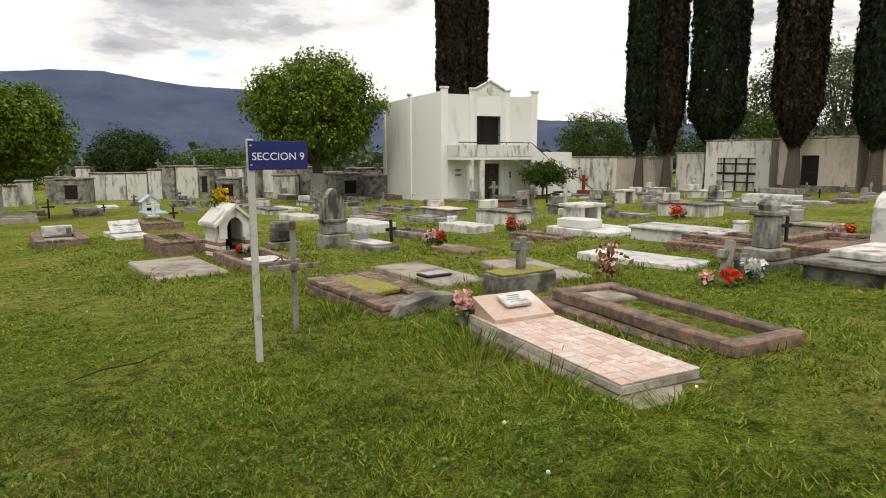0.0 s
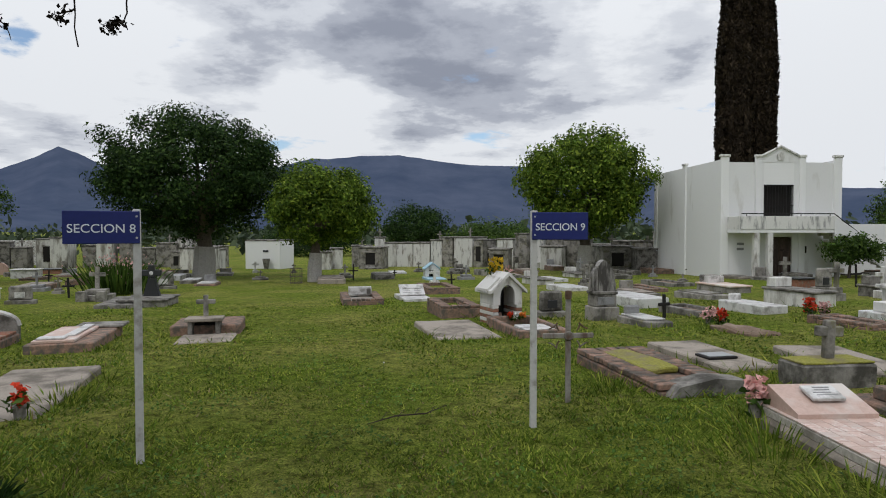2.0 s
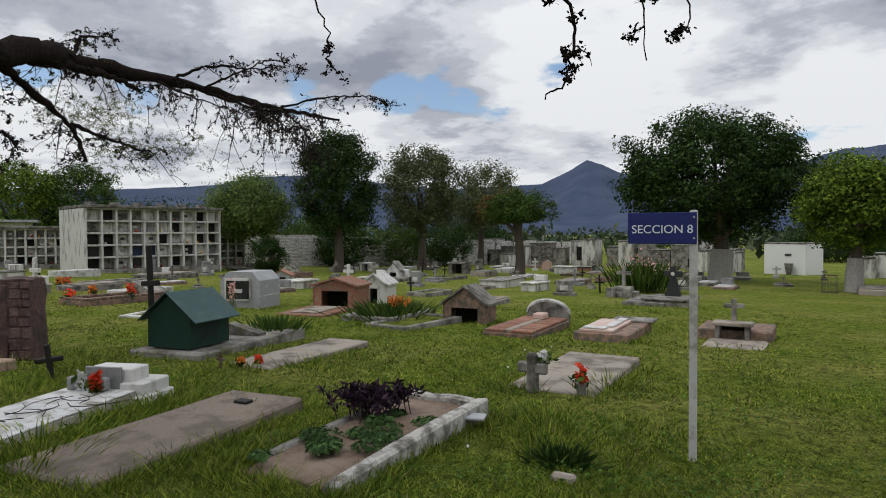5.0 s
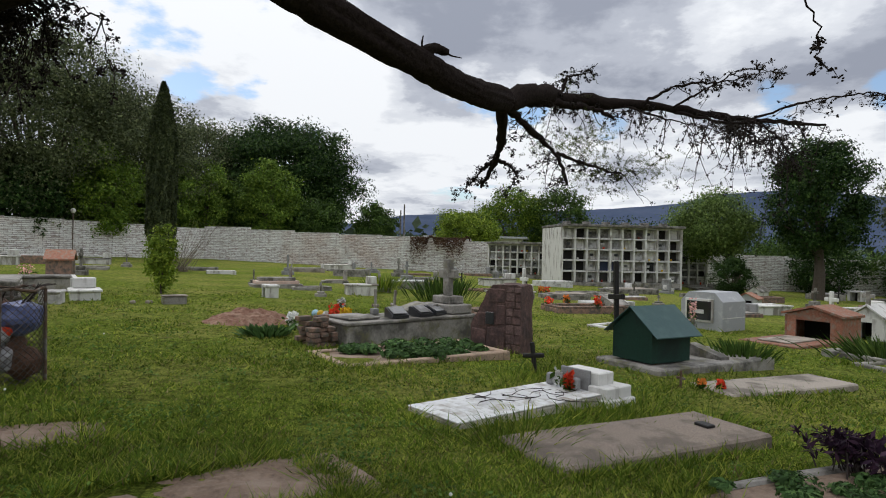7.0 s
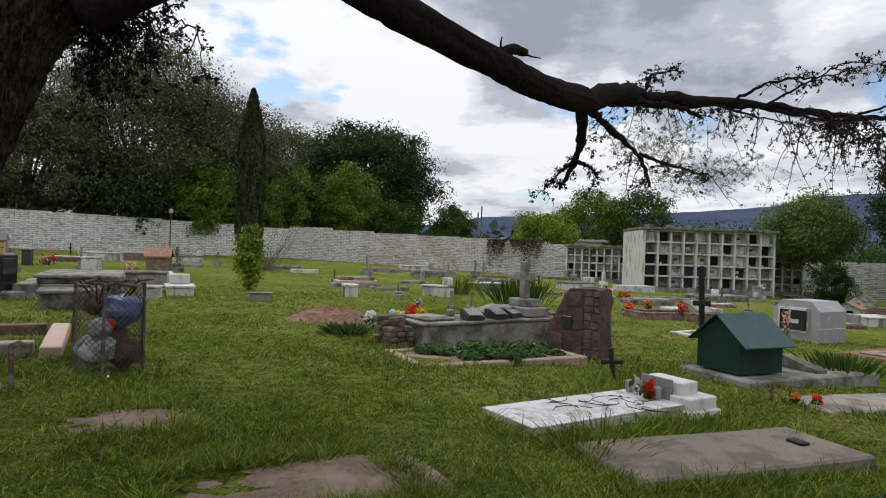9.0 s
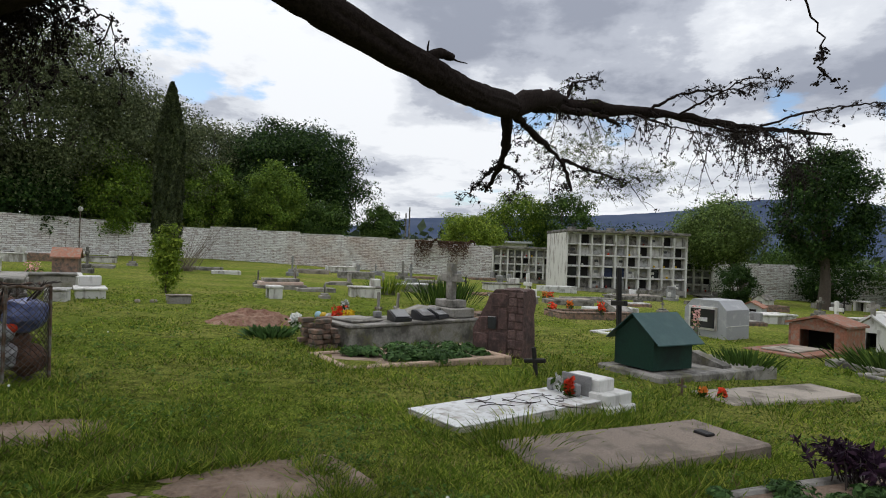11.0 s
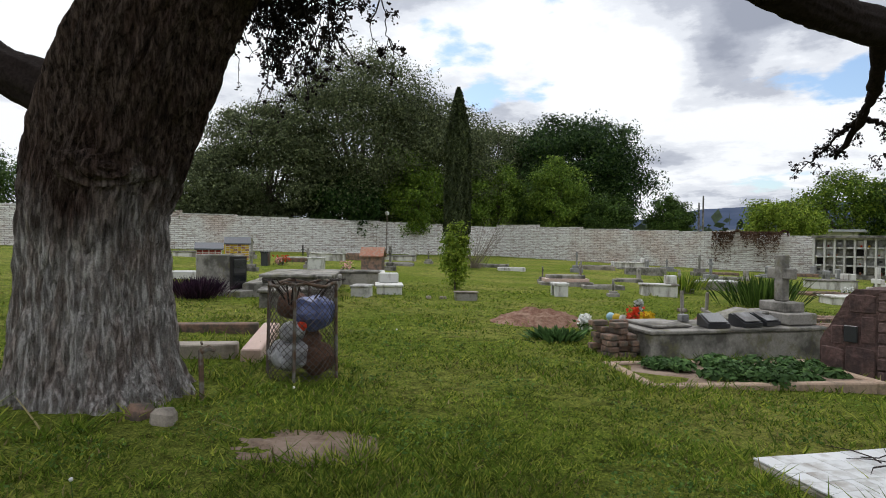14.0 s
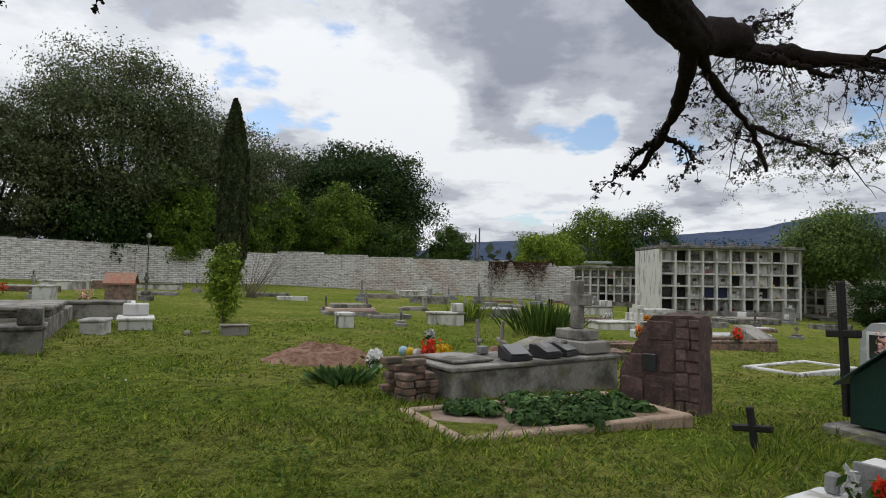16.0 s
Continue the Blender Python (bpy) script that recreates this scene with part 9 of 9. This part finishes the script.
def grass():
    rg = np.random.default_rng(2)

    def lawn(n, near, far):
        """Places on the lawn round the walk, thinning out with distance."""
        k = rg.uniform(0, 1, n)
        r = (near ** -0.25 + k * (far ** -0.25 - near ** -0.25)) ** -4
        a = np.radians(rg.uniform(28, 252, n))
        f = rg.uniform(0, 1, n) ** 1.5
        return np.stack([1.1 - 2.6 * f + r * np.cos(a), 1.7 - 1.0 * f + r * np.sin(a)], 1), r

    # tufts of blades that lean outwards from a common foot
    foot, dist = lawn(78000, 1.3, 20.0)
    keep = ~on_graves(foot, 0.01)
    foot, dist = foot[keep], dist[keep]
    f = np.array([noise.noise((x * 0.8, y * 0.8, 4.0)) for x, y in foot])
    g = np.array([noise.noise((x * 0.23, y * 0.23, 9.0)) for x, y in foot])
    k = np.array([noise.noise((x * 3.1, y * 3.1, 2.0)) for x, y in foot])
    dense = rg.uniform(0, 1, len(foot)) < np.clip(0.85 + 1.1 * f + 0.6 * k, 0.2, 1)
    foot, dist, f, g, k = foot[dense], dist[dense], f[dense], g[dense], k[dense]
    edge = on_graves(foot, 0.16)
    lane = (np.abs((foot[:, 0] + 0.3) * 0.92 + (foot[:, 1] - 6.3) * 0.39) < 1.1) & (foot[:, 1] > 4)
    tall = 0.024 + 0.026 * np.clip(f + 0.25, 0, 1) + 0.022 * np.clip(k, 0, 1) + 0.012 * np.clip(g, 0, 1)
    tall = np.where(lane, tall * 0.6, tall) * rg.uniform(0.6, 1.4, len(foot)) + edge * rg.uniform(0.01, 0.09, len(foot))
    per = 8
    n = len(foot) * per
    spread = (0.012 + 0.005 * dist) * 1.3
    off = rg.normal(size=(n, 2))
    p = np.repeat(foot, per, 0) + off * np.repeat(spread, per)[:, None]
    h = np.repeat(tall, per) * rg.uniform(0.45, 1.35, n)
    b = np.concatenate([p, np.repeat(ground_z(foot), per)[:, None]], 1)
    lean = (off * 0.45 + rg.normal(size=(n, 2)) * 0.6) * h[:, None]
    t = b + np.concatenate([lean, h[:, None] * 0.9], 1)
    a = rg.uniform(0, 2 * np.pi, n)
    w = rg.uniform(0.0018, 0.004, n) * (0.8 + 0.24 * np.repeat(dist, per))
    s = np.stack([np.cos(a) * w, np.sin(a) * w, np.zeros(n)], 1)
    m = b * 0.45 + t * 0.55
    blade = np.stack([b - s, b + s, m + s * 0.9, t], 1)
    dry = rg.uniform(0, 1, n) < 0.055 + 0.05 * np.repeat(lane, per)
    tagged(new("lawn_grass", quick_mesh("lawn_grass", blade[~dry], 4, grass_blade)), "short uneven green lawn grass with longer tufts at the graves", "grass", kind="stuff")
    tagged(new("dry_grass", quick_mesh("dry_grass", blade[dry], 4, dry_blade)), "dry straw-coloured blades among the green lawn grass", "grass", kind="stuff")
    # flat clover and broad weeds in loose patches
    q, d2 = lawn(90000, 1.3, 13.0)
    patch = np.array([noise.noise((x * 1.3, y * 1.3, 21.0)) + 0.5 * noise.noise((x * 4, y * 4, 3.0)) for x, y in q])
    keep = (patch > 0.12) & ~on_graves(q, 0.02)
    q, d2 = q[keep], d2[keep]
    c = np.concatenate([q, (ground_z(q) + rg.uniform(0.012, 0.045, len(q)))[:, None]], 1)
    up = np.tile(np.array([0.0, 0.0, 1.0]), (len(q), 1))
    size = (0.014 + 0.0016 * d2)[:, None]
    tagged(new("clover", quick_mesh("clover", leaves(c, size, rg, 1.3, facing=up, loose=0.5), 4, clover_leaf)), "low clover and broad-leaved weeds in the lawn", "clover", kind="stuff")
    # broad long leaves round some slabs
    for i, (x, y) in enumerate(((-4.9, 2.3), (-5.3, 3.1), (-4.3, 1.9), (-5.0, 3.6), (2.9, 6.7), (2.75, 6.2), (-2.5, 5.0), (-2.9, 5.5), (-8.3, 2.7), (-7.6, 2.9), (-3.6, 7.3), (3.0, 5.5), (1.9, 8.3), (-6.4, 4.9), (-10.3, 2.4), (-5.15, 2.55), (-5.35, 2.85), (-5.5, 3.2), (-4.75, 2.0), (-4.2, 1.75), (-5.2, 3.75), (-7.3, 2.3), (-6.9, 1.9))):
        plant("grass_tuft", x, y, 90, 0.36, 0.15, grass_blade, "tuft of long green grass beside a grave", size=0.012, seed=100 + i)
    c = lawn(40, 3.2, 9.0)[0]
    for x, y in c[~on_graves(c, 0.05)][:16]:
        high = float(rg.uniform(0.07, 0.16))
        d = thing("dandelion", float(x), float(y), 0, "white dandelion seed head in the lawn", "flower", "dandelions")
        part("stalk", rod((0, 0, 0), (0.01, 0, high), 0.002, seg=4), weed_leaf, d)
        bm = bmesh.new()
        bmesh.ops.create_icosphere(bm, subdivisions=2, radius=0.011)
        bm.transform(Matrix.Translation((0.01, 0, high + 0.008)))
        part("seed_head", bm, petal["white"], d)


grass()
